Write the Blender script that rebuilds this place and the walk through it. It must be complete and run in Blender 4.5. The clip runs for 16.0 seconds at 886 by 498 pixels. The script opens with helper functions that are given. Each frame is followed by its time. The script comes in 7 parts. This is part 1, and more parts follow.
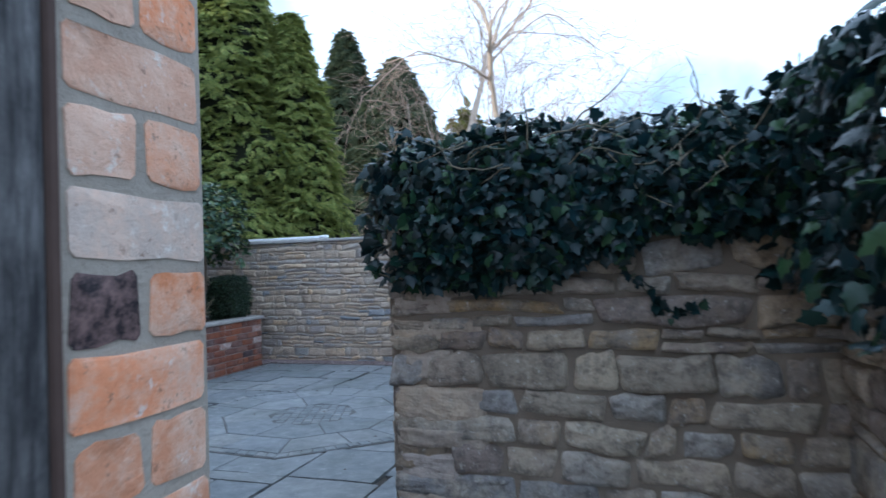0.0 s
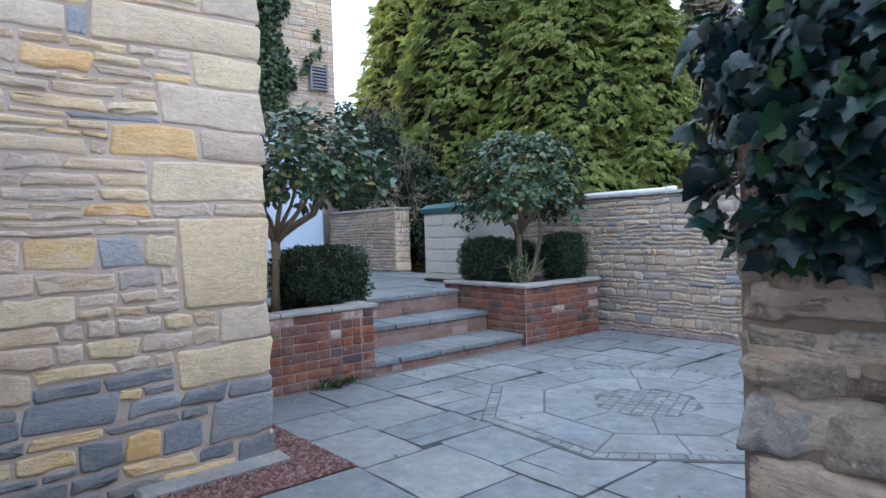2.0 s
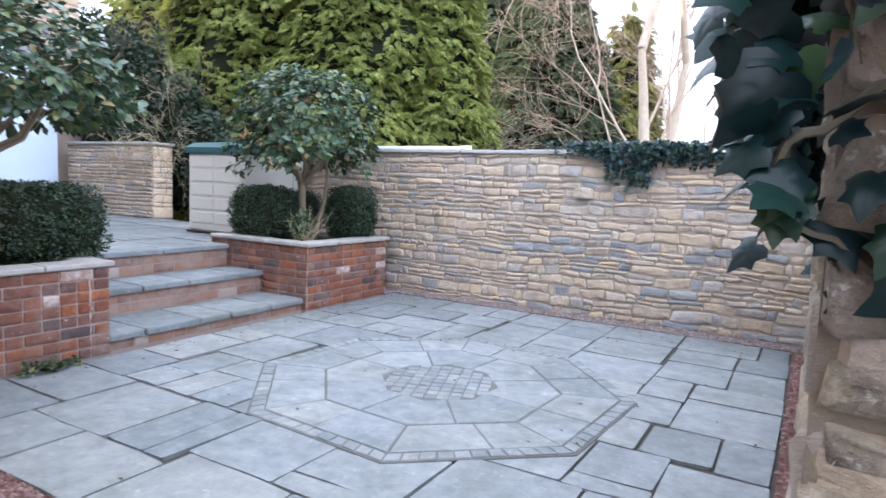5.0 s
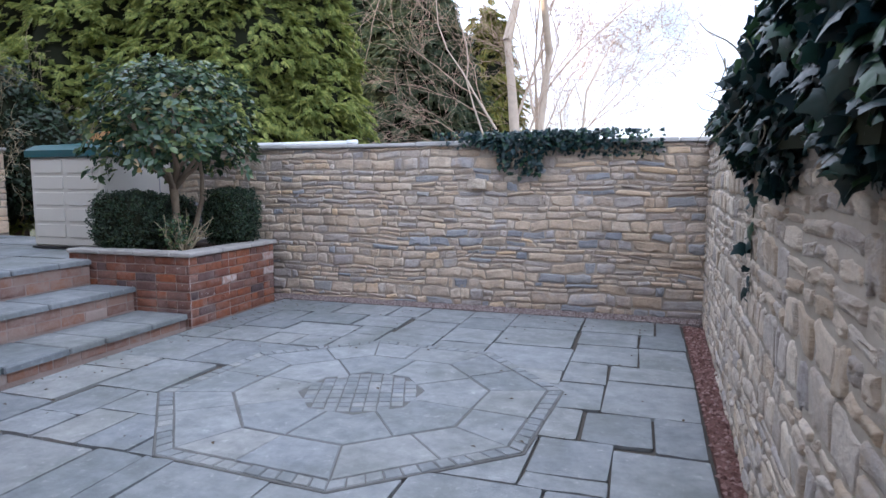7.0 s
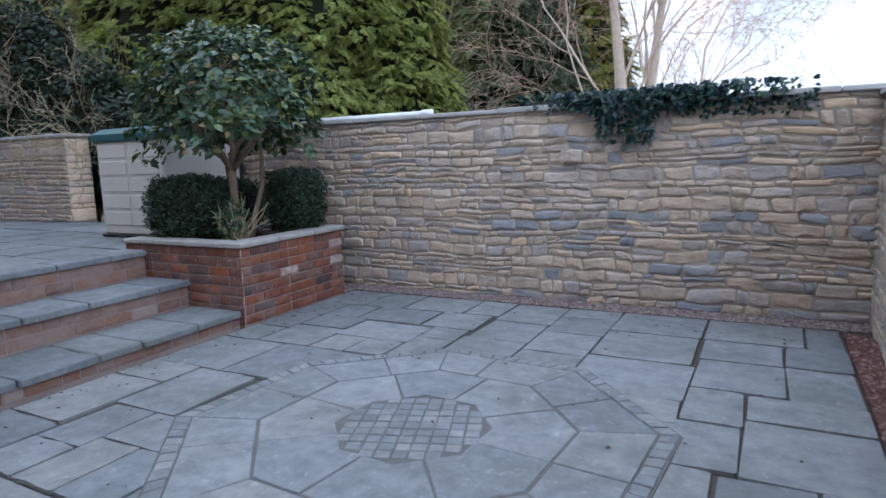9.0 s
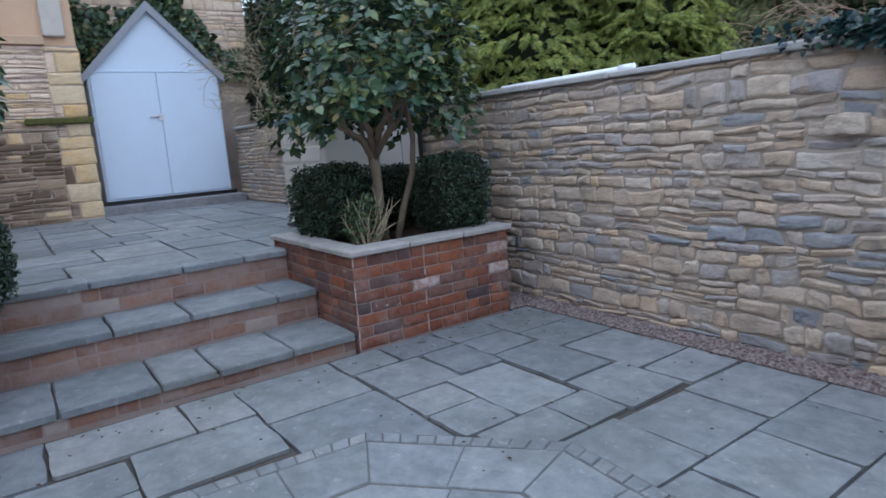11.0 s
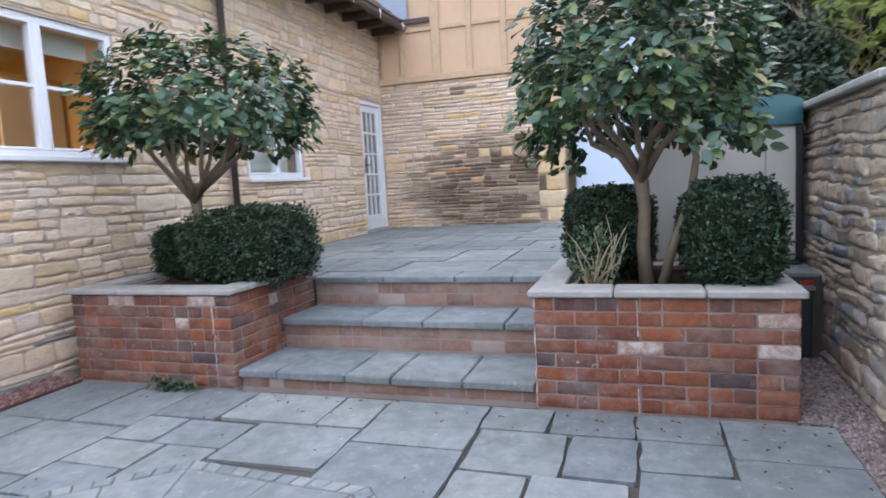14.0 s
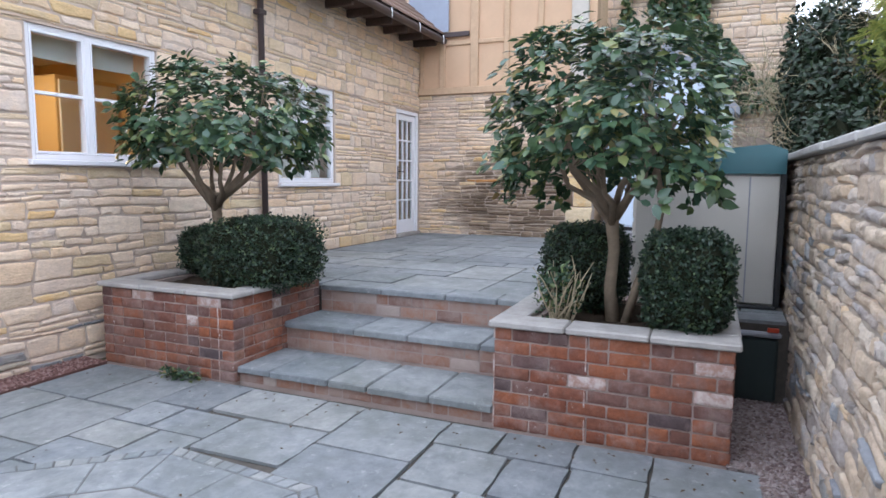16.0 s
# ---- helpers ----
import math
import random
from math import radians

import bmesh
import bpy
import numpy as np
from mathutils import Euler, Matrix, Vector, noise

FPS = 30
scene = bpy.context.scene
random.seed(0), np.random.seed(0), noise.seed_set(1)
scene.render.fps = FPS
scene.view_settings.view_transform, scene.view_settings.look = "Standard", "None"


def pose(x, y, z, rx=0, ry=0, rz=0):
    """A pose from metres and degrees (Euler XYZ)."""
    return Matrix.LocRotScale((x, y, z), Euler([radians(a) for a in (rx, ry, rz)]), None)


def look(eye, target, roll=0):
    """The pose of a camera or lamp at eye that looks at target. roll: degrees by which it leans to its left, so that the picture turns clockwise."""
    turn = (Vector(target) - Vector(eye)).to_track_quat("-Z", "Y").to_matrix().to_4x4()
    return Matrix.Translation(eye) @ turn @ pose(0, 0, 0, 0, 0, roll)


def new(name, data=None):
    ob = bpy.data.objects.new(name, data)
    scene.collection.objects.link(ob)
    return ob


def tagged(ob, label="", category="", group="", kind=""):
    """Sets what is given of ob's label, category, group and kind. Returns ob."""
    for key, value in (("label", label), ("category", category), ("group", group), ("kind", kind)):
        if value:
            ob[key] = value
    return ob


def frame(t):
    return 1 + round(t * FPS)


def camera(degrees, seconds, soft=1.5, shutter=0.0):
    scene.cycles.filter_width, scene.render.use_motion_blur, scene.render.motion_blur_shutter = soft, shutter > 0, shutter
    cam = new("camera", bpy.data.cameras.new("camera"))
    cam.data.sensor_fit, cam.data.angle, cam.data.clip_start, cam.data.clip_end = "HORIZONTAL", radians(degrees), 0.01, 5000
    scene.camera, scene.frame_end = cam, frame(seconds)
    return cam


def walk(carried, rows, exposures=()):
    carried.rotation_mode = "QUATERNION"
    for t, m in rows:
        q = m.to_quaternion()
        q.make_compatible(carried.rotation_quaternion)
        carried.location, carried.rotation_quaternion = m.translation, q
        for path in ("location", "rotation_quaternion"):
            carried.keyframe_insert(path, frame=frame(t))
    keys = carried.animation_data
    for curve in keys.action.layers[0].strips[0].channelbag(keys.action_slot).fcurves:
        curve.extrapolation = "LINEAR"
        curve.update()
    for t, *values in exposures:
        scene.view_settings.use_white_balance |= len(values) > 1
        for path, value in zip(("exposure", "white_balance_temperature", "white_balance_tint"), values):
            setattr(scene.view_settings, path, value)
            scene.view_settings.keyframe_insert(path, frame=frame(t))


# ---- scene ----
cam = camera(70.6, 16.0, 1.5, 0.3)
PATH = [
    (0, (0.046, 0.166, 1.309), (-0.589, 2.062, 1.352), -2.0),
    (0.5, (0.029, 0.508, 1.334), (-0.924, 2.266, 1.378), 1.0),
    (1, (-0.057, 0.754, 1.313), (-1.283, 2.334, 1.33), -0.4),
    (1.5, (-0.196, 0.918, 1.3), (-1.65, 2.292, 1.299), -1.1),
    (2, (-0.314, 1.067, 1.298), (-1.852, 2.345, 1.241), -1.8),
    (2.5, (-0.49, 1.289, 1.296), (-1.996, 2.602, 1.216), 0.3),
    (3, (-0.576, 1.389, 1.303), (-2.09, 2.69, 1.172), 0.6),
    (3.5, (-0.676, 1.457, 1.3), (-2.114, 2.841, 1.185), 1.3),
    (4, (-0.757, 1.503, 1.311), (-2.144, 2.94, 1.205), 1.3),
    (4.5, (-0.827, 1.553, 1.291), (-2.032, 3.144, 1.15), 2.2),
    (5, (-0.855, 1.601, 1.298), (-1.859, 3.319, 1.093), 2.4),
    (5.2, (-0.843, 1.634, 1.303), (-1.784, 3.387, 1.099), 2.7),
    (7.3, (-1.278, 1.664, 1.307), (-1.885, 3.556, 1.08), -0.3),
    (7.5, (-1.301, 1.686, 1.304), (-1.919, 3.573, 1.059), -0.3),
    (8, (-1.353, 1.837, 1.287), (-1.991, 3.714, 1.021), -0.1),
    (8.2, (-1.359, 1.962, 1.269), (-2.046, 3.822, 1.003), -0.6),
    (10.5, (-1.376, 3.977, 1.365), (-2.8, 5.335, 1.007), -3.0),
    (11, (-1.477, 4.406, 1.346), (-3.095, 5.529, 0.997), -4.2),
    (11.5, (-1.443, 4.832, 1.285), (-3.198, 5.709, 0.899), -2.8),
    (12, (-1.457, 5.239, 1.275), (-3.349, 5.86, 1.087), -3.2),
    (12.5, (-1.491, 5.665, 1.291), (-3.459, 5.979, 1.118), -4.2),
    (13, (-1.498, 6.088, 1.282), (-3.483, 5.998, 1.051), -4.6),
    (13.5, (-1.583, 6.45, 1.254), (-3.549, 6.124, 1.094), -2.4),
    (14, (-1.669, 6.788, 1.285), (-3.557, 6.164, 1.075), -3.1),
    (14.5, (-1.625, 7.16, 1.313), (-3.381, 6.241, 1.044), -0.3),
    (15, (-1.541, 7.293, 1.373), (-3.241, 6.27, 1.12), -0.3),
    (15.5, (-1.532, 7.316, 1.429), (-3.31, 6.432, 1.189), -0.6),
    (16, (-1.556, 7.346, 1.505), (-3.382, 6.56, 1.284), 0.4),
]
EXPOSURES = [(0, 0.3, 5300, 6), (0.5, 0.08, 5200, 6), (1, 0.18, 5200, 6), (1.5, 0.5, 5400, 7), (2, 0.84, 5650, 9), (2.5, 1.12, 5850, 9), (3, 1.38, 6100, 10), (3.5, 1.46, 6150, 12),
             (5.2, 1.6, 6150, 14), (7.3, 0.84, 6000, 16), (8, 0.75, 5950, 15), (10.5, 0.5, 5750, 11), (11.5, 0.87, 6000, 12), (12, 1.29, 6150, 12), (12.5, 1.3, 6150, 13), (14, 1.27, 6250, 13), (16, 1.25, 6350, 14)]
walk(cam, [(t, look(eye, target, roll)) for t, eye, target, roll in PATH], EXPOSURES)
# ---------------------------------------------------------------- light
SUN_AZ, SUN_EL = radians(228), radians(15)
wd = bpy.data.worlds.new("sky")
scene.world = wd
wd.use_nodes = True
wt = wd.node_tree
wt.nodes.clear()
w_out = wt.nodes.new("ShaderNodeOutputWorld")
w_bg = wt.nodes.new("ShaderNodeBackground")
w_sky = wt.nodes.new("ShaderNodeTexSky")
w_sky.sky_type = "NISHITA"
w_sky.sun_disc = False
w_sky.sun_elevation = SUN_EL
w_sky.sun_rotation = SUN_AZ
w_sky.air_density = 1.0
w_sky.dust_density = 2.0
w_co = wt.nodes.new("ShaderNodeTexCoord")
w_noise = wt.nodes.new("ShaderNodeTexNoise")
w_noise.inputs["Scale"].default_value = 2.2
w_noise.inputs["Detail"].default_value = 6
w_ramp = wt.nodes.new("ShaderNodeValToRGB")
w_ramp.color_ramp.elements[0].position, w_ramp.color_ramp.elements[1].position = 0.30, 0.47
w_mix = wt.nodes.new("ShaderNodeMix")
w_mix.data_type = "RGBA"
w_mix.inputs[7].default_value = (8.7, 9.8, 11.4, 1)
wt.links.new(w_co.outputs["Generated"], w_noise.inputs["Vector"])
wt.links.new(w_noise.outputs["Fac"], w_ramp.inputs["Fac"])
wt.links.new(w_ramp.outputs["Color"], w_mix.inputs[0])
wt.links.new(w_sky.outputs["Color"], w_mix.inputs[6])
wt.links.new(w_mix.outputs[2], w_bg.inputs["Color"])
w_bg.inputs["Strength"].default_value = 0.14
wt.links.new(w_bg.outputs["Background"], w_out.inputs["Surface"])

sun_data = bpy.data.lights.new("sun", "SUN")
sun_data.energy, sun_data.angle, sun_data.color = 4.0, radians(0.6), (1.0, 0.83, 0.62)
sun_way = Vector((math.sin(SUN_AZ) * math.cos(SUN_EL), math.cos(SUN_AZ) * math.cos(SUN_EL), math.sin(SUN_EL)))
sun_ob = new("sun", sun_data)
sun_ob.matrix_world = look(sun_way * 60, (0, 0, 0))

# the kitchen's ceiling light behind the larger window
room_data = bpy.data.lights.new("ceiling_spot_light", "AREA")
room_data.shape, room_data.size = "DISK", 0.5
room_data.energy, room_data.color = 13, (1.0, 0.76, 0.46)
room_ob = new("ceiling_spot_light", room_data)
room_ob.matrix_world = look((-5.3, 0.9, 2.83), (-5.3, 0.9, 0))
tagged(room_ob, "warm ceiling light in the kitchen", "ceiling light")


# ---------------------------------------------------------------- materials
class Nodes:
    def __init__(self, name):
        self.mat = bpy.data.materials.new(name)
        self.mat.use_nodes = True
        self.t = self.mat.node_tree
        self.p = self.t.nodes["Principled BSDF"]
        self.co = self.t.nodes.new("ShaderNodeTexCoord").outputs["Object"]

    def link(self, a, b):
        self.t.links.new(a, b)

    def world_co(self):
        self.co = self.t.nodes.new("ShaderNodeNewGeometry").outputs["Position"]
        return self

    def noise(self, scale, detail=4.0, rough=0.55, stretch=None):
        n = self.t.nodes.new("ShaderNodeTexNoise")
        n.inputs["Scale"].default_value, n.inputs["Detail"].default_value = scale, detail
        n.inputs["Roughness"].default_value = rough
        co = self.co
        if stretch:
            m = self.t.nodes.new("ShaderNodeMapping")
            m.inputs["Scale"].default_value = stretch
            self.link(co, m.inputs["Vector"])
            co = m.outputs["Vector"]
        self.link(co, n.inputs["Vector"])
        return n.outputs["Fac"]

    def rand(self):
        a = self.t.nodes.new("ShaderNodeObjectInfo").outputs["Random"]
        b = self.t.nodes.new("ShaderNodeNewGeometry").outputs["Random Per Island"]
        s = self.maths("ADD", a, b)
        return self.maths("FRACT", s)

    def maths(self, op, a, b=None):
        n = self.t.nodes.new("ShaderNodeMath")
        n.operation = op
        for i, v in enumerate((a, b)):
            if v is None:
                continue
            if isinstance(v, (int, float)):
                n.inputs[i].default_value = v
            else:
                self.link(v, n.inputs[i])
        return n.outputs[0]

    def ramp(self, fac, stops, step=False):
        n = self.t.nodes.new("ShaderNodeValToRGB")
        r = n.color_ramp
        if step:
            r.interpolation = "CONSTANT"
        while len(r.elements) < len(stops):
            r.elements.new(0.5)
        for e, (pos, c) in zip(r.elements, stops):
            e.position = pos
            e.color = (c, c, c, 1) if isinstance(c, (int, float)) else (*c, 1)
        self.link(fac, n.inputs["Fac"])
        return n.outputs["Color"]

    def mix(self, fac, a, b, mode="MIX"):
        n = self.t.nodes.new("ShaderNodeMix")
        n.data_type, n.blend_type = "RGBA", mode
        for i, v in ((0, fac), (6, a), (7, b)):
            if isinstance(v, (int, float)):
                n.inputs[i].default_value = v
            elif isinstance(v, tuple):
                n.inputs[i].default_value = (*v, 1)
            else:
                self.link(v, n.inputs[i])
        return n.outputs[2]

    def bump(self, height, strength, distance):
        n = self.t.nodes.new("ShaderNodeBump")
        n.inputs["Strength"].default_value, n.inputs["Distance"].default_value = strength, distance
        self.link(height, n.inputs["Height"])
        self.link(n.outputs["Normal"], self.p.inputs["Normal"])

    def done(self, colour, rough=0.85, spec=0.3, metal=0.0):
        if isinstance(colour, tuple):
            self.p.inputs["Base Color"].default_value = (*colour, 1)
        else:
            self.link(colour, self.p.inputs["Base Color"])
        if isinstance(rough, (int, float)):
            self.p.inputs["Roughness"].default_value = rough
        else:
            self.link(rough, self.p.inputs["Roughness"])
        self.p.inputs["Specular IOR Level"].default_value = spec
        self.p.inputs["Metallic"].default_value = metal
        return self.mat


def stone_mat(name, stops, dirt=0.35, bed=(1, 1, 2.4), damp=None, lichen=0.0):
    m = Nodes(name).world_co()
    r = m.rand()
    base = m.ramp(r, stops)
    other = m.ramp(m.maths("FRACT", m.maths("ADD", r, 0.41)), stops)
    fine = m.noise(46, 6, 0.7, (1, 1, 1 + 0.5 * (bed[2] - 1)))
    strata = m.noise(11, 7, 0.72, (1, 1, 1 + 1.1 * (bed[2] - 1)))
    big = m.noise(3.2, 5, 0.6)
    blotch = m.noise(12, 6, 0.75, (1, 1, 2.2))
    c = m.mix(m.ramp(m.noise(7, 5, 0.65), [(0.45, 0.0), (0.62, 0.7)]), base, other)
    c = m.mix(m.ramp(strata, [(0.34, 0.0), (0.60, 1.0)]), m.mix(1.0, c, (0.84, 0.82, 0.81), "MULTIPLY"), c)
    c = m.mix(m.ramp(fine, [(0.30, 0.5), (0.52, 0.0)]), c, m.mix(1.0, c, (0.62, 0.60, 0.59), "MULTIPLY"))
    c = m.mix(m.ramp(blotch, [(0.52, 0.0), (0.70, 0.22)]), c, (0.62, 0.53, 0.44))
    c = m.mix(m.ramp(big, [(0.50, 0.0), (0.72, dirt)]), c, (0.12, 0.11, 0.10))
    if lichen:
        c = m.mix(m.ramp(m.noise(16, 6, 0.8), [(0.46, 0.0), (0.62, 0.8 * lichen)]), c, (0.10, 0.09, 0.085))
        c = m.mix(m.ramp(m.noise(55, 4, 0.7), [(0.60, 0.0), (0.68, lichen)]), c, (0.62, 0.58, 0.52))
    if damp:
        # an old water stain: a streaky brown patch round one spot
        spot, reach = damp
        mp = m.t.nodes.new("ShaderNodeMapping")
        mp.inputs["Scale"].default_value = tuple(1 / r for r in reach)
        mp.inputs["Location"].default_value = tuple(-p / r for p, r in zip(spot, reach))
        m.link(m.co, mp.inputs["Vector"])
        gr = m.t.nodes.new("ShaderNodeTexGradient")
        gr.gradient_type = "SPHERICAL"
        m.link(mp.outputs["Vector"], gr.inputs["Vector"])
        streak = m.noise(1.6, 7, 0.7, (1, 1, 7.0))
        k = m.maths("ADD", gr.outputs["Fac"], m.maths("MULTIPLY", m.maths("SUBTRACT", streak, 0.5), 1.5))
        c = m.mix(m.ramp(k, [(0.04, 0.0), (0.22, 0.6), (0.5, 0.95)]), c, (0.135, 0.092, 0.062))
    m.bump(m.mix(0.6, fine, strata), 0.7, 0.026)
    return m.done(c, 0.92, 0.2)


def mortar_mat(name, a, b):
    m = Nodes(name).world_co()
    c = m.mix(m.noise(14, 6, 0.7), a, b)
    c = m.mix(m.ramp(m.noise(1.5, 4), [(0.45, 0.0), (0.7, 0.5)]), c, tuple(v * 0.5 for v in a))
    m.bump(m.noise(60, 5, 0.7), 0.7, 0.008)
    return m.done(c, 0.95, 0.1)


CREAM = [(0.0, (0.90, 0.69, 0.50)), (0.2, (0.80, 0.63, 0.50)), (0.4, (0.92, 0.74, 0.58)), (0.55, (0.88, 0.65, 0.44)),
         (0.68, (0.70, 0.575, 0.49)), (0.8, (0.92, 0.76, 0.61)), (0.93, (0.86, 0.60, 0.36)), (1.0, (0.66, 0.55, 0.49))]
GREYBUFF = [(0.0, (0.55, 0.44, 0.34)), (0.2, (0.65, 0.51, 0.38)), (0.35, (0.43, 0.395, 0.38)), (0.5, (0.60, 0.47, 0.35)),
            (0.63, (0.74, 0.62, 0.49)), (0.75, (0.50, 0.475, 0.475)), (0.88, (0.66, 0.50, 0.35)), (1.0, (0.44, 0.39, 0.37))]
BASEGREY = [(0.0, (0.29, 0.29, 0.305)), (0.3, (0.22, 0.23, 0.255)), (0.6, (0.38, 0.355, 0.33)), (0.85, (0.27, 0.275, 0.30)), (1.0, (0.45, 0.38, 0.29))]
M_HOUSE = stone_mat("house_stone", CREAM, 0.07)
# same cream ramp scaled about a fifth darker, for the east wall
M_EAST = stone_mat("darker_house_stone", [(p, tuple(x * f for x, f in zip(c, (0.80, 0.79, 0.77)))) for p, c in CREAM], 0.22)
M_ENDSTONE = stone_mat("damp_house_stone", CREAM, 0.18, (1, 1, 2.4), ((-11.55, 4.45, 1.22), (3.0, 1.7, 0.95)))
M_NORTH = stone_mat("boundary_stone", GREYBUFF, 0.42, (1, 1, 2.4), None, 0.22)
M_IVYWALL = stone_mat("old_wall_stone", [(p, tuple(x * 0.94 for x in c)) for p, c in [(0.0, (0.44, 0.38, 0.30)), (0.14, (0.60, 0.50, 0.37)), (0.28, (0.36, 0.36, 0.365)), (0.42, (0.50, 0.43, 0.34)), (0.56, (0.38, 0.31, 0.28)), (0.68, (0.68, 0.58, 0.43)), (0.8, (0.45, 0.45, 0.455)), (0.92, (0.58, 0.41, 0.21)), (1.0, (0.22, 0.20, 0.19))]], 0.55, (1, 1, 1.35), None, 0.8)
M_PILLAR = stone_mat("pillar_stone", [(0, (0.58, 0.47, 0.35)), (0.3, (0.46, 0.40, 0.35)), (0.6, (0.66, 0.55, 0.42)), (1, (0.52, 0.46, 0.42))], 0.25, (1, 1, 1.3), None, 0.3)
M_PLINTH = stone_mat("plinth_stone", BASEGREY, 0.3)
M_QUOIN = stone_mat("quoin_stone", [(0, (0.74, 0.56, 0.38)), (0.4, (0.70, 0.56, 0.43)), (0.7, (0.76, 0.55, 0.33)), (1, (0.64, 0.52, 0.43))], 0.15)
M_OCHRE = stone_mat("ochre_quoin_stone", [(0, (0.80, 0.55, 0.28)), (0.3, (0.78, 0.61, 0.40)), (0.6, (0.84, 0.54, 0.23)), (0.8, (0.80, 0.65, 0.44)), (1, (0.72, 0.52, 0.32))], 0.12)
M_BLUEGREY = stone_mat("blue_grey_stone", [(0, (0.27, 0.285, 0.315)), (0.4, (0.38, 0.385, 0.395)), (0.7, (0.30, 0.31, 0.34)), (1, (0.45, 0.43, 0.41))], 0.2)
M_YELLOW = stone_mat("yellow_stone", [(0, (0.76, 0.57, 0.32)), (0.35, (0.76, 0.60, 0.41)), (0.7, (0.84, 0.67, 0.48)), (1, (0.76, 0.57, 0.34))], 0.12)
M_ORANGE = stone_mat("orange_stone", [(0, (0.80, 0.46, 0.19)), (0.35, (0.84, 0.66, 0.42)), (0.65, (0.82, 0.54, 0.26)), (1, (0.78, 0.42, 0.17))], 0.10)
M_STAINED = stone_mat("damp_stained_stone", [(0, (0.30, 0.21, 0.14)), (0.3, (0.47, 0.34, 0.23)), (0.55, (0.22, 0.165, 0.125)), (0.8, (0.56, 0.42, 0.30)), (1, (0.33, 0.25, 0.18))], 0.5)
M_MORTAR_H = mortar_mat("house_mortar", (0.50, 0.39, 0.32), (0.64, 0.515, 0.43))
M_MORTAR_N = mortar_mat("boundary_mortar", (0.36, 0.305, 0.255), (0.48, 0.41, 0.345))
M_MORTAR_S = mortar_mat("old_wall_mortar", (0.19, 0.155, 0.12), (0.31, 0.255, 0.20))
M_MORTAR_E = mortar_mat("rubble_mortar", (0.36, 0.32, 0.27), (0.50, 0.445, 0.38))
M_MORTAR_B = mortar_mat("brick_mortar", (0.33, 0.25, 0.22), (0.45, 0.36, 0.325))

m = Nodes("paving_stone").world_co()
r = m.rand()
base = m.ramp(r, [(0.0, (0.205, 0.22, 0.235)), (0.2, (0.32, 0.33, 0.335)), (0.4, (0.25, 0.267, 0.285)), (0.6, (0.335, 0.335, 0.325)), (0.8, (0.225, 0.243, 0.255)), (1.0, (0.295, 0.305, 0.31))])
big, mid, fine = m.noise(1.3, 5, 0.65), m.noise(8, 7, 0.7), m.noise(60, 5, 0.7)
c = m.mix(m.ramp(mid, [(0.35, 0.0), (0.66, 1.0)]), m.mix(1.0, base, (0.62, 0.635, 0.655), "MULTIPLY"), base)
c = m.mix(m.ramp(big, [(0.45, 0.0), (0.68, 0.65)]), c, (0.135, 0.145, 0.135))
c = m.mix(m.ramp(m.noise(14, 8, 0.8), [(0.57, 0.0), (0.70, 0.6)]), c, (0.50, 0.50, 0.485))
c = m.mix(m.ramp(m.noise(95, 3, 0.6), [(0.66, 0.0), (0.74, 0.6)]), c, (0.08, 0.08, 0.075))
m.bump(m.mix(0.35, mid, fine), 0.6, 0.012)
M_PAVE = m.done(c, m.ramp(big, [(0.3, 0.55), (0.7, 0.78)]), 0.35)

m = Nodes("joint_sand").world_co()
M_JOINT = m.done(m.mix(m.noise(25, 5), (0.055, 0.05, 0.045), (0.12, 0.105, 0.09)), 0.95, 0.1)

m = Nodes("red_gravel").world_co()
v = m.t.nodes.new("ShaderNodeTexVoronoi")
v.inputs["Scale"].default_value = 90
m.link(m.co, v.inputs["Vector"])
g = m.ramp(v.outputs["Color"], [(0.0, (0.14, 0.11, 0.105)), (0.5, (0.245, 0.205, 0.195)), (1.0, (0.33, 0.29, 0.285))])
m.bump(v.outputs["Distance"], 0.9, 0.012)
M_GRAVEL = m.done(g, 0.95, 0.1)
m = Nodes("pebble")
M_PEBBLE = m.done(m.ramp(m.rand(), [(0, (0.11, 0.075, 0.07)), (0.5, (0.21, 0.16, 0.15)), (1, (0.32, 0.27, 0.26))]), 0.9, 0.2)

m = Nodes("red_pebble")
M_REDPEBBLE = m.done(m.ramp(m.rand(), [(0, (0.09, 0.045, 0.04)), (0.5, (0.175, 0.092, 0.08)), (1, (0.30, 0.20, 0.185))]), 0.9, 0.2)
m = Nodes("red_gravel_bed").world_co()
M_REDBED = m.done(m.mix(m.noise(80, 4), (0.07, 0.035, 0.032), (0.22, 0.12, 0.105)), 0.95, 0.1)
m.bump(m.noise(120, 3), 0.9, 0.01)
m = Nodes("soil").world_co()
m.bump(m.noise(30, 6, 0.7), 1.0, 0.03)
M_SOIL = m.done(m.mix(m.noise(18, 6, 0.7), (0.035, 0.026, 0.02), (0.10, 0.07, 0.05)), 0.95, 0.1)
m = Nodes("ground_grass").world_co()
M_GROUND = m.done(m.mix(m.noise(4, 6), (0.04, 0.05, 0.025), (0.09, 0.08, 0.05)), 0.95, 0.1)

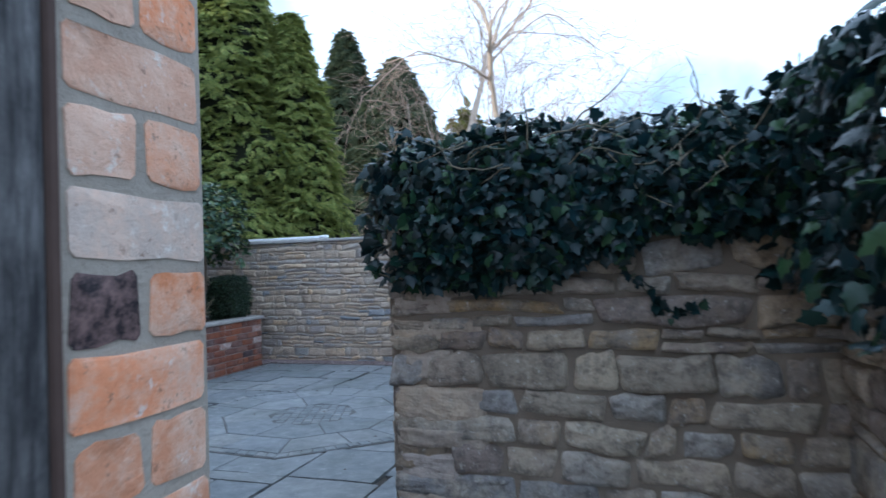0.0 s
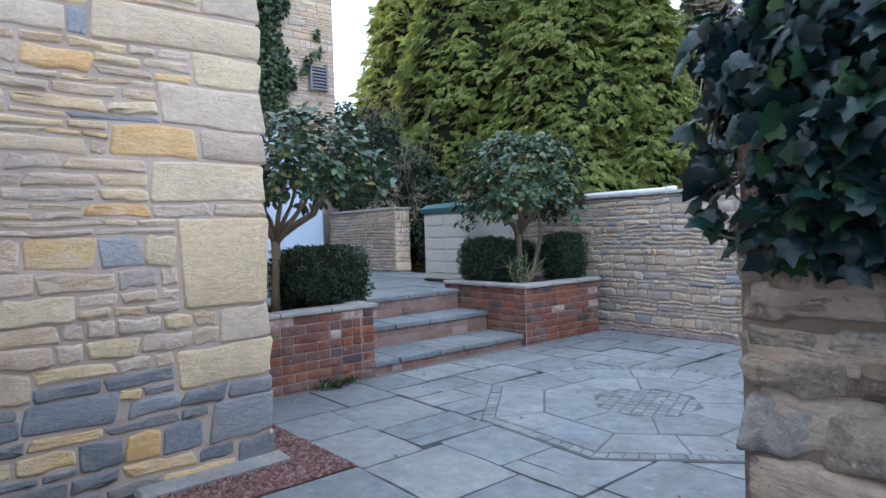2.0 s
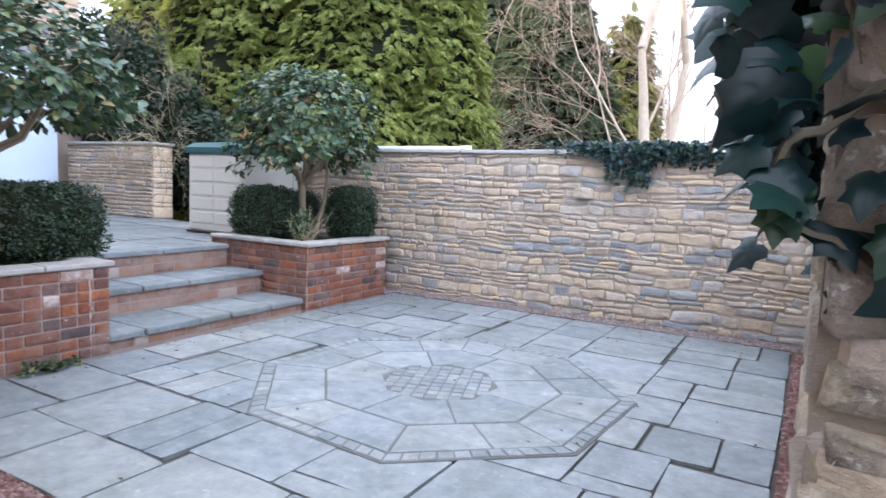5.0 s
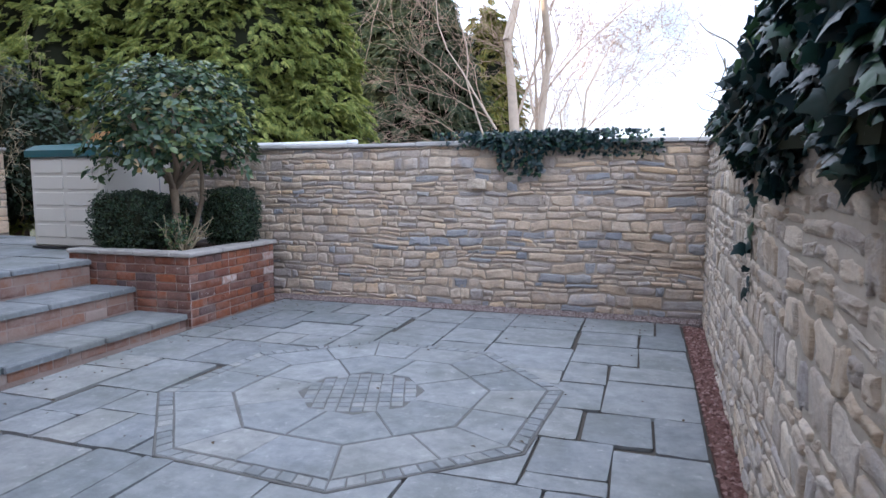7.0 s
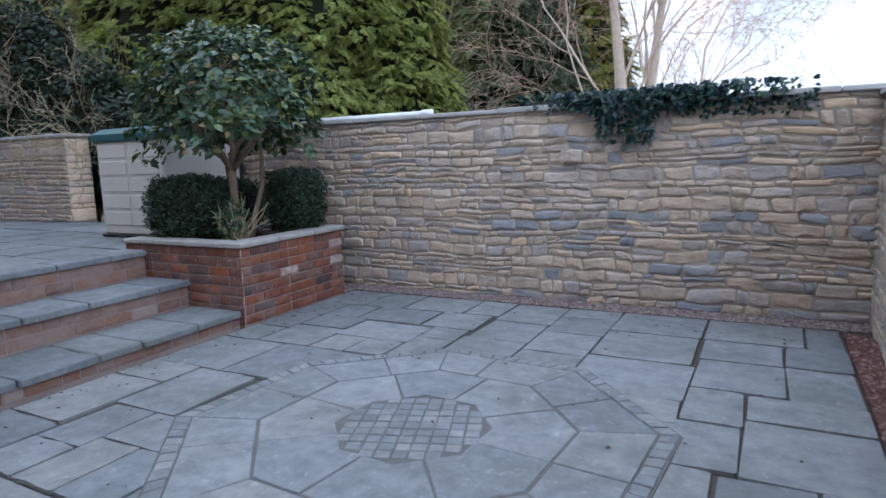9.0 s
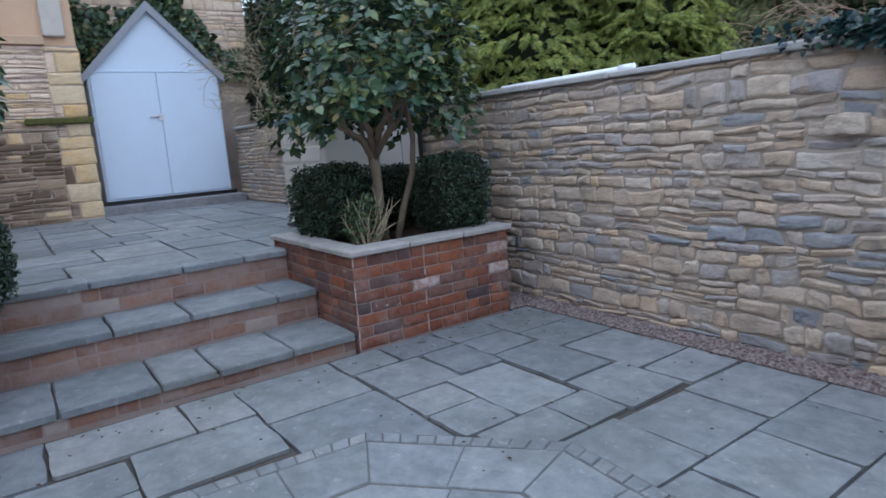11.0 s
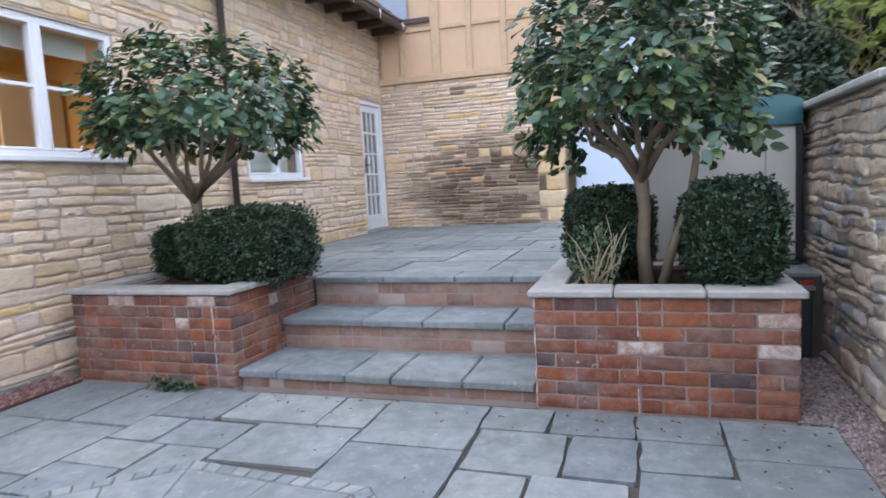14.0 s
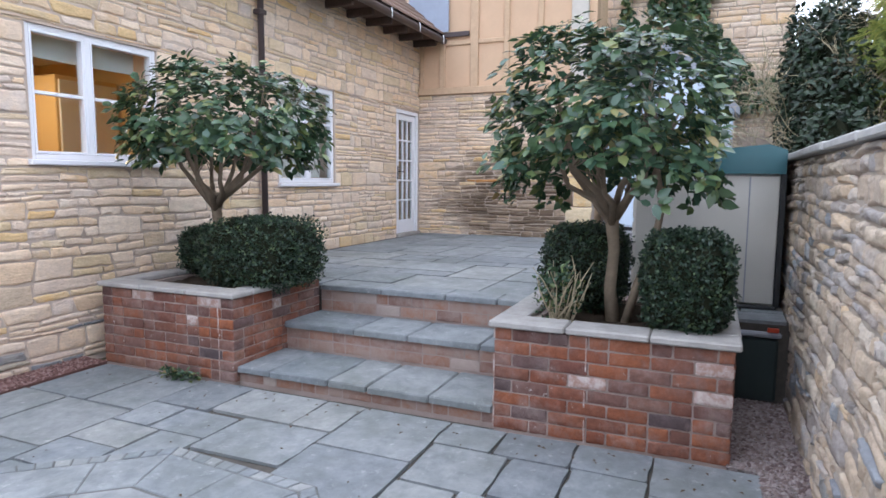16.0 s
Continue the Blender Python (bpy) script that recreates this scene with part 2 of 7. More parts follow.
m = Nodes("red_brick").world_co()
base = m.ramp(m.rand(), [(0, (0.31, 0.115, 0.07)), (0.2, (0.46, 0.17, 0.085)), (0.34, (0.24, 0.105, 0.08)), (0.5, (0.42, 0.165, 0.09)), (0.62, (0.19, 0.10, 0.085)), (0.74, (0.35, 0.165, 0.115)), (0.84, (0.13, 0.105, 0.11)), (0.92, (0.29, 0.16, 0.13)), (1, (0.40, 0.21, 0.14))])
c = m.mix(m.ramp(m.noise(24, 6, 0.7), [(0.35, 0.0), (0.7, 1.0)]), m.mix(1.0, base, (0.58, 0.55, 0.55), "MULTIPLY"), base)
c = m.mix(1.0, c, (0.84, 0.80, 0.80), "MULTIPLY")
c = m.mix(m.ramp(m.noise(3.6, 8, 0.80), [(0.47, 0.0), (0.64, 0.5)]), c, (0.35, 0.26, 0.235))
c = m.mix(m.ramp(m.noise(13, 8, 0.75), [(0.635, 0.0), (0.68, 0.85)]), c, (0.66, 0.60, 0.56))
c = m.mix(m.ramp(m.noise(2.3, 4, 0.6), [(0.5, 0.0), (0.7, 0.35)]), c, (0.16, 0.12, 0.115))
m.bump(m.noise(70, 5, 0.7), 0.7, 0.008)
M_BRICK = m.done(c, 0.9, 0.2)
m = Nodes("cement_smeared_brick").world_co()
base = m.ramp(m.rand(), [(0, (0.28, 0.14, 0.10)), (0.3, (0.36, 0.19, 0.13)), (0.6, (0.22, 0.125, 0.105)), (0.85, (0.32, 0.20, 0.155)), (1, (0.48, 0.40, 0.36))])
c = m.mix(m.ramp(m.noise(5, 8, 0.8), [(0.40, 0.0), (0.60, 0.75)]), base, (0.37, 0.285, 0.25))
m.bump(m.noise(60, 5, 0.7), 0.7, 0.008)
M_RISER = m.done(c, 0.92, 0.15)
m = Nodes("worn_brick").world_co()
base = m.ramp(m.rand(), [(0, (0.78, 0.29, 0.13)), (0.3, (0.80, 0.38, 0.22)), (0.5, (0.66, 0.44, 0.33)), (0.7, (0.70, 0.28, 0.13)), (0.85, (0.62, 0.50, 0.42)), (1, (0.52, 0.48, 0.43))])
c = m.mix(m.ramp(m.noise(9, 8, 0.78), [(0.42, 0.0), (0.60, 0.9)]), base, (0.78, 0.56, 0.43))
c = m.mix(m.ramp(m.noise(22, 7, 0.75), [(0.58, 0.0), (0.66, 0.8)]), c, (0.82, 0.76, 0.69))
c = m.mix(m.ramp(m.noise(60, 6, 0.75), [(0.60, 0.0), (0.68, 0.7)]), c, (0.22, 0.12, 0.085))
m.bump(m.mix(0.5, m.noise(50, 6, 0.75), m.noise(14, 7, 0.75)), 1.0, 0.008)
M_OLDBRICK = m.done(c, 0.92, 0.15)
m = Nodes("burnt_brick").world_co()
M_BURNT = m.done(m.mix(m.ramp(m.noise(50, 6, 0.7), [(0.4, 0.0), (0.6, 1.0)]), (0.02, 0.015, 0.018), (0.20, 0.13, 0.12)), 0.7, 0.3)
m = Nodes("lime_render").world_co()
M_LIME = m.done(m.mix(m.ramp(m.noise(16, 6, 0.7), [(0.4, 0.0), (0.6, 1.0)]), (0.36, 0.22, 0.18), (0.55, 0.47, 0.44)), 0.95, 0.1)


def plain_mat(name, colour, rough=0.5, spec=0.4, vary=0.18, scale=6, metal=0.0, bump=0.0):
    q = Nodes(name).world_co()
    n = q.noise(scale, 5, 0.65)
    c2 = q.mix(n, tuple(x * (1 - vary) for x in colour), tuple(min(1, x * (1 + vary)) for x in colour))
    if bump:
        q.bump(q.noise(scale * 8, 4), bump, 0.004)
    return q.done(c2, rough, spec, metal)


M_COPING = plain_mat("coping_stone", (0.37, 0.345, 0.325), 0.9, 0.2, 0.42, 9, bump=0.7)
M_WALLCAP = plain_mat("wall_coping", (0.40, 0.385, 0.37), 0.85, 0.3, 0.3, 10, bump=0.5)
M_WHITE = plain_mat("white_upvc", (0.78, 0.77, 0.80), 0.35, 0.5, 0.04)
M_WHITEPIPE = plain_mat("white_pipe", (0.80, 0.82, 0.84), 0.4, 0.4, 0.06)
M_SHED = plain_mat("pale_blue_paint", (0.62, 0.71, 0.83), 0.55, 0.35, 0.05, 3)
M_BARGE = plain_mat("grey_barge_paint", (0.30, 0.31, 0.34), 0.6, 0.3, 0.12)
M_TILE = plain_mat("clay_roof_tile", (0.22, 0.15, 0.12), 0.85, 0.2, 0.3, 9, bump=0.5)
M_LEAD = plain_mat("lead_sheet", (0.30, 0.34, 0.42), 0.5, 0.5, 0.15, 5)
M_PANEL = plain_mat("panel_render", (0.62, 0.42, 0.28), 0.8, 0.2, 0.12, 3, bump=0.3)
M_BATTEN = plain_mat("oak_batten", (0.55, 0.38, 0.25), 0.75, 0.25, 0.2, 12, bump=0.3)
M_POST = plain_mat("weathered_post", (0.55, 0.50, 0.44), 0.75, 0.25, 0.15, 10, bump=0.3)
M_DARKWOOD = plain_mat("dark_eaves_wood", (0.09, 0.06, 0.05), 0.8, 0.2, 0.3, 15)
M_BLACK = plain_mat("black_plastic", (0.02, 0.02, 0.022), 0.5, 0.4, 0.2)
M_PIPE = plain_mat("brown_downpipe", (0.07, 0.05, 0.05), 0.45, 0.4, 0.15)
M_TANK = plain_mat("beige_resin", (0.56, 0.53, 0.48), 0.55, 0.35, 0.06, 3)
M_LID = plain_mat("green_resin", (0.012, 0.085, 0.10), 0.3, 0.5, 0.12, 4)
M_BIN = plain_mat("blue_plastic", (0.02, 0.06, 0.22), 0.4, 0.5, 0.1, 4)
M_CARBOX = plain_mat("dark_green_box", (0.03, 0.045, 0.045), 0.55, 0.4, 0.15)
M_FENCE = plain_mat("fence_board", (0.50, 0.27, 0.12), 0.8, 0.2, 0.25, 10)
M_METAL = plain_mat("galvanised_metal", (0.55, 0.55, 0.55), 0.4, 0.5, 0.1, metal=0.8)
M_WARMWALL = plain_mat("ochre_kitchen_wall", (0.66, 0.45, 0.22), 0.8, 0.2, 0.05)
M_BLIND = plain_mat("roller_blind", (0.72, 0.70, 0.66), 0.8, 0.2, 0.05)
M_REFLECT = plain_mat("red_plastic", (0.45, 0.05, 0.02), 0.35, 0.5, 0.1)
M_LITTER = plain_mat("dead_leaf", (0.09, 0.06, 0.035), 0.9, 0.1, 0.4, 30)
M_MOSS = plain_mat("mossy_ledge", (0.10, 0.10, 0.035), 0.95, 0.1, 0.5, 25, bump=0.8)
m = Nodes("weathered_oak").world_co()
grain = m.noise(70, 7, 0.75, (1, 1, 0.07))
c = m.mix(m.ramp(grain, [(0.36, 0.0), (0.64, 1.0)]), (0.022, 0.022, 0.024), (0.27, 0.265, 0.265))
c = m.mix(m.ramp(m.noise(9, 6, 0.75, (1, 1, 0.5)), [(0.42, 0.0), (0.64, 0.85)]), c, (0.03, 0.03, 0.034))
m.bump(grain, 1.0, 0.006)
M_GATE = m.done(c, 0.85, 0.2)
m = Nodes("window_glass")
m.done((0.9, 0.95, 0.95), 0.03, 0.5)
m.p.inputs["Transmission Weight"].default_value = 1.0
m.p.inputs["IOR"].default_value = 1.45
M_GLASS = m.mat


def leaf_mat(name, stops, rough=0.35, spec=0.5, sub=0.15):
    q = Nodes(name)
    c2 = q.ramp(q.rand(), stops)
    q.done(c2, rough, spec)
    q.p.inputs["Transmission Weight"].default_value = 0.0
    q.p.inputs["Subsurface Weight"].default_value = 0.0
    tr = q.t.nodes.new("ShaderNodeBsdfTranslucent")
    q.link(c2, tr.inputs["Color"])
    mx = q.t.nodes.new("ShaderNodeMixShader")
    mx.inputs[0].default_value = sub
    q.link(q.p.outputs[0], mx.inputs[1])
    q.link(tr.outputs[0], mx.inputs[2])
    q.link(mx.outputs[0], q.t.nodes["Material Output"].inputs["Surface"])
    return q.mat


M_IVY = leaf_mat("ivy_leaf", [(0, (0.006, 0.017, 0.018)), (0.4, (0.009, 0.031, 0.030)), (0.7, (0.009, 0.030, 0.040)), (0.9, (0.022, 0.060, 0.032)), (1, (0.05, 0.11, 0.045))], 0.33, 0.34)
M_CAM = leaf_mat("camellia_leaf", [(0, (0.026, 0.055, 0.032)), (0.35, (0.060, 0.106, 0.048)), (0.65, (0.044, 0.092, 0.060)), (0.87, (0.13, 0.175, 0.062)), (0.97, (0.18, 0.20, 0.075)), (1, (0.32, 0.22, 0.10))], 0.27, 0.5)
M_BOX = leaf_mat("box_leaf", [(0, (0.010, 0.026, 0.016)), (0.6, (0.025, 0.052, 0.03)), (0.9, (0.05, 0.085, 0.04)), (1, (0.09, 0.125, 0.05))], 0.4, 0.45)
M_CONIF = leaf_mat("conifer_spray", [(0, (0.13, 0.18, 0.055)), (0.4, (0.24, 0.285, 0.075)), (0.75, (0.32, 0.355, 0.10)), (1, (0.46, 0.45, 0.13))], 0.6, 0.3, 0.35)
M_DARKCON = leaf_mat("dark_conifer_spray", [(0, (0.05, 0.075, 0.045)), (0.6, (0.085, 0.115, 0.06)), (1, (0.15, 0.155, 0.075))], 0.65, 0.3)
M_YELCON = leaf_mat("golden_conifer_spray", [(0, (0.10, 0.12, 0.02)), (1, (0.28, 0.24, 0.05))], 0.6, 0.3)
M_SHRUB = leaf_mat("dark_shrub_leaf", [(0, (0.012, 0.026, 0.016)), (1, (0.035, 0.06, 0.03))], 0.4, 0.4)
# near-black: the shade deep in foliage, put into the colour of solid cores
M_CORE = plain_mat("foliage_inner_shade", (0.018, 0.02, 0.012), 0.95, 0.05, 0.4)
M_BARK = plain_mat("grey_bark", (0.21, 0.16, 0.115), 0.9, 0.2, 0.35, 25, bump=0.7)
M_BIRCH = plain_mat("birch_bark", (0.62, 0.50, 0.40), 0.8, 0.2, 0.3, 8)
M_TWIG = plain_mat("birch_twig", (0.50, 0.35, 0.26), 0.85, 0.2, 0.25, 8)
M_BUSHTWIG = plain_mat("brown_bush_twig", (0.16, 0.115, 0.085), 0.9, 0.2, 0.3, 8)
M_DEADTWIG = plain_mat("dead_twig", (0.36, 0.30, 0.20), 0.9, 0.2, 0.25, 12)
M_STEM = plain_mat("ivy_stem", (0.17, 0.15, 0.11), 0.9, 0.2, 0.3, 12)


# ---------------------------------------------------------------- mesh tools
class Mesh:
    def __init__(self):
        self.v, self.f = [], []

    def add(self, verts, faces):
        n = len(self.v)
        self.v.extend(verts)
        self.f.extend([tuple(i + n for i in f) for f in faces])
        return self

    def box(self, x0, x1, y0, y1, z0, z1, b=0.004):
        """A box with chamfered edges."""
        lo, hi = (min(x0, x1), min(y0, y1), min(z0, z1)), (max(x0, x1), max(y0, y1), max(z0, z1))
        b = min(b, *(0.45 * (h - l) for l, h in zip(lo, hi)))
        vs, at = [], {}
        for sx in (0, 1):
            for sy in (0, 1):
                for sz in (0, 1):
                    s = (sx, sy, sz)
                    for ax in range(3):
                        p = []
                        for k in range(3):
                            e = hi[k] if s[k] else lo[k]
                            p.append(e if k == ax else e + (-b if s[k] else b))
                        at[s, ax] = len(vs)
                        vs.append(tuple(p))
        fs = []
        for ax in range(3):
            o = [k for k in range(3) if k != ax]
            for side in (0, 1):
                loop = []
                for a, c in ((0, 0), (1, 0), (1, 1), (0, 1)):
                    s = [0, 0, 0]
                    s[ax], s[o[0]], s[o[1]] = side, a, c
                    loop.append(at[tuple(s), ax])
                fs.append(tuple(loop))
            for a in (0, 1):
                for c in (0, 1):
                    s0, s1 = [0, 0, 0], [0, 0, 0]
                    s0[o[0]], s0[o[1]], s1[o[0]], s1[o[1]], s1[ax] = a, c, a, c, 1
                    fs.append((at[tuple(s0), o[0]], at[tuple(s0), o[1]], at[tuple(s1), o[1]], at[tuple(s1), o[0]]))
        for sx in (0, 1):
            for sy in (0, 1):
                for sz in (0, 1):
                    fs.append(tuple(at[(sx, sy, sz), ax] for ax in range(3)))
        return self.add(vs, fs)

    def tube(self, pts, radii, n=8, cap=True):
        pts = [Vector(p) for p in pts]
        vs, fs = [], []
        side = None
        for i, p in enumerate(pts):
            d = (pts[min(i + 1, len(pts) - 1)] - pts[max(i - 1, 0)]).normalized()
            if side is None:
                side = d.orthogonal().normalized()
            else:
                side = (side - d * side.dot(d)).normalized() if (side - d * side.dot(d)).length > 1e-6 else d.orthogonal().normalized()
            up = d.cross(side)
            for k in range(n):
                a = 2 * math.pi * k / n
                vs.append(tuple(p + (side * math.cos(a) + up * math.sin(a)) * radii[i]))
        for i in range(len(pts) - 1):
            for k in range(n):
                a, b2 = i * n + k, i * n + (k + 1) % n
                fs.append((a, b2, b2 + n, a + n))
        if cap:
            fs.append(tuple(range(n))[::-1])
            fs.append(tuple(range((len(pts) - 1) * n, len(pts) * n)))
        return self.add(vs, fs)

    def data(self, name, mat, smooth=False, fix=True):
        me = bpy.data.meshes.new(name)
        me.from_pydata(self.v, [], self.f)
        me.materials.append(mat)
        if fix:
            b = bmesh.new()
            b.from_mesh(me)
            bmesh.ops.recalc_face_normals(b, faces=b.faces)
            b.to_mesh(me)
            b.free()
        if smooth:
            me.shade_smooth()
        return me


def thing(name, label, category, at=(0, 0, 0), group="", kind=""):
    e = new(name)
    e.location = at
    e.empty_display_size = 0.1
    return tagged(e, label, category, group, kind)


def part(name, mesh, mat, parent=None, label="", smooth=False, fix=True, kind=""):
    """Links a mesh (world coordinates) as one object under a thing or a part."""
    ob = new(name, mesh.data(name, mat, smooth, fix) if isinstance(mesh, Mesh) else mesh)
    if parent is not None:
        ob.parent = parent
        up = parent
        off = Vector((0, 0, 0))
        while up is not None:
            off += up.location
            up = up.parent
        ob.location = -off
    return tagged(ob, label, "", "", kind)


def solo(name, mesh, mat, label, category, smooth=False, kind="", group=""):
    return tagged(part(name, mesh, mat, None, "", smooth), label, category, group, kind)


def slab_piece(w, h, d, rng, jit=0.006, inset=0.010, back=0.02, dome=0.004, round_=0.25):
    """One irregular block: u 0..w, v 0..h, proud by d."""
    c = min(min(w, h) * round_, 0.010 + 0.014 * (round_ > 0.25))
    ring = [(c, 0), (w * 0.36, 0), (w * 0.68, 0), (w - c, 0), (w, c), (w, h - c), (w - c, h), (w * 0.64, h), (w * 0.31, h), (c, h), (0, h - c), (0, c)]
    n = len(ring)
    j = lambda s: rng.uniform(-s, s)
    shift = [(j(jit), j(jit)) for _ in range(8)]
    out = [(u + shift[q][0], v + shift[q][1]) for (u, v), q in zip(ring, (0, 1, 2, 3, 3, 4, 4, 5, 6, 7, 7, 0))]
    cu, cv = w / 2, h / 2

    def pull(p, k):
        u, v = p
        du, dv = cu - u, cv - v
        return (u + math.copysign(min(abs(du), k), du), v + math.copysign(min(abs(dv), k), dv))

    tilt = j(dome * 0.6)
    vs = [(u, v, -back) for u, v in out]
    vs += [(u, v, d * 0.8) for u, v in (pull(p, 0.001) for p in out)]
    vs += [(u + j(jit * 0.4), v + j(jit * 0.4), d + j(dome * 0.5) + tilt * (v / h - 0.5) * 2) for u, v in (pull(p, inset * rng.uniform(0.5, 1.5)) for p in out)]
    vs.append((cu + j(w * 0.2), cv + j(h * 0.15), d + rng.uniform(0, dome)))
    fs = []
    for r0 in (0, n):
        for k in range(n):
            k2 = (k + 1) % n
            fs.append((r0 + k, r0 + k2, r0 + n + k2, r0 + n + k))
    fs += [(2 * n + k, 2 * n + (k + 1) % n, 3 * n) for k in range(n)]
    return vs, fs


def stone_piece(w, h, d, rng, jit=0.006, dome=0.006):
    """One hand-dressed stone: wavering outline, worn corners, edges that sink into the mortar."""
    j = lambda a: rng.uniform(-a, a)
    m_ = min(w, h)
    cr = [min(m_ * rng.uniform(0.08, 0.27), rng.uniform(0.008, 0.026)) for _ in range(4)]
    ex = 0.0035
    x0, x1, y0, y1 = -ex, w + ex, -ex, h + ex
    lean_l, lean_r = j(min(0.03, w * 0.08)), j(min(0.03, w * 0.08))
    ring = []
    for (cx, cy, sx, sy), c in zip(((x0, y0, 1, 1), (x1, y0, -1, 1), (x1, y1, -1, -1), (x0, y1, 1, -1)), cr):
        a, m2, b = (cx, cy + sy * c), (cx + sx * c * 0.30, cy + sy * c * 0.30), (cx + sx * c, cy)
        ring += [a, m2, b] if sx == sy else [b, m2, a]
        if sy == 1 and sx == 1:
            ring += [(w * rng.uniform(0.3, 0.42), y0), (w * rng.uniform(0.6, 0.7), y0)]
        elif sy == -1 and sx == -1:
            ring += [(w * rng.uniform(0.6, 0.7), y1), (w * rng.uniform(0.3, 0.42), y1)]
    out = []
    shift = [(j(min(jit, m_ * 0.10)), j(min(jit, m_ * 0.10))) for _ in range(8)]
    for (u, v), (su, sv) in zip(ring, (shift[q] for q in (0, 0, 0, 1, 2, 3, 3, 3, 4, 4, 4, 5, 6, 7, 7, 7))):
        k = (v / h - 0.5) * (lean_l if u < w / 2 else lean_r)
        out.append((u + k + su, v + sv))
    n = len(out)
    cu, cv = w / 2, h / 2

    def pull(p, k):
        du, dv = cu - p[0], cv - p[1]
        return (p[0] + math.copysign(min(abs(du) * 0.7, k), du), p[1] + math.copysign(min(abs(dv) * 0.7, k), dv))

    tu, tv = j(dome), j(dome)
    high = lambda u, v: max(0.004, d + tu * (u / w - 0.5) + tv * (v / h - 0.5))
    bev = [min(rng.uniform(0.004, 0.011), m_ * 0.2) for _ in out]
    r1 = [pull(p, b) for p, b in zip(out, bev)]
    r2 = [pull(p, b + min(0.012, m_ * 0.18)) for p, b in zip(out, bev)]
    vs = [(u, v, -0.012) for u, v in out]
    vs += [(u, v, high(u, v) * 0.78 + j(dome * 0.35)) for u, v in r1]
    vs += [(u, v, high(u, v) + j(dome * 0.5)) for u, v in r2]
    vs.append((cu + j(w * 0.2), cv + j(h * 0.15), d + rng.uniform(-0.3, 0.6) * dome))
    fs = [(r0 + k, r0 + (k + 1) % n, r0 + n + (k + 1) % n, r0 + n + k) for r0 in (0, n) for k in range(n)]
    fs += [(2 * n + k, 2 * n + (k + 1) % n, 3 * n) for k in range(n)]
    return vs, fs


class Face:
    """A flat face in the world: origin, axis along, axis up, and the outward normal."""

    def __init__(self, o, u, v):
        self.o, self.u, self.v = Vector(o), Vector(u).normalized(), Vector(v).normalized()
        self.n = self.u.cross(self.v)

    def put(self, vs, u0, v0):
        return [tuple(self.o + self.u * (u0 + a) + self.v * (v0 + b) + self.n * c) for a, b, c in vs]


def smooth_tops(me):
    """The worn outer face of each piece is one gently curved surface; its sides stay sharp."""
    for p in me.polygons:
        p.use_smooth = len(p.vertices) == 3


def put_pieces(items, face, parent, name, mat, limit, rng, near=None, jit=0.006, inset=0.010, dome=0.004, round_=0.25, rest="more_stones", wave=0.0, skew=0.0):
    """items: (u0, v0, w, h, depth, material or None). The nearest become parts, the others one joined part."""
    order = sorted(items, key=(lambda it: near(it)) if near else (lambda it: 0))
    joined = {}
    for i, (u0, v0, w, h, d, mt) in enumerate(order):
        if name == "stone":
            vs, fs = stone_piece(w, h, d, rng, jit, dome)
        else:
            vs, fs = slab_piece(w, h, d, rng, jit, inset, 0.02, dome, round_)
        if wave:
            sk = rng.uniform(-skew, skew)
            bent = []
            for a, b, c in vs:
                U, V = u0 + a, v0 + b
                fade = min(1.0, V / 0.15)
                lift = wave * fade * (noise.noise((U * 0.9, V * 2.2, 3.0)) + 0.55 * noise.noise((U * 3.6, V * 5.0, 8.0)))
                slide = wave * 0.6 * noise.noise((U * 2.5, V * 4.0, 15.0))
                bent.append((a + slide, b + lift + sk * (a / w - 0.5), c))
            vs = bent
        vs = face.put(vs, u0, v0)
        if i < limit:
            c = Vector(vs[-1])
            me = bpy.data.meshes.new(name)
            me.from_pydata([tuple(Vector(p) - c) for p in vs], [], fs)
            me.materials.append(mt or mat)
            if name == "stone":
                me.shade_smooth()
            else:
                smooth_tops(me)
            ob = new(name, me)
            ob.parent = parent
            ob.location = c - parent.location
        else:
            joined.setdefault(mt or mat, Mesh()).add(vs, fs)
    for mt, ms in joined.items():
        more = part(rest, ms, mt, parent, "smaller stones of the same wall", False, False, "stuff").data
        if name == "stone":
            more.shade_smooth()
        else:
            smooth_tops(more)


def free_spans(u0, u1, v0, v1, holes):
    spans = [(u0, u1)]
    for a, b, c, d in holes:
        if c < v1 - 0.01 and d > v0 + 0.01:
            nxt = []
            for s, e in spans:
                if b <= s or a >= e:
                    nxt.append((s, e))
                else:
                    if a - s > 0.04:
                        nxt.append((s, a))
                    if e - b > 0.04:
                        nxt.append((b, e))
            spans = nxt
    return spans


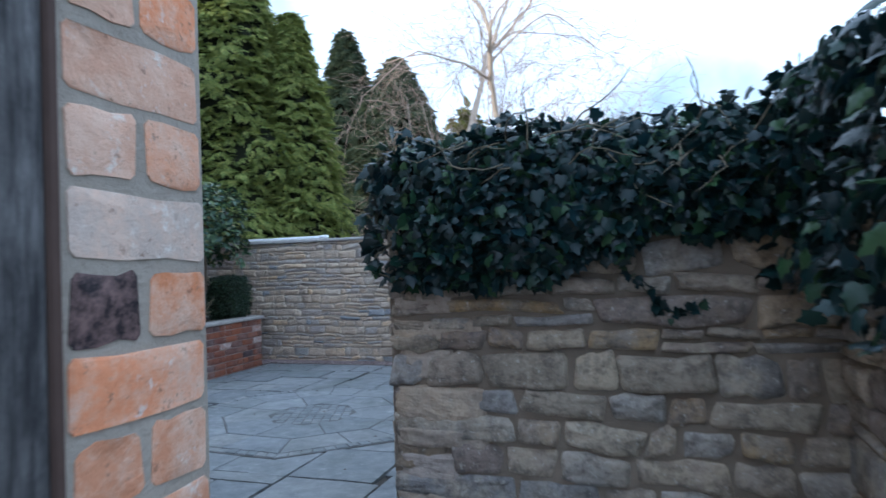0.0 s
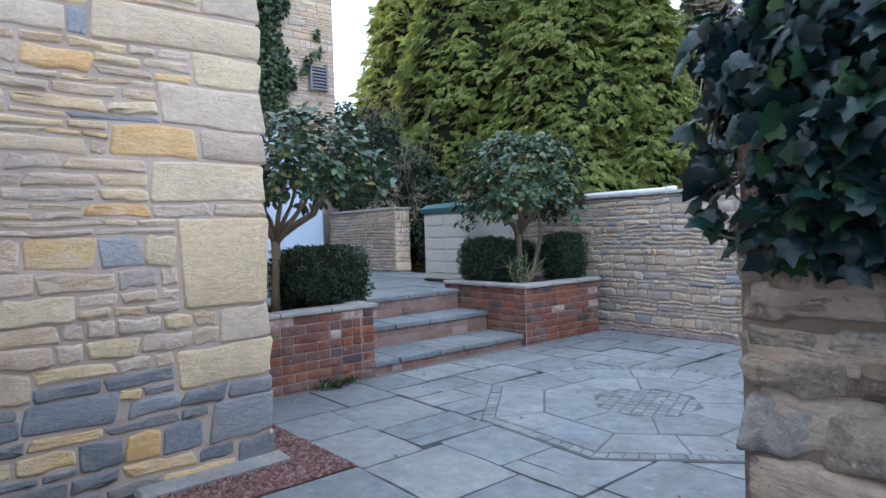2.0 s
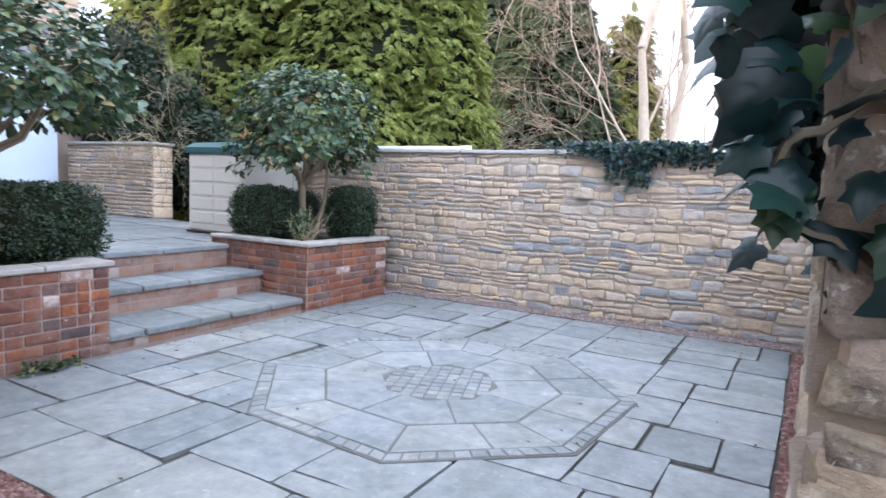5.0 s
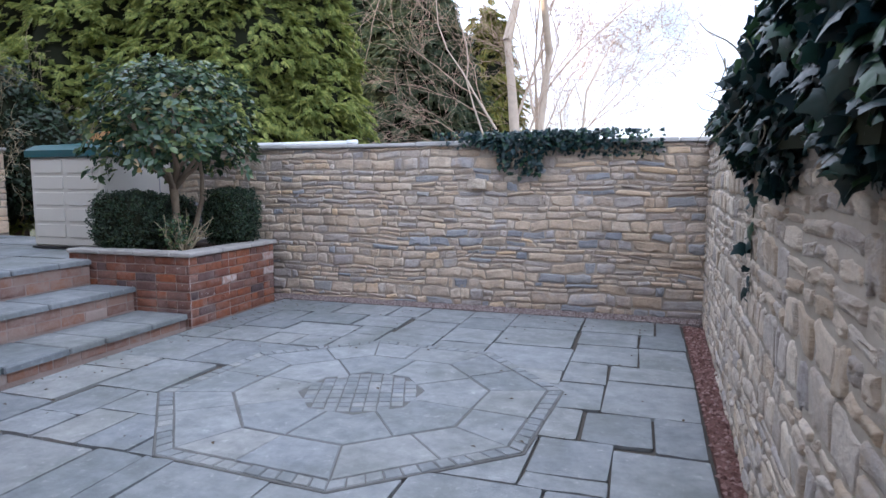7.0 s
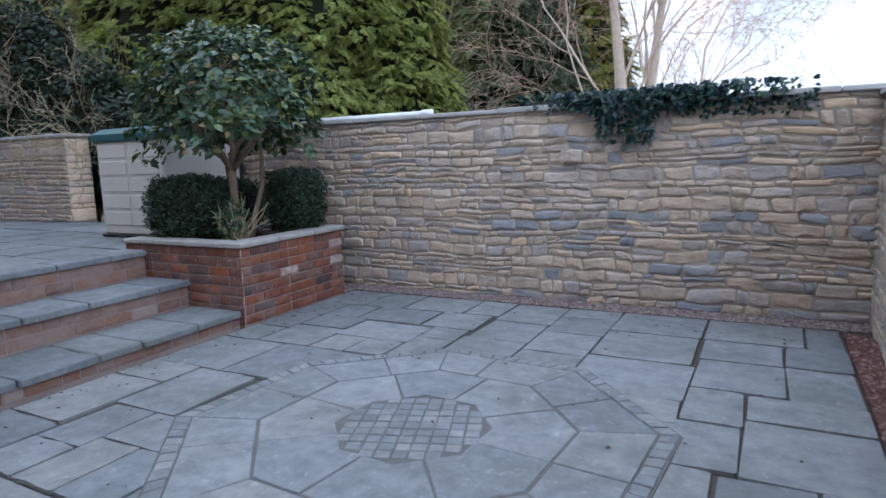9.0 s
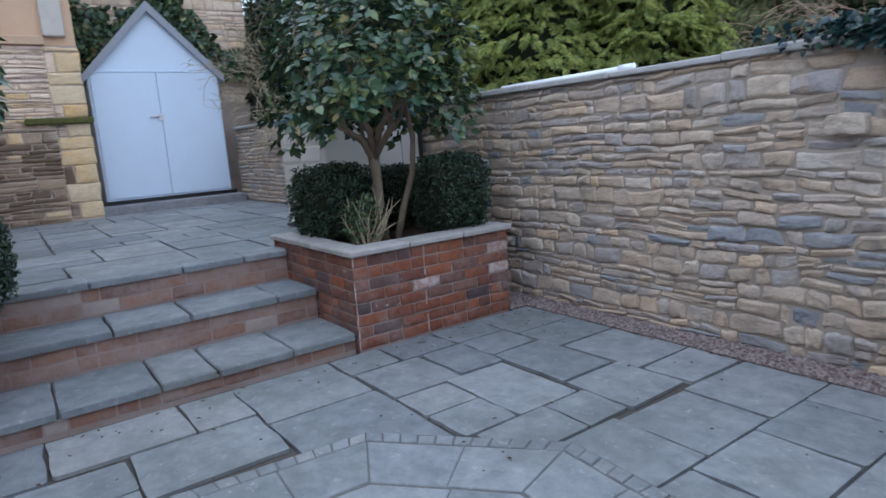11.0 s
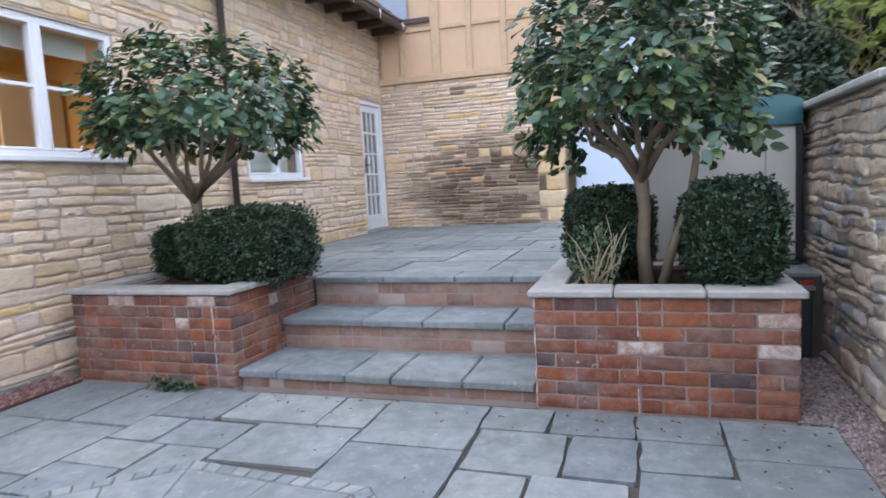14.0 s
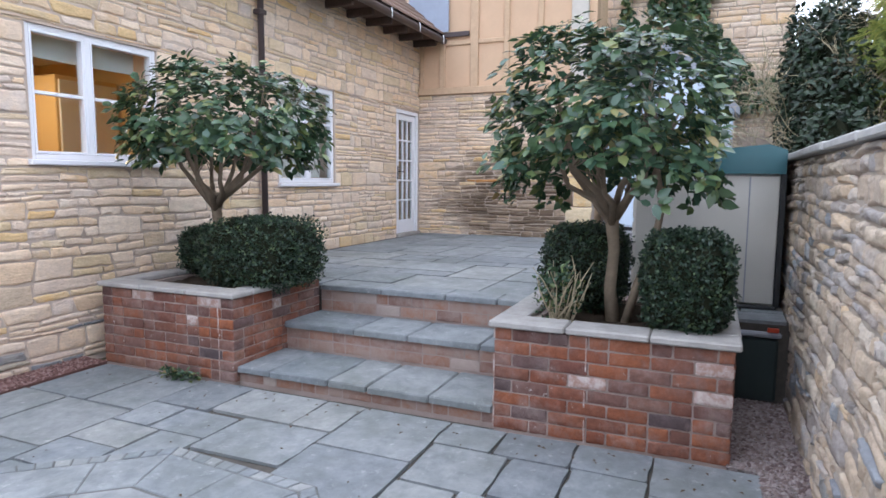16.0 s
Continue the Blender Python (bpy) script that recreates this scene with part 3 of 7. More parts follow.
def rubble(u0, u1, v0, v1, rng, row=(0.12, 0.19), length=(0.16, 0.42), holes=(), gap=0.010, proud=(0.006, 0.02), split=(0.25, 0.55, 0.2), pick=None):
    """Coursed rubble: bands of stones, some full height, some in two or three thin beds."""
    items = []
    cuts = sorted({v0, v1, *[x for h in holes for x in h[2:4] if v0 < x < v1]})
    for lo, hi in zip(cuts, cuts[1:]):
        v = lo
        while v < hi - 0.005:
            h = rng.uniform(*row)
            if hi - v - h < row[0] * 0.6:
                h = hi - v
            for s, e in free_spans(u0, u1, v, v + h, holes):
                u = s
                while u < e - 0.005:
                    run = rng.uniform(0.35, 1.1)
                    if e - u - run < 0.3:
                        run = e - u
                    k = rng.choices((1, 2, 3), split)[0]
                    k = min(k, 1 if h < 0.075 else 2 if h < 0.13 else 3)
                    beds = [rng.uniform(0.6, 1.4) for _ in range(k)]
                    vv = v
                    for q in beds:
                        hh = h * q / sum(beds)
                        uu = u
                        while uu < u + run - 0.005:
                            b = rng.uniform(*length) * rng.choice((0.55, 0.8, 1.0, 1.0, 1.3))
                            if u + run - uu - b < length[0] * 0.6:
                                b = u + run - uu
                            if b > gap * 2.2 and hh > gap * 1.5:
                                mt = pick(uu + b / 2, vv + hh / 2, rng) if pick else None
                                items.append((uu + gap / 2, vv + gap / 2, b - gap, hh - gap, rng.uniform(*proud), mt))
                            uu += b
                        vv += hh
                    u += run
            v += h
    return items


def wall_body(name, face, width, height, thick, mat, holes=(), label="", bottom=0.0):
    """A wall with real openings: front in the face's plane, back at -thick."""
    us = sorted({0.0, width, *[x for h in holes for x in h[:2]]})
    vs_ = sorted({bottom, height, *[x for h in holes for x in h[2:4]]})
    us = [x for x in us if 0 <= x <= width]
    vs_ = [x for x in vs_ if bottom <= x <= height]

    def solid(i, k):
        if not (0 <= i < len(us) - 1 and 0 <= k < len(vs_) - 1):
            return False
        cu, cv = (us[i] + us[i + 1]) / 2, (vs_[k] + vs_[k + 1]) / 2
        return not any(a < cu < b and c < cv < d for a, b, c, d in holes)

    ms = Mesh()

    def quad(*p):
        ms.add(face.put(p, 0, 0), [(0, 1, 2, 3)])

    for i in range(len(us) - 1):
        for k in range(len(vs_) - 1):
            if not solid(i, k):
                continue
            a, b, c, d = us[i], us[i + 1], vs_[k], vs_[k + 1]
            quad((a, c, 0), (b, c, 0), (b, d, 0), (a, d, 0))
            quad((a, c, -thick), (a, d, -thick), (b, d, -thick), (b, c, -thick))
            if not solid(i - 1, k):
                quad((a, c, 0), (a, d, 0), (a, d, -thick), (a, c, -thick))
            if not solid(i + 1, k):
                quad((b, c, 0), (b, c, -thick), (b, d, -thick), (b, d, 0))
            if not solid(i, k - 1):
                quad((a, c, 0), (a, c, -thick), (b, c, -thick), (b, c, 0))
            if not solid(i, k + 1):
                quad((a, d, 0), (b, d, 0), (b, d, -thick), (a, d, -thick))
    ob = part(name, ms, mat, None, "", False, False)
    return tagged(ob, label, "wall", "", "structure")


# ---------------------------------------------------------------- ground and paving
ground = Mesh()
ground.add([(-400, -400, -0.045), (400, -400, -0.045), (400, 400, -0.045), (-400, 400, -0.045)], [(0, 1, 2, 3)])
solo("ground", ground, M_GROUND, "rough grassy earth around the courtyard", "ground", kind="structure")

floor = Mesh()
floor.box(-5.1, 0.9, -3.0, 7.9, -0.2, -0.022)
floor_ob = solo("floor", floor, M_JOINT, "courtyard of grey flagstones with dark sandy joints", "floor", kind="structure")
terrace = Mesh()
terrace.box(-12.9, -6.215, 2.5, 7.95, -0.2, 0.553)
terrace_ob = solo("terrace_floor", terrace, M_JOINT, "raised terrace paved in pale grey flagstones", "terrace", kind="structure")


def pack(nx, ny, sizes, rng, ok):
    """Random rectangular paving on a grid of cells."""
    used, out = set(), []
    for k in range(ny):
        for i in range(nx):
            if (i, k) in used or not ok(i, k):
                continue
            cand = sizes[:]
            rng.shuffle(cand)
            for a, b in cand + [(1, 2), (2, 1), (1, 1)]:
                cells = [(i + p, k + q) for p in range(a) for q in range(b)]
                if all(c not in used and c[0] < nx and c[1] < ny and ok(*c) for c in cells):
                    used.update(cells)
                    out.append((i, k, a, b))
                    break
    return out


SIZES = [(2, 2), (3, 2), (2, 3), (2, 1), (2, 2), (1, 2), (3, 2), (2, 3), (3, 3)]
rng = random.Random(11)
OCT, OCT_R, OCT_A = (-2.87, 5.07), 1.26, 18.5
face = Face((-5.055, -0.95, 0), (1, 0, 0), (0, 1, 0))
# flagstones as laid: x0, y0, x1, y1
ROW_STEPS = [(-5.04, 2.88, -4.375, 3.48), (-5.04, 3.48, -4.375, 3.94), (-5.04, 3.94, -4.55, 4.385), (-5.04, 4.385, -4.585, 5.015), (-5.04, 5.015, -4.585, 5.315), (-5.04, 5.315, -4.43, 5.92),
             (-4.375, 2.88, -3.88, 3.32), (-4.375, 3.32, -3.76, 3.94), (-4.55, 3.94, -4.215, 4.25), (-4.215, 3.94, -3.92, 4.37), (-4.55, 4.25, -4.215, 4.69), (-4.585, 4.69, -4.10, 5.315),
             (-4.215, 4.37, -3.8, 4.69), (-4.43, 5.315, -3.6, 5.93), (-3.92, 3.94, -3.6, 4.37)]
ROW_WALL = [(-5.04, 5.92, -4.71, 6.28), (-5.04, 6.28, -4.71, 6.71), (-4.71, 5.94, -4.24, 6.40), (-4.71, 6.40, -4.25, 6.73), (-5.04, 6.71, -4.71, 7.12), (-4.71, 6.73, -4.385, 7.12), (-5.04, 7.12, -4.58, 7.64),
            (-4.58, 7.12, -4.19, 7.64), (-4.24, 5.94, -3.94, 6.28), (-3.94, 5.94, -3.63, 6.28), (-4.25, 6.28, -3.63, 6.70), (-4.385, 6.73, -3.77, 7.15), (-4.19, 7.15, -3.61, 7.64), (-3.63, 6.0, -3.32, 6.44),
            (-3.63, 6.44, -3.32, 6.73), (-3.77, 6.73, -3.32, 7.17), (-3.61, 7.17, -3.28, 7.64), (-3.32, 6.0, -2.82, 6.58), (-3.28, 6.58, -2.82, 7.07), (-3.28, 7.07, -2.82, 7.64), (-2.82, 6.0, -2.38, 6.44),
            (-2.82, 6.44, -2.38, 6.91), (-2.82, 6.91, -2.38, 7.36), (-2.82, 7.36, -2.38, 7.64), (-2.38, 5.9, -1.73, 6.5), (-2.38, 6.5, -1.75, 7.1), (-2.38, 7.1, -1.75, 7.64)]
ROW_HOUSE = [(-3.88, 2.88, -3.25, 3.33), (-3.76, 3.33, -3.46, 3.94), (-3.46, 3.33, -3.3, 3.94), (-3.6, 3.94, -3.3, 4.3), (-3.3, 3.45, -2.75, 4.05), (-2.75, 3.6, -2.2, 4.1), (-3.25, 2.88, -2.6, 3.45), (-2.75, 3.45, -2.2, 3.6),
             (-2.6, 2.88, -2.2, 3.45), (-2.2, 2.88, -1.55, 3.6), (-2.2, 3.6, -1.6, 4.2), (-3.3, 4.05, -3.0, 4.3)]
ROW_EAST = [(-1.75, 7.1, -1.12, 7.64), (-1.12, 7.1, -0.9, 7.64), (-1.73, 6.66, -1.25, 7.1), (-1.25, 6.68, -0.9, 7.1), (-1.73, 6.14, -1.25, 6.66), (-1.25, 6.12, -0.9, 6.68), (-1.44, 5.78, -0.9, 6.12),
            (-1.73, 5.68, -1.44, 6.14), (-2.1, 5.6, -1.73, 5.9), (-1.85, 5.2, -1.44, 5.68), (-1.44, 5.18, -0.9, 5.78), (-1.52, 4.76, -1.16, 5.18), (-1.16, 4.7, -0.9, 5.18), (-1.9, 4.76, -1.52, 5.2),
            (-1.72, 4.34, -1.34, 4.76), (-1.34, 4.2, -0.9, 4.7), (-2.3, 4.2, -1.72, 4.76), (-1.72, 4.2, -1.34, 4.34), (-1.6, 3.75, -0.9, 4.2), (-1.55, 2.88, -0.9, 3.3), (-1.55, 3.3, -0.9, 3.75)]
items = []


def add_slab(x0, y0, x1, y1):
    g = rng.uniform(0.009, 0.020)
    items.append((x0 + 5.055 + g / 2, y0 + 0.95 + g / 2, x1 - x0 - g, y1 - y0 - g, rng.uniform(-0.004, 0.003), None))


for rect in ROW_STEPS + ROW_WALL + ROW_HOUSE + ROW_EAST:
    add_slab(*rect)
for i, k, a, b in pack(12, 13, SIZES, rng, lambda i, k: True):
    add_slab(-3.30 + i * 0.295, -0.95 + k * 0.2945, -3.30 + (i + a) * 0.295, -0.95 + (k + b) * 0.2945)
put_pieces(items, face, floor_ob, "paving_slab", M_PAVE, 300, rng, jit=0.008, inset=0.007, dome=0.003, round_=0.05)

rng = random.Random(5)
face = Face((-12.0, 2.72, 0.572), (1, 0, 0), (0, 1, 0))
items = []
for i, k, a, b in pack(20, 18, SIZES, rng, lambda i, k: True):
    g = rng.uniform(0.012, 0.022)
    x, y, w, h = i * 0.29, k * 0.285, a * 0.29, b * 0.285
    items.append((x + g / 2, y + g / 2, w - g, h - g, rng.uniform(-0.003, 0.004), None))
put_pieces(items, face, terrace_ob, "paving_slab", M_PAVE, 300, rng, jit=0.008, inset=0.008, dome=0.003, round_=0.06)


# the octagonal feature in the paving
def flag(pts, z0, z1, inset=0.006):
    n = len(pts)
    cx, cy = sum(p[0] for p in pts) / n, sum(p[1] for p in pts) / n
    top = []
    for x, y in pts:
        d = math.hypot(cx - x, cy - y)
        top.append((x + (cx - x) / d * inset, y + (cy - y) / d * inset, z1))
    vs = [(x, y, z0) for x, y in pts] + [(x, y, z1 - 0.004) for x, y in pts] + top
    fs = [(r0 + k, r0 + (k + 1) % n, r0 + n + (k + 1) % n, r0 + n + k) for r0 in (0, n) for k in range(n)]
    fs.append(tuple(range(2 * n, 3 * n)))
    return vs, fs


def polar(r, k, f=0.0):
    """A point on side k of an octagon of radius r, at the fraction f along it."""
    a0, a1 = radians(OCT_A + 45 * k), radians(OCT_A + 45 * (k + 1))
    x = math.cos(a0) * (1 - f) + math.cos(a1) * f
    y = math.sin(a0) * (1 - f) + math.sin(a1) * f
    return OCT[0] + r * x, OCT[1] + r * y


m = Nodes("grey_grout").world_co()
M_GROUT = m.done(m.mix(m.noise(22, 5), (0.10, 0.098, 0.094), (0.19, 0.185, 0.18)), 0.95, 0.1)
octagon = thing("octagon_paving", "octagonal flagstone feature with a border of small setts", "paving", (OCT[0], OCT[1], 0), kind="structure")
bed = Mesh()
vs, fs = flag([polar(OCT_R, k) for k in range(8)], -0.03, 0.0045, 0.004)
part("mortar_bed", bed.add(vs, fs), M_GROUT, octagon)
rng = random.Random(3)


def lay(name, pts, mat=None, z=0.0):
    c = (sum(p[0] for p in pts) / len(pts), sum(p[1] for p in pts) / len(pts))
    pts = [(x + (c[0] - x) * 0.0 + rng.uniform(-0.003, 0.003), y + rng.uniform(-0.003, 0.003)) for x, y in pts]
    shrunk = []
    for x, y in pts:
        d = math.hypot(c[0] - x, c[1] - y)
        shrunk.append((x + (c[0] - x) / d * 0.005, y + (c[1] - y) / d * 0.005))
    vs, fs = flag(shrunk, -0.01, 0.011 + z + rng.uniform(-0.002, 0.002))
    me = Mesh().add(vs, fs).data(name, mat or M_PAVE)
    part(name, me, None, octagon)


for k in range(8):
    n = 11
    for i in range(n):
        lay("sett", [polar(OCT_R - 0.01, k, i / n), polar(OCT_R - 0.01, k, (i + 1) / n), polar(OCT_R - 0.10, k, (i + 1) / n), polar(OCT_R - 0.10, k, i / n)])
    f = rng.uniform(0.4, 0.6)
    for a, b in ((0, f), (f, 1)):
        lay("flagstone", [polar(OCT_R - 0.105, k, a), polar(OCT_R - 0.105, k, b), polar(0.80, k, b), polar(0.80, k, a)])
for k in range(8):
    lay("flagstone", [polar(0.79, k, 0.44), polar(0.79, k + 1, 0), polar(0.79, k + 1, 0.44), polar(0.385, k + 1, 0.44), polar(0.385, k + 1, 0), polar(0.385, k, 0.44)])
for i in range(-6, 7):
    for k in range(-6, 7):
        s_, q = 0.076, radians(20)
        ux, uy = math.cos(q), math.sin(q)
        cx, cy = i * s_, k * s_
        if math.hypot(cx, cy) > 0.345:
            continue
        pts = [(OCT[0] + (cx + a) * ux - (cy + b) * uy, OCT[1] + (cx + a) * uy + (cy + b) * ux) for a, b in ((-s_ / 2, -s_ / 2), (s_ / 2, -s_ / 2), (s_ / 2, s_ / 2), (-s_ / 2, s_ / 2))]
        lay("sett", pts, None, -0.001)


# gravel margins
def pebbles(n, spot, rng, size=(0.008, 0.02)):
    ms = Mesh()
    for _ in range(n):
        x, y, z = spot(rng)
        s = rng.uniform(*size)
        vs = [(x + s * a * rng.uniform(0.7, 1.2), y + s * b * rng.uniform(0.7, 1.2), z + s * c * 0.7) for a, b, c in ((1, 0, 0), (0, 1, 0), (-1, 0, 0), (0, -1, 0), (0, 0, 1))]
        ms.add(vs, [(0, 1, 4), (1, 2, 4), (2, 3, 4), (3, 0, 4)])
    return ms


def gravel(name, x0, x1, y0, y1, z, n, seed, label, red=False):
    ms = Mesh()
    ms.box(x0, x1, y0, y1, z - 0.1, z, 0.002)
    ob = solo(name, ms, M_REDBED if red else M_GRAVEL, label, "gravel", kind="structure")
    rr = random.Random(seed)
    part("pebbles", pebbles(n, lambda q: (q.uniform(x0, x1), q.uniform(y0, y1), z), rr), M_REDPEBBLE if red else M_PEBBLE, ob, "loose red-brown pebbles", False, False, "stuff")


gravel("gravel_strip_north", -5.04, -0.7, 7.635, 7.88, 0.010, 3600, 1, "pinkish grey gravel strip along the boundary wall")
gravel("gravel_passage", -6.6, -5.045, 7.48, 7.88, 0.010, 1800, 6, "pinkish grey gravel between planter and boundary wall")
gravel("gravel_strip_east", -0.885, -0.66, 2.7, 7.5, 0.012, 2600, 2, "red gravel strip at the foot of the old wall", True)
gravel("gravel_strip_south", -5.05, -3.3, 2.45, 2.86, 0.012, 2600, 3, "red gravel margin beside the house", True)
gravel("gravel_corner", -3.76, -3.30, 1.9, 2.46, 0.012, 900, 4, "red gravel beside the house corner", True)

# ---------------------------------------------------------------- house
HY, HX, EX = 2.576, -3.74, -11.55
W1, W2, DR = (0.99, 2.20, 1.64, 2.66), (3.94, 5.14, 1.45, 2.68), (6.95, 7.78, 0.575, 2.64)
rng = random.Random(21)
face = Face((HX, HY, 0), (-1, 0, 0), (0, 0, 1))
house_n = wall_body("wall_house_north", face, 7.81, 3.98, 0.30, M_MORTAR_H, [W1, W2, DR], "long house wall of cream coursed rubble stone", -0.05)


def pick_house(u, v, q):
    if v < 0.35:
        return M_PLINTH if q.random() < 0.35 else None
    k = q.random()
    return M_QUOIN if k < 0.10 else M_YELLOW if k < 0.20 else M_OCHRE if k < 0.25 else None


holes = [(a - 0.015, b + 0.015, c - 0.05, d + 0.015) for a, b, c, d in (W1, W2, DR)]
items = rubble(0.0, 7.81, 0.0, 3.95, rng, (0.09, 0.18), (0.16, 0.46), holes, 0.012, (0.003, 0.016), (0.42, 0.50, 0.08), pick_house)
put_pieces(items, face, house_n, "stone", M_HOUSE, 300, rng, near=lambda it: it[0] + abs(it[1] - 1.3), jit=0.008, dome=0.006, wave=0.020, skew=0.012)

face = Face((HX, -2.5, 0), (0, 1, 0), (0, 0, 1))
WE = HY + 2.5
house_e = wall_body("wall_house_east", Face((HX, -2.5, 0), (0, 1, 0), (0, 0, 1)), WE - 0.301, 5.6, 0.30, M_MORTAR_H, (), "house end wall of cream and ochre stone with quoins", -0.05)
corner_fill = Mesh()
corner_fill.box(HX - 0.29, HX - 0.001, HY - 0.301, HY - 0.001, 3.98, 5.6, 0.002)
part("wall_corner", corner_fill, M_MORTAR_H, house_e)

def pick_east(u, v, q):
    if v < 0.62:
        return M_PLINTH if q.random() < 0.8 else M_OCHRE
    k = q.random()
    return M_OCHRE if k < 0.16 else M_YELLOW if k < 0.28 else M_BLUEGREY if k < 0.33 else None


# corner stones from the ground up: foot, head, length along the wall, stone
quoins = []
for z0, z1, w, mt in ((0.0, 0.175, 0.20, M_PLINTH), (0.175, 0.40, 0.34, M_BLUEGREY), (0.40, 0.496, 0.24, M_PLINTH), (0.496, 0.72, 0.51, M_YELLOW), (0.72, 0.913, 0.27, M_EAST),
                      (0.913, 1.409, 0.47, M_OCHRE), (1.409, 1.49, 0.28, M_EAST), (1.49, 1.714, 0.60, M_YELLOW), (1.714, 1.89, 0.33, M_EAST), (1.89, 2.114, 0.54, M_EAST),
                      (2.114, 2.29, 0.36, M_OCHRE), (2.29, 2.498, 0.84, M_QUOIN), (2.498, 2.70, 0.30, M_EAST)):
    quoins.append((WE - w, z0 + 0.006, w + 0.014, z1 - z0 - 0.012, rng.uniform(0.008, 0.018), mt))
v = 2.70
while v < 5.4:
    h = rng.choice((0.11, 0.16, 0.13, 0.28, 0.19, 0.12))
    w = rng.choice((0.18, 0.26, 0.34, 0.44)) if h < 0.25 else 0.36
    quoins.append((WE - w, v + 0.006, w + 0.014, h - 0.012, rng.uniform(0.008, 0.018), M_OCHRE if rng.random() < 0.4 else None))
    v += h
# single stones of strong colour
for y0, y1, z0, z1, mt in ((1.80, 2.23, 1.714, 1.89, M_ORANGE), (1.44, 1.74, 2.114, 2.23, M_ORANGE), (1.67, 1.97, 1.409, 1.49, M_ORANGE), (1.37, 1.78, 0.40, 0.56, M_BLUEGREY),
                           (1.82, 2.08, 0.40, 0.496, M_BLUEGREY), (1.98, 2.20, 0.175, 0.33, M_BLUEGREY), (1.30, 1.62, 0.913, 1.05, M_YELLOW)):
    quoins.append((y0 + 2.506, z0 + 0.006, y1 - y0 - 0.012, z1 - z0 - 0.012, rng.uniform(0.005, 0.014), mt))
items = quoins + rubble(0.8, WE, 0.0, 5.4, rng, (0.09, 0.17), (0.15, 0.40), [(q[0] - 0.006, WE + 0.1 if q[0] + q[2] > WE else q[0] + q[2] + 0.006, q[1] - 0.006, q[1] + q[3] + 0.006) for q in quoins], 0.014, (0.003, 0.016), (0.5, 0.45, 0.05), pick_east)
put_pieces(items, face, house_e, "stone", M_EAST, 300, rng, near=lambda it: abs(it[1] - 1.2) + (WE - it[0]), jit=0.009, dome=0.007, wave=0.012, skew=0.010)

# low footing at the corner of the house
foot = Mesh()
foot.box(HX - 0.02, HX + 0.13, HY - 0.75, HY + 0.06, -0.04, 0.05, 0.02)
part("footing", foot, M_PLINTH, house_e, "projecting grey footing stone")

# end wall with timber-framed upper storey
rng = random.Random(31)
face = Face((EX, HY, 0), (0, 1, 0), (0, 0, 1))
end_w = wall_body("wall_house_end", face, 3.0, 2.93, 0.30, M_MORTAR_H, (), "wing wall of thin damp-stained stone courses", 0.3)


def pick_end(u, v, q):
    damp = math.exp(-((u - 1.75) / 1.0) ** 2 - ((v - 1.22) / 0.52) ** 2) + 0.35 * noise.noise((u * 1.1, v * 5.0, 2.0))
    if abs(u - 1.2) < 0.28 and abs(v - 1.5) < 0.045:
        return M_RUST
    return M_STAINED if q.random() < damp * 0.55 else (M_OCHRE if q.random() < 0.1 else None)


m = Nodes("rust_stained_stone").world_co()
M_RUST = m.done(m.mix(m.noise(14, 5), (0.56, 0.22, 0.06), (0.42, 0.26, 0.12)), 0.9, 0.2)
items = rubble(0.0, 2.6, 0.56, 2.92, rng, (0.10, 0.15), (0.22, 0.5), (), 0.012, (0.006, 0.03), (0.12, 0.58, 0.30), pick_end)
v = 0.6
while v < 2.85:
    h = rng.choice((0.17, 0.22, 0.26))
    w = rng.choice((0.28, 0.4))
    if v + h > 2.92:
        h = 2.92 - v
    items.append((3.0 - w, v + 0.006, w + 0.01, h - 0.012, 0.022, M_OCHRE))
    if w < 0.4:
        items.append((2.6, v + 0.006, 0.39 - w, h - 0.012, 0.015, None))
    v += h
put_pieces(items, face, end_w, "stone", M_ENDSTONE, 300, rng, near=lambda it: abs(it[1] - 1.5), jit=0.007, dome=0.008, wave=0.016, skew=0.008)
ledge = Mesh()
ledge.box(EX - 0.1, EX + 0.09, HY + 2.25, HY + 3.06, 1.90, 1.985, 0.015)
part("ledge", ledge, M_MOSS, end_w, "green mossy stone ledge")

wing = Mesh()
wing.box(-16.5, EX - 0.31, -6.0, 5.55, -0.05, 6.6, 0.004)
wing_ob = solo("wall_wing", wing, M_HOUSE, "plain bulk of the house wing", "wall", kind="structure")
wr = Mesh()
wr.add([(x, y, z) for x in (-16.8, EX + 0.25) for y, z in ((-6.2, 6.6), (5.75, 6.6), (-0.2, 10.2))], [(0, 1, 2), (5, 4, 3), (0, 3, 4, 1), (1, 4, 5, 2), (2, 5, 3, 0)])
part("wing_roof", wr, M_TILE, wing_ob)

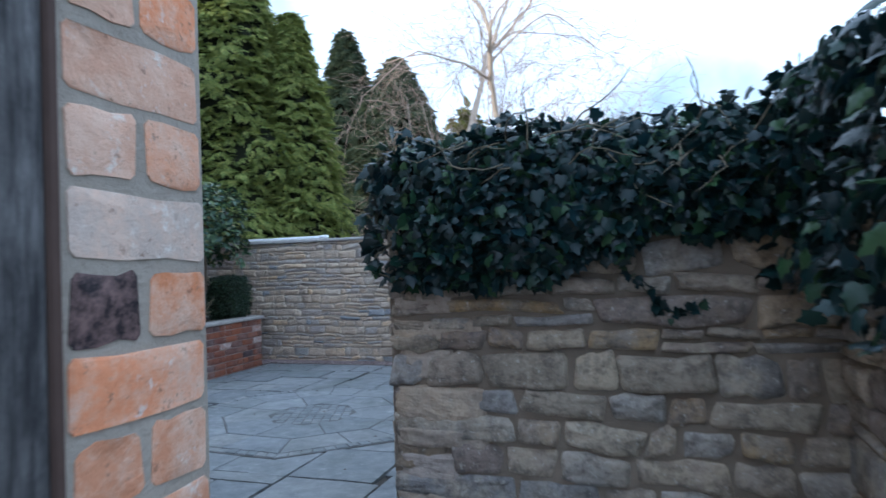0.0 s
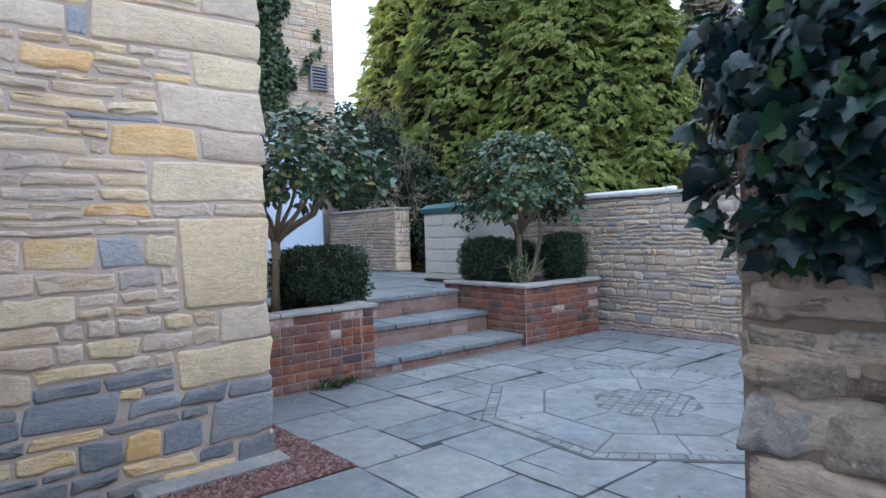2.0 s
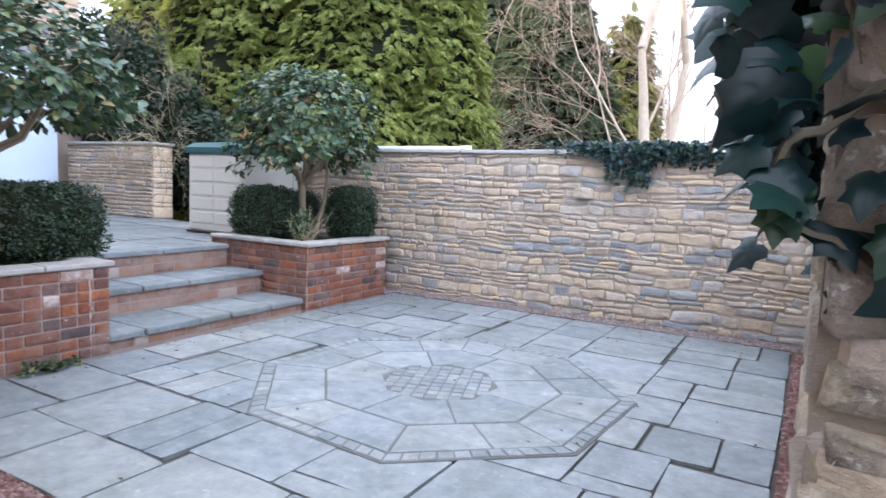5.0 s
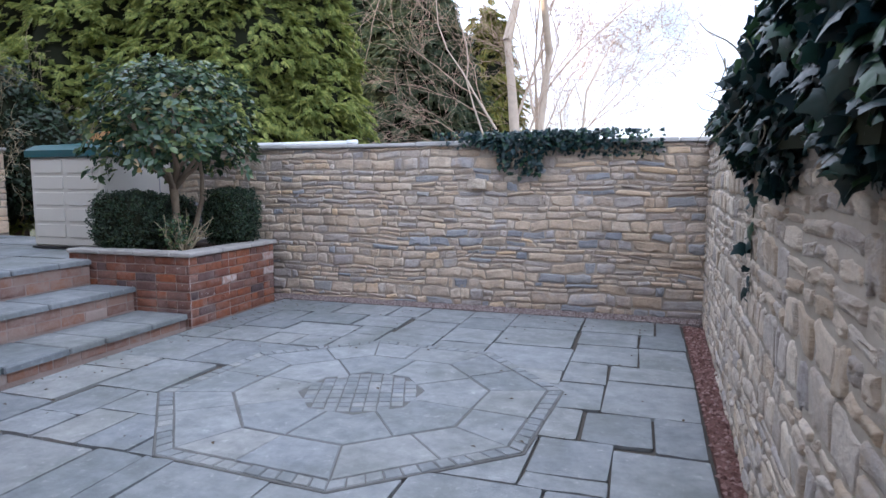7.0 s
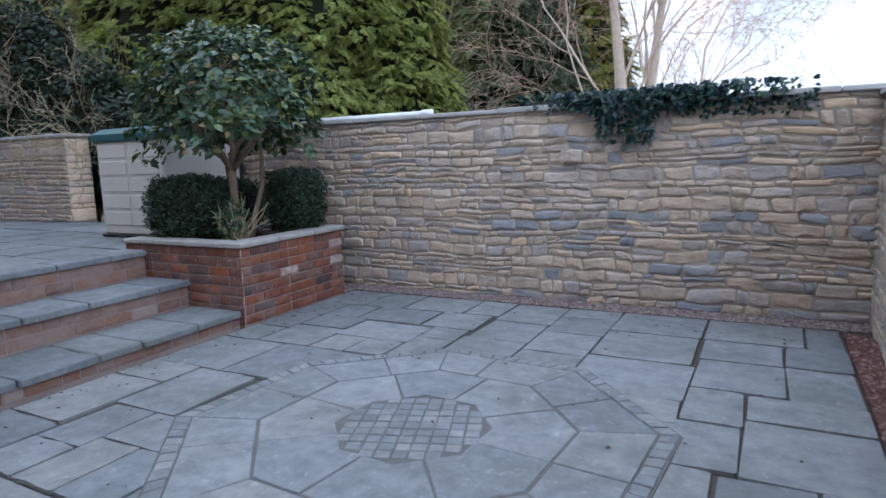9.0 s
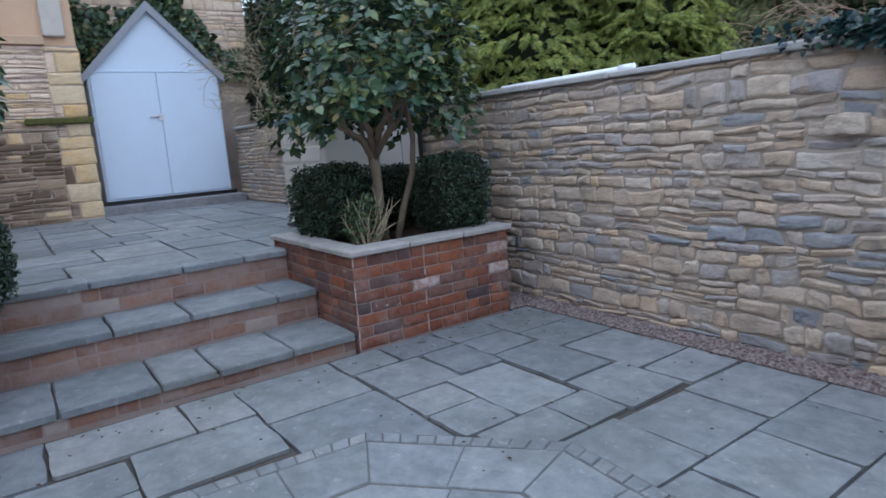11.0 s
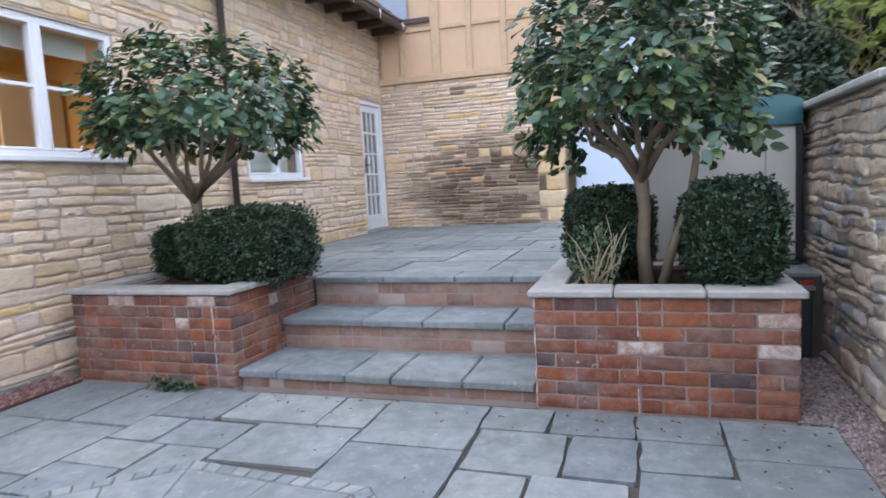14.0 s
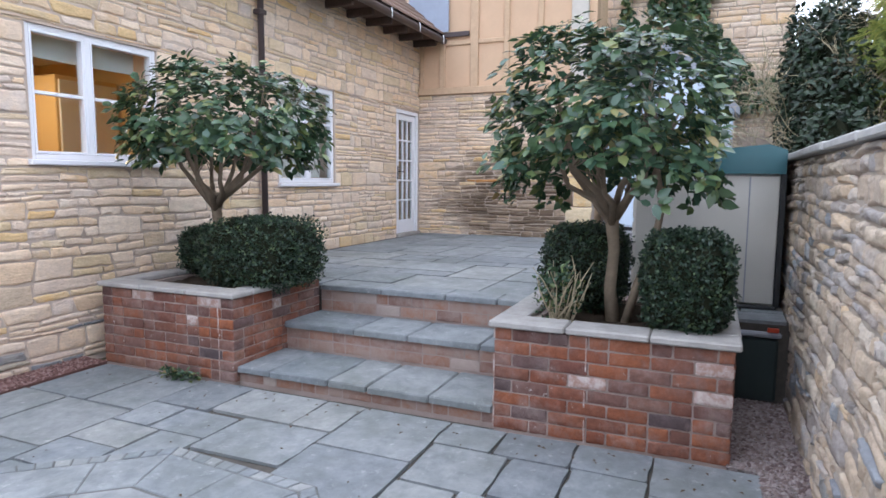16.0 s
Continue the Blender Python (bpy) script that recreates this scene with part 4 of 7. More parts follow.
upper = thing("timber_storey", "upper storey of beige panels between oak battens", "wall", (EX, HY, 2.93), kind="structure")
ms = Mesh()
ms.box(EX - 0.3, EX - 0.02, HY + 0.02, HY + 3.0, 2.935, 6.6, 0.003)
part("panel_backing", ms, M_PANEL, upper)
rail = lambda z, h, d: Mesh().box(EX - 0.03, EX + d, HY + 0.004, HY + 2.62, z, z + h, 0.008)
part("rail", rail(2.935, 0.11, 0.06), M_BATTEN, upper, "weathered sill beam")
part("rail", rail(3.74, 0.07, 0.012), M_BATTEN, upper)
part("rail", rail(4.75, 0.07, 0.012), M_BATTEN, upper)
for yy, w in ((2.60, 0.06), (2.96, 0.10), (3.52, 0.14), (4.10, 0.09), (4.66, 0.09)):
    part("batten", Mesh().box(EX - 0.03, EX + 0.026, yy, yy + w, 3.046, 6.6, 0.006), M_BATTEN, upper)
part("post", Mesh().box(EX - 0.05, EX + 0.07, 5.20, 5.46, 3.046, 6.6, 0.012), M_POST, upper, "wide pale grey weathered timber post")

# roof, eaves and gutter
roof = thing("roof", "brown clay tiled roof with dark eaves", "roof", (-7.6, 0.5, 3.9), kind="structure")
sl = math.tan(radians(40))
ms = Mesh()
e_y, e_z = 3.02, 3.86
prof = [(e_y, e_z), (e_y, e_z + 0.05), (-1.0, e_z + 0.05 + (e_y + 1.0) * sl), (-5.2, e_z), (-5.2, e_z - 0.1), (-1.0, e_z - 0.1 + (e_y + 1.0) * sl)]
ms.add([(x, y, z) for x in (-12.2, -3.45) for y, z in prof], [tuple(range(6)), tuple(range(11, 5, -1))] + [(i, (i + 1) % 6, (i + 1) % 6 + 6, i + 6) for i in range(6)])
part("roof_deck", ms, M_DARKWOOD, roof)
tile = Mesh()
for i in range(22):
    y1 = e_y + 0.04 - i * 0.18
    z1 = e_z + 0.055 + (e_y - y1 + 0.04) * sl
    tile.add([(-11.5, y1, z1), (-3.42, y1, z1), (-3.42, y1 - 0.24, z1 + 0.24 * sl - 0.02), (-11.5, y1 - 0.24, z1 + 0.24 * sl - 0.02),
              (-11.5, y1, z1 + 0.03), (-3.42, y1, z1 + 0.03), (-3.42, y1 - 0.24, z1 + 0.24 * sl), (-11.5, y1 - 0.24, z1 + 0.24 * sl)],
             [(0, 1, 2, 3), (4, 5, 6, 7), (0, 1, 5, 4), (1, 2, 6, 5), (2, 3, 7, 6), (3, 0, 4, 7)])
part("tile_courses", tile, M_TILE, roof, "overlapping brown clay tile courses")
gable = Mesh()
gable.add([(HX, -5.0, 3.98), (HX, HY - 0.3, 3.98), (HX, -1.0, 7.2), (HX - 0.3, -5.0, 3.98), (HX - 0.3, HY - 0.3, 3.98), (HX - 0.3, -1.0, 7.2)], [(0, 1, 2), (5, 4, 3), (0, 2, 5, 3), (1, 4, 5, 2), (0, 3, 4, 1)])
part("gable_wall", gable, M_HOUSE, roof)
for i in range(15):
    x = -11.3 + i * 0.52
    part("rafter", Mesh().box(x, x + 0.06, HY + 0.03, e_y - 0.005, 3.70, 3.80, 0.006), M_DARKWOOD, roof)
soff = Mesh().box(-11.5, -3.5, HY + 0.028, e_y - 0.01, 3.80, 3.83, 0.003)
part("soffit", soff, M_DARKWOOD, roof)
gut = Mesh()
gut.tube([(-11.45, e_y + 0.06, 3.80), (-3.45, e_y + 0.06, 3.83)], [0.055, 0.055], 10)
part("gutter", gut, M_PIPE, roof, "dark half-round gutter", True)
for x in (-11.3, -10.4, -9.5, -8.6, -7.6):
    hk = Mesh()
    hk.tube([(x, e_y + 0.11, 3.86), (x + 0.02, e_y + 0.13, 3.80), (x, e_y + 0.12, 3.73)], [0.008, 0.008, 0.006], 5)
    part("gutter_clip", hk, M_WHITE, roof, "small white cable clip")
lead = Mesh()
lead.box(EX + 0.012, EX + 0.05, 2.62, 3.50, 3.87, 3.95, 0.006)
part("lead_flashing", lead, M_PIPE, roof, "dark lead-covered end board")
cheek = Mesh()
cheek.box(EX + 0.03, EX + 0.06, 2.40, 3.14, 3.955, 5.3, 0.004)
part("lead_cheek", cheek, M_LEAD, roof, "blue-grey lead cheek")

down = thing("downpipe", "dark brown round downpipe on the house wall", "downpipe", (-7.31, HY + 0.08, 0.6))
part("pipe", Mesh().tube([(-7.31, HY + 0.085, 0.58), (-7.31, HY + 0.085, 3.62), (-7.31, HY + 0.2, 3.74), (-7.31, e_y + 0.05, 3.78)], [0.036] * 4, 10), M_PIPE, down, smooth=True)
for z in (0.9, 2.1, 3.3):
    part("bracket", Mesh().box(-7.37, -7.25, HY + 0.028, HY + 0.125, z, z + 0.05, 0.006), M_PIPE, down)


def window(name, x0, x1, z0, z1, label, mull, bars):
    """A casement window in the house wall, x1 < x0."""
    t = thing(name, label, "window", ((x0 + x1) / 2, HY, z0), kind="structure")
    y0, y1 = HY - 0.10, HY - 0.02
    lo, hi = min(x0, x1), max(x0, x1)
    fr = Mesh()
    b = 0.042
    fr.box(lo, lo + b, y0, y1, z0, z1).box(hi - b, hi, y0, y1, z0, z1).box(lo + b, hi - b, y0, y1, z0, z0 + b).box(lo + b, hi - b, y0, y1, z1 - b, z1)
    part("window_frame", fr, M_WHITE, t)
    part("mullion", Mesh().box(mull - 0.026, mull + 0.026, y0, y1 + 0.006, z0 + b, z1 - b), M_WHITE, t)
    for a, c in ((lo + b, mull - 0.026), (mull + 0.026, hi - b)):
        sash = Mesh()
        s = 0.022
        sash.box(a, a + s, y0 + 0.01, y1 + 0.004, z0 + b, z1 - b).box(c - s, c, y0 + 0.01, y1 + 0.004, z0 + b, z1 - b)
        sash.box(a + s, c - s, y0 + 0.01, y1 + 0.004, z0 + b, z0 + b + s).box(a + s, c - s, y0 + 0.01, y1 + 0.004, z1 - b - s, z1 - b)
        sa = part("sash", sash, M_WHITE, t)
        for q in bars:
            zz = z0 + (z1 - z0) * q
            part("glazing_bar", Mesh().box(a + s, c - s, y0 + 0.02, y1 - 0.006, zz - 0.014, zz + 0.014), M_WHITE, sa)
        pane = part("pane", Mesh().box(a + s - 0.005, c - s + 0.005, y0 + 0.034, y0 + 0.040, z0 + b, z1 - b, 0.001), M_GLASS, sa)
        pane.visible_shadow = False
    part("window_sill", Mesh().box(lo - 0.04, hi + 0.04, HY - 0.12, HY + 0.06, z0 - 0.045, z0 - 0.001, 0.008), M_WHITE, t, "white projecting sill")
    return t


xs = lambda u: HX - u
win_a = window("window_1", xs(W1[0]), xs(W1[1]), W1[2], W1[3], "white casement window with warm lit kitchen behind", -5.25, (0.5,))
win_b = window("window_2", xs(W2[0]), xs(W2[1]), W2[2], W2[3], "white casement window with a pale blind behind", -8.30, (0.62,))
part("roller_blind", Mesh().box(-5.86, -4.82, 2.35, 2.37, 2.44, 2.62, 0.003), M_BLIND, win_a)
part("roller_blind", Mesh().box(-8.80, -7.76, 2.36, 2.38, 1.52, 2.62, 0.003), M_BLIND, win_b)

# kitchen behind the larger window
kit = Mesh()
for q in [[(-7.0, 2.2, 0.4), (-7.0, -0.6, 0.4), (-7.0, -0.6, 2.9), (-7.0, 2.2, 2.9)], [(-4.1, 2.2, 0.4), (-4.1, -0.6, 0.4), (-4.1, -0.6, 2.9), (-4.1, 2.2, 2.9)],
          [(-7.0, -0.6, 0.4), (-4.1, -0.6, 0.4), (-4.1, -0.6, 2.9), (-7.0, -0.6, 2.9)], [(-7.0, 2.2, 0.4), (-4.1, 2.2, 0.4), (-4.1, -0.6, 0.4), (-7.0, -0.6, 0.4)]]:
    kit.add(q, [(0, 1, 2, 3)])
kit_ob = solo("kitchen_wall", kit, M_WARMWALL, "ochre-lit kitchen walls seen through the window", "wall", kind="structure")
kc = Mesh()
kc.box(-7.05, -4.05, -0.65, 2.25, 2.9, 2.95, 0.002)
solo("ceiling", kc, M_BLIND, "white kitchen ceiling", "ceiling", kind="structure")
cab = thing("kitchen_cabinet", "tall cream kitchen cabinet inside the window", "cabinet", (-6.3, 0.6, 0.4))
part("body", Mesh().box(-6.98, -6.2, 0.2, 0.8, 0.42, 2.6, 0.01), M_WARMWALL, cab)
part("door", Mesh().box(-6.95, -6.23, 0.802, 0.825, 0.5, 2.55, 0.01), M_BLIND, cab)

# glazed back door
door = thing("door_1", "white glazed door with fifteen small panes, closed", "door", (xs((DR[0] + DR[1]) / 2), HY, DR[2]), kind="structure")
dx0, dx1, dz0, dz1 = xs(DR[1]), xs(DR[0]), DR[2], DR[3]
fr = Mesh().box(dx0, dx0 + 0.06, HY - 0.12, HY - 0.01, dz0, dz1).box(dx1 - 0.06, dx1, HY - 0.12, HY - 0.01, dz0, dz1).box(dx0 + 0.06, dx1 - 0.06, HY - 0.12, HY - 0.01, dz1 - 0.06, dz1)
part("door_frame", fr, M_WHITE, door)
a, b, c, d = dx0 + 0.065, dx1 - 0.065, dz0 + 0.03, dz1 - 0.065
lf = Mesh().box(a, a + 0.10, HY - 0.09, HY - 0.04, c, d).box(b - 0.10, b, HY - 0.09, HY - 0.04, c, d).box(a + 0.10, b - 0.10, HY - 0.09, HY - 0.04, c, c + 0.22).box(a + 0.10, b - 0.10, HY - 0.09, HY - 0.04, d - 0.10, d)
leaf_ob = part("door_leaf", lf, M_WHITE, door)
for i in (1, 2):
    xx = a + 0.10 + (b - a - 0.20) * i / 3
    part("glazing_bar", Mesh().box(xx - 0.014, xx + 0.014, HY - 0.085, HY - 0.045, c + 0.22, d - 0.10), M_WHITE, leaf_ob)
for i in range(1, 5):
    zz = c + 0.22 + (d - c - 0.32) * i / 5
    part("glazing_bar", Mesh().box(a + 0.10, b - 0.10, HY - 0.083, HY - 0.047, zz - 0.014, zz + 0.014), M_WHITE, leaf_ob)
pane = part("pane", Mesh().box(a + 0.095, b - 0.095, HY - 0.068, HY - 0.062, c + 0.215, d - 0.095, 0.001), M_GLASS, leaf_ob)
pane.visible_shadow = False
part("door_handle", Mesh().box(b - 0.075, b - 0.035, HY - 0.045, HY - 0.03, 1.50, 1.72).tube([(b - 0.055, HY - 0.035, 1.63), (b - 0.055, HY + 0.01, 1.63), (b - 0.16, HY + 0.012, 1.63)], [0.009] * 3, 6), M_BLACK, leaf_ob, "dark lever handle")
part("threshold", Mesh().box(dx0, dx1, HY - 0.12, HY + 0.04, dz0 - 0.03, dz0 + 0.028), M_COPING, door)
hall = Mesh()
hall.box(-11.56, -10.5, 1.2, 1.25, 0.4, 2.9)
hall.box(-9.3, -7.2, 1.0, 1.05, 0.4, 2.9)
solo("hall_wall", hall, M_BLIND, "pale inner walls behind door and window", "wall", kind="structure")

# ---------------------------------------------------------------- boundary walls
rng = random.Random(41)
NY = 7.87
face = Face((-7.7, NY, 0), (1, 0, 0), (0, 0, 1))
north = wall_body("wall_north", face, 7.4, 1.655, 0.34, M_MORTAR_N, (), "boundary wall of grey and buff coursed rubble", -0.06)
items = rubble(0.0, 7.4, 0.0, 1.65, rng, (0.05, 0.118), (0.10, 0.30), (), 0.013, (0.004, 0.024), (0.62, 0.36, 0.02), lambda u, v, q: M_BLUEGREY if q.random() < 0.08 else (M_QUOIN if q.random() < 0.05 else None))
put_pieces(items, face, north, "stone", M_NORTH, 300, rng, near=lambda it: abs(it[0] - 4.2), jit=0.009, dome=0.010, wave=0.038, skew=0.020)
u = 0.0
while u < 7.39:
    w = min(rng.uniform(0.5, 0.8), 7.4 - u)
    part("coping_slab", Mesh().box(-7.7 + u + 0.004, -7.7 + u + w - 0.004, NY - 0.05 + rng.uniform(-0.008, 0.008), NY + 0.39, 1.657, 1.70 + rng.uniform(-0.006, 0.006), 0.008), M_WALLCAP, north)
    u += w

rng = random.Random(43)
face = Face((-0.70, NY - 0.02, 0), (-0.142, -5.64, 0), (0, 0, 1))
EW = 5.642
east = wall_body("wall_east", face, EW - 0.33, 1.62, 0.34, M_MORTAR_E, (), "old rubble wall with thick pale mortar", -0.06)
items = rubble(0.0, EW, 0.0, 1.6, rng, (0.08, 0.15), (0.10, 0.26), (), 0.020, (0.002, 0.014), (0.6, 0.38, 0.02))
m = stone_mat("rubble_stone", [(0, (0.58, 0.49, 0.39)), (0.3, (0.42, 0.385, 0.36)), (0.5, (0.66, 0.56, 0.45)), (0.7, (0.50, 0.40, 0.30)), (0.85, (0.76, 0.67, 0.56)), (1, (0.38, 0.35, 0.34))], 0.35)
put_pieces(items, face, east, "stone", m, 300, rng, near=lambda it: EW - it[0], jit=0.014, dome=0.009, wave=0.03, skew=0.02)
for a, b in ((0.0, 0.7), (0.7, 1.5), (1.5, 2.2), (2.2, 3.1)):
    vs, fs = slab_piece(b - a - 0.01, 0.40, 0.035, rng, 0.008, 0.01, 0.0)
    cf = Face(face.o + Vector((-0.035, 0, 1.622)), face.u, Vector((1, -0.03, 0)))
    me = Mesh().add([tuple(cf.o + cf.u * (a + p) + cf.v * q + Vector((0, 0, r))) for p, q, r in vs], fs).data("coping_slab", M_WALLCAP)
    part("coping_slab", me, None, east)

rng = random.Random(47)
face = Face((-0.842, 2.21, 0), (1, 0, 0), (0, 0, 1))
south = wall_body("wall_ivy", face, 1.55, 1.62, 0.32, M_MORTAR_S, (), "old garden wall of brown-grey stone under ivy", -0.06)
items = rubble(0.0, 1.55, 0.0, 1.6, rng, (0.065, 0.125), (0.15, 0.36), (), 0.014, (0.010, 0.030), (0.75, 0.25, 0.0))
put_pieces(items, face, south, "stone", M_IVYWALL, 300, rng, jit=0.010, dome=0.012, wave=0.024, skew=0.016)



def rough_block(x0, x1, y0, y1, z0, z1, seed, amp=0.012, n=7):
    """A weathered block: a finely divided box with an uneven, rounded surface."""
    b = bmesh.new()
    bmesh.ops.create_cube(b, size=1.0)
    bmesh.ops.subdivide_edges(b, edges=b.edges[:], cuts=n, use_grid_fill=True)
    c, h = Vector(((x0 + x1) / 2, (y0 + y1) / 2, (z0 + z1) / 2)), Vector(((x1 - x0) / 2, (y1 - y0) / 2, (z1 - z0) / 2))
    for v in b.verts:
        p = v.co * 2
        q = sum(abs(k) ** 9 for k in p) ** (-1 / 9)
        p = p * min(1.0, q * 1.0)
        w = c + Vector((p.x * h.x, p.y * h.y, p.z * h.z))
        d = (w - c).normalized()
        w += d * amp * (noise.noise(w * 14 + Vector((seed, 0, 0))) + 0.6 * noise.noise(Vector((w.x * 34, w.y * 34, w.z * 42 + seed))))
        v.co = w
    me = bpy.data.meshes.new("corner_stone")
    b.to_mesh(me)
    b.free()
    me.materials.append(M_PILLAR)
    return me


z = 0.0
k = 0
while z < 1.5:
    h = rng.uniform(0.08, 0.15)
    long_x = rng.random() < 0.5
    part("corner_stone", rough_block(-0.840 + rng.uniform(-0.008, 0.008), -0.50 if long_x else -0.60, 2.195 + rng.uniform(-0.012, 0.012), 2.46 if long_x else 2.70, z + 0.008, z + h - 0.008, k, 0.012, 11), None, south, "rough weathered corner stone")
    z += h
    k += 1

face = Face((0.56, 2.21, 0), (0, -1, 0), (0, 0, 1))
alley = wall_body("wall_alley", face, 1.4, 1.60, 0.3, M_MORTAR_S, (), "shaded alley wall of dark old stone", -0.06)
items = rubble(0.0, 1.4, 0.0, 1.58, rng, (0.09, 0.15), (0.12, 0.3), (), 0.014, (0.008, 0.027), (0.55, 0.40, 0.05))
put_pieces(items, face, alley, "stone", M_IVYWALL, 300, rng, jit=0.010, dome=0.012, wave=0.024, skew=0.016)

# low wall beside the shed
rng = random.Random(51)
face = Face((-12.1, 7.76, 0), (1, 0, 0), (0, 0, 1))
low = wall_body("wall_low", face, 2.35, 1.72, 0.35, M_MORTAR_N, (), "garden wall of thin grey-buff stone beside the shed", 0.4)
items = rubble(0.0, 2.35, 0.58, 1.7, rng, (0.09, 0.15), (0.18, 0.4), (), 0.012, (0.008, 0.028), (0.25, 0.6, 0.15))
put_pieces(items, face, low, "stone", M_NORTH, 300, rng, jit=0.008, dome=0.008, wave=0.02, skew=0.01)
face = Face((-9.75, 7.762, 0), (0, 1, 0), (0, 0, 1))
items = rubble(0.0, 0.35, 0.58, 1.7, rng, (0.1, 0.2), (0.14, 0.3), (), 0.012, (0.008, 0.02), (0.6, 0.4, 0.0))
put_pieces(items, face, low, "stone", M_HOUSE, 300, rng, jit=0.006)
part("coping_slab", Mesh().box(-12.1, -9.71, 7.71, 8.14, 1.722, 1.765, 0.01), M_WALLCAP, low)

# ---------------------------------------------------------------- gate pier and gate
rng = random.Random(61)
gatew = thing("wall_gate", "gate wall of worn red brick with a square pier", "wall", (-0.47, 0.7, 0), kind="structure")
part("wall_core", Mesh().box(-3.735, -0.478, 0.592, 0.806, -0.05, 2.6, 0.003), M_MORTAR_E, gatew)
part("wall_core", Mesh().box(0.56, 3.0, 0.592, 0.798, -0.05, 2.6, 0.003), M_MORTAR_B, gatew)


def bricks(face, u0, u1, v0, rows, parent, mat, rng, course=0.075, length=0.225, gap=0.011, proud=(0.003, 0.008), start=0, special=None, limit=400, header=False, rough=0.0022, corner=0.08):
    its = []
    for r_ in range(rows):
        u = u0
        off = (r_ + start) % 2
        first = True
        while u < u1 - 0.02:
            w = length / 2 if (first and off) else length
            if header and off or (not header and rng.random() < 0.30):
                w = length / 2
            first = False
            if u + w > u1 - 0.03:
                w = u1 - u
            mt = special(u + w / 2, r_, rng) if special else None
            its.append((u + gap / 2, v0 + r_ * course + gap / 2, w - gap, course - gap, rng.uniform(*proud), mt))
            u += w
    put_pieces(its, face, parent, "brick", mat, limit, rng, jit=rough, inset=0.004, dome=0.0016, round_=corner, rest="more_bricks")


face = Face((-0.478, 0.592, 0), (0, 1, 0), (0, 0, 1))
bricks(face, 0.014, 0.212, -0.0115, 31, gatew, M_OLDBRICK, rng, 0.083, 0.198, 0.012, (0.0008, 0.003), header=True, rough=0.0038, corner=0.09,
       special=lambda u, r_, q: M_BURNT if (r_ == 15 and u < 0.11) else None)
face = Face((-0.478, 0.806, 0), (-1, 0, 0), (0, 0, 1))
bricks(face, 0.0, 1.2, -0.0115, 31, gatew, M_OLDBRICK, rng, 0.083, 0.225, 0.014)

gate = thing("garden_gate", "dark weathered plank gate standing open", "gate", (-0.5, 0.1, 0))
for i in range(5):
    y1 = 0.49 - i * 0.16
    part("board", Mesh().box(-0.535, -0.505, y1 - 0.155, y1, 0.06, 2.05, 0.006), M_GATE, gate)
for z in (0.35, 1.15, 1.8):
    part("ledge", Mesh().box(-0.58, -0.536, -0.29, 0.48, z, z + 0.12, 0.008), M_GATE, gate)
part("latch", Mesh().box(-0.505, -0.455, 0.42, 0.46, 1.27, 1.31, 0.004), M_BLACK, gate, "small dark iron latch")
gp = thing("gate_post", "dark oak gate post against the brick pier", "post", (-0.52, 0.55, 0))
part("post", Mesh().box(-0.56, -0.462, 0.50, 0.584, -0.02, 2.3, 0.008), M_GATE, gp)
part("stop", Mesh().box(-0.477, -0.466, 0.585, 0.600, -0.02, 2.3, 0.004), M_DARKWOOD, gp, "dark brown planted door stop")

bin_ = thing("wheelie_bin", "navy blue plastic recycling bin with a closed lid", "bin", (-1.15, 0.98, 0))
tub = Mesh()
x0, x1, y0, y1 = -1.42, -0.925, 0.83, 1.035
tub.add([(x0 + 0.03, y0 + 0.02, 0.0), (x1 - 0.03, y0 + 0.02, 0.0), (x1 - 0.03, y1 - 0.03, 0.0), (x0 + 0.03, y1 - 0.03, 0.0), (x0, y0, 1.0), (x1, y0, 1.0), (x1, y1, 1.0), (x0, y1, 1.0)],
        [(3, 2, 1, 0), (4, 5, 6, 7), (0, 1, 5, 4), (1, 2, 6, 5), (2, 3, 7, 6), (3, 0, 4, 7)])
part("body", tub, M_BIN, bin_)
part("rim", Mesh().box(x0 - 0.015, x1 + 0.02, y0 - 0.01, y1 + 0.02, 0.99, 1.03, 0.01), M_BIN, bin_)
part("lid", Mesh().box(x0 - 0.02, x1 + 0.03, y0 - 0.012, y1 + 0.03, 1.034, 1.125, 0.014), M_BIN, bin_)

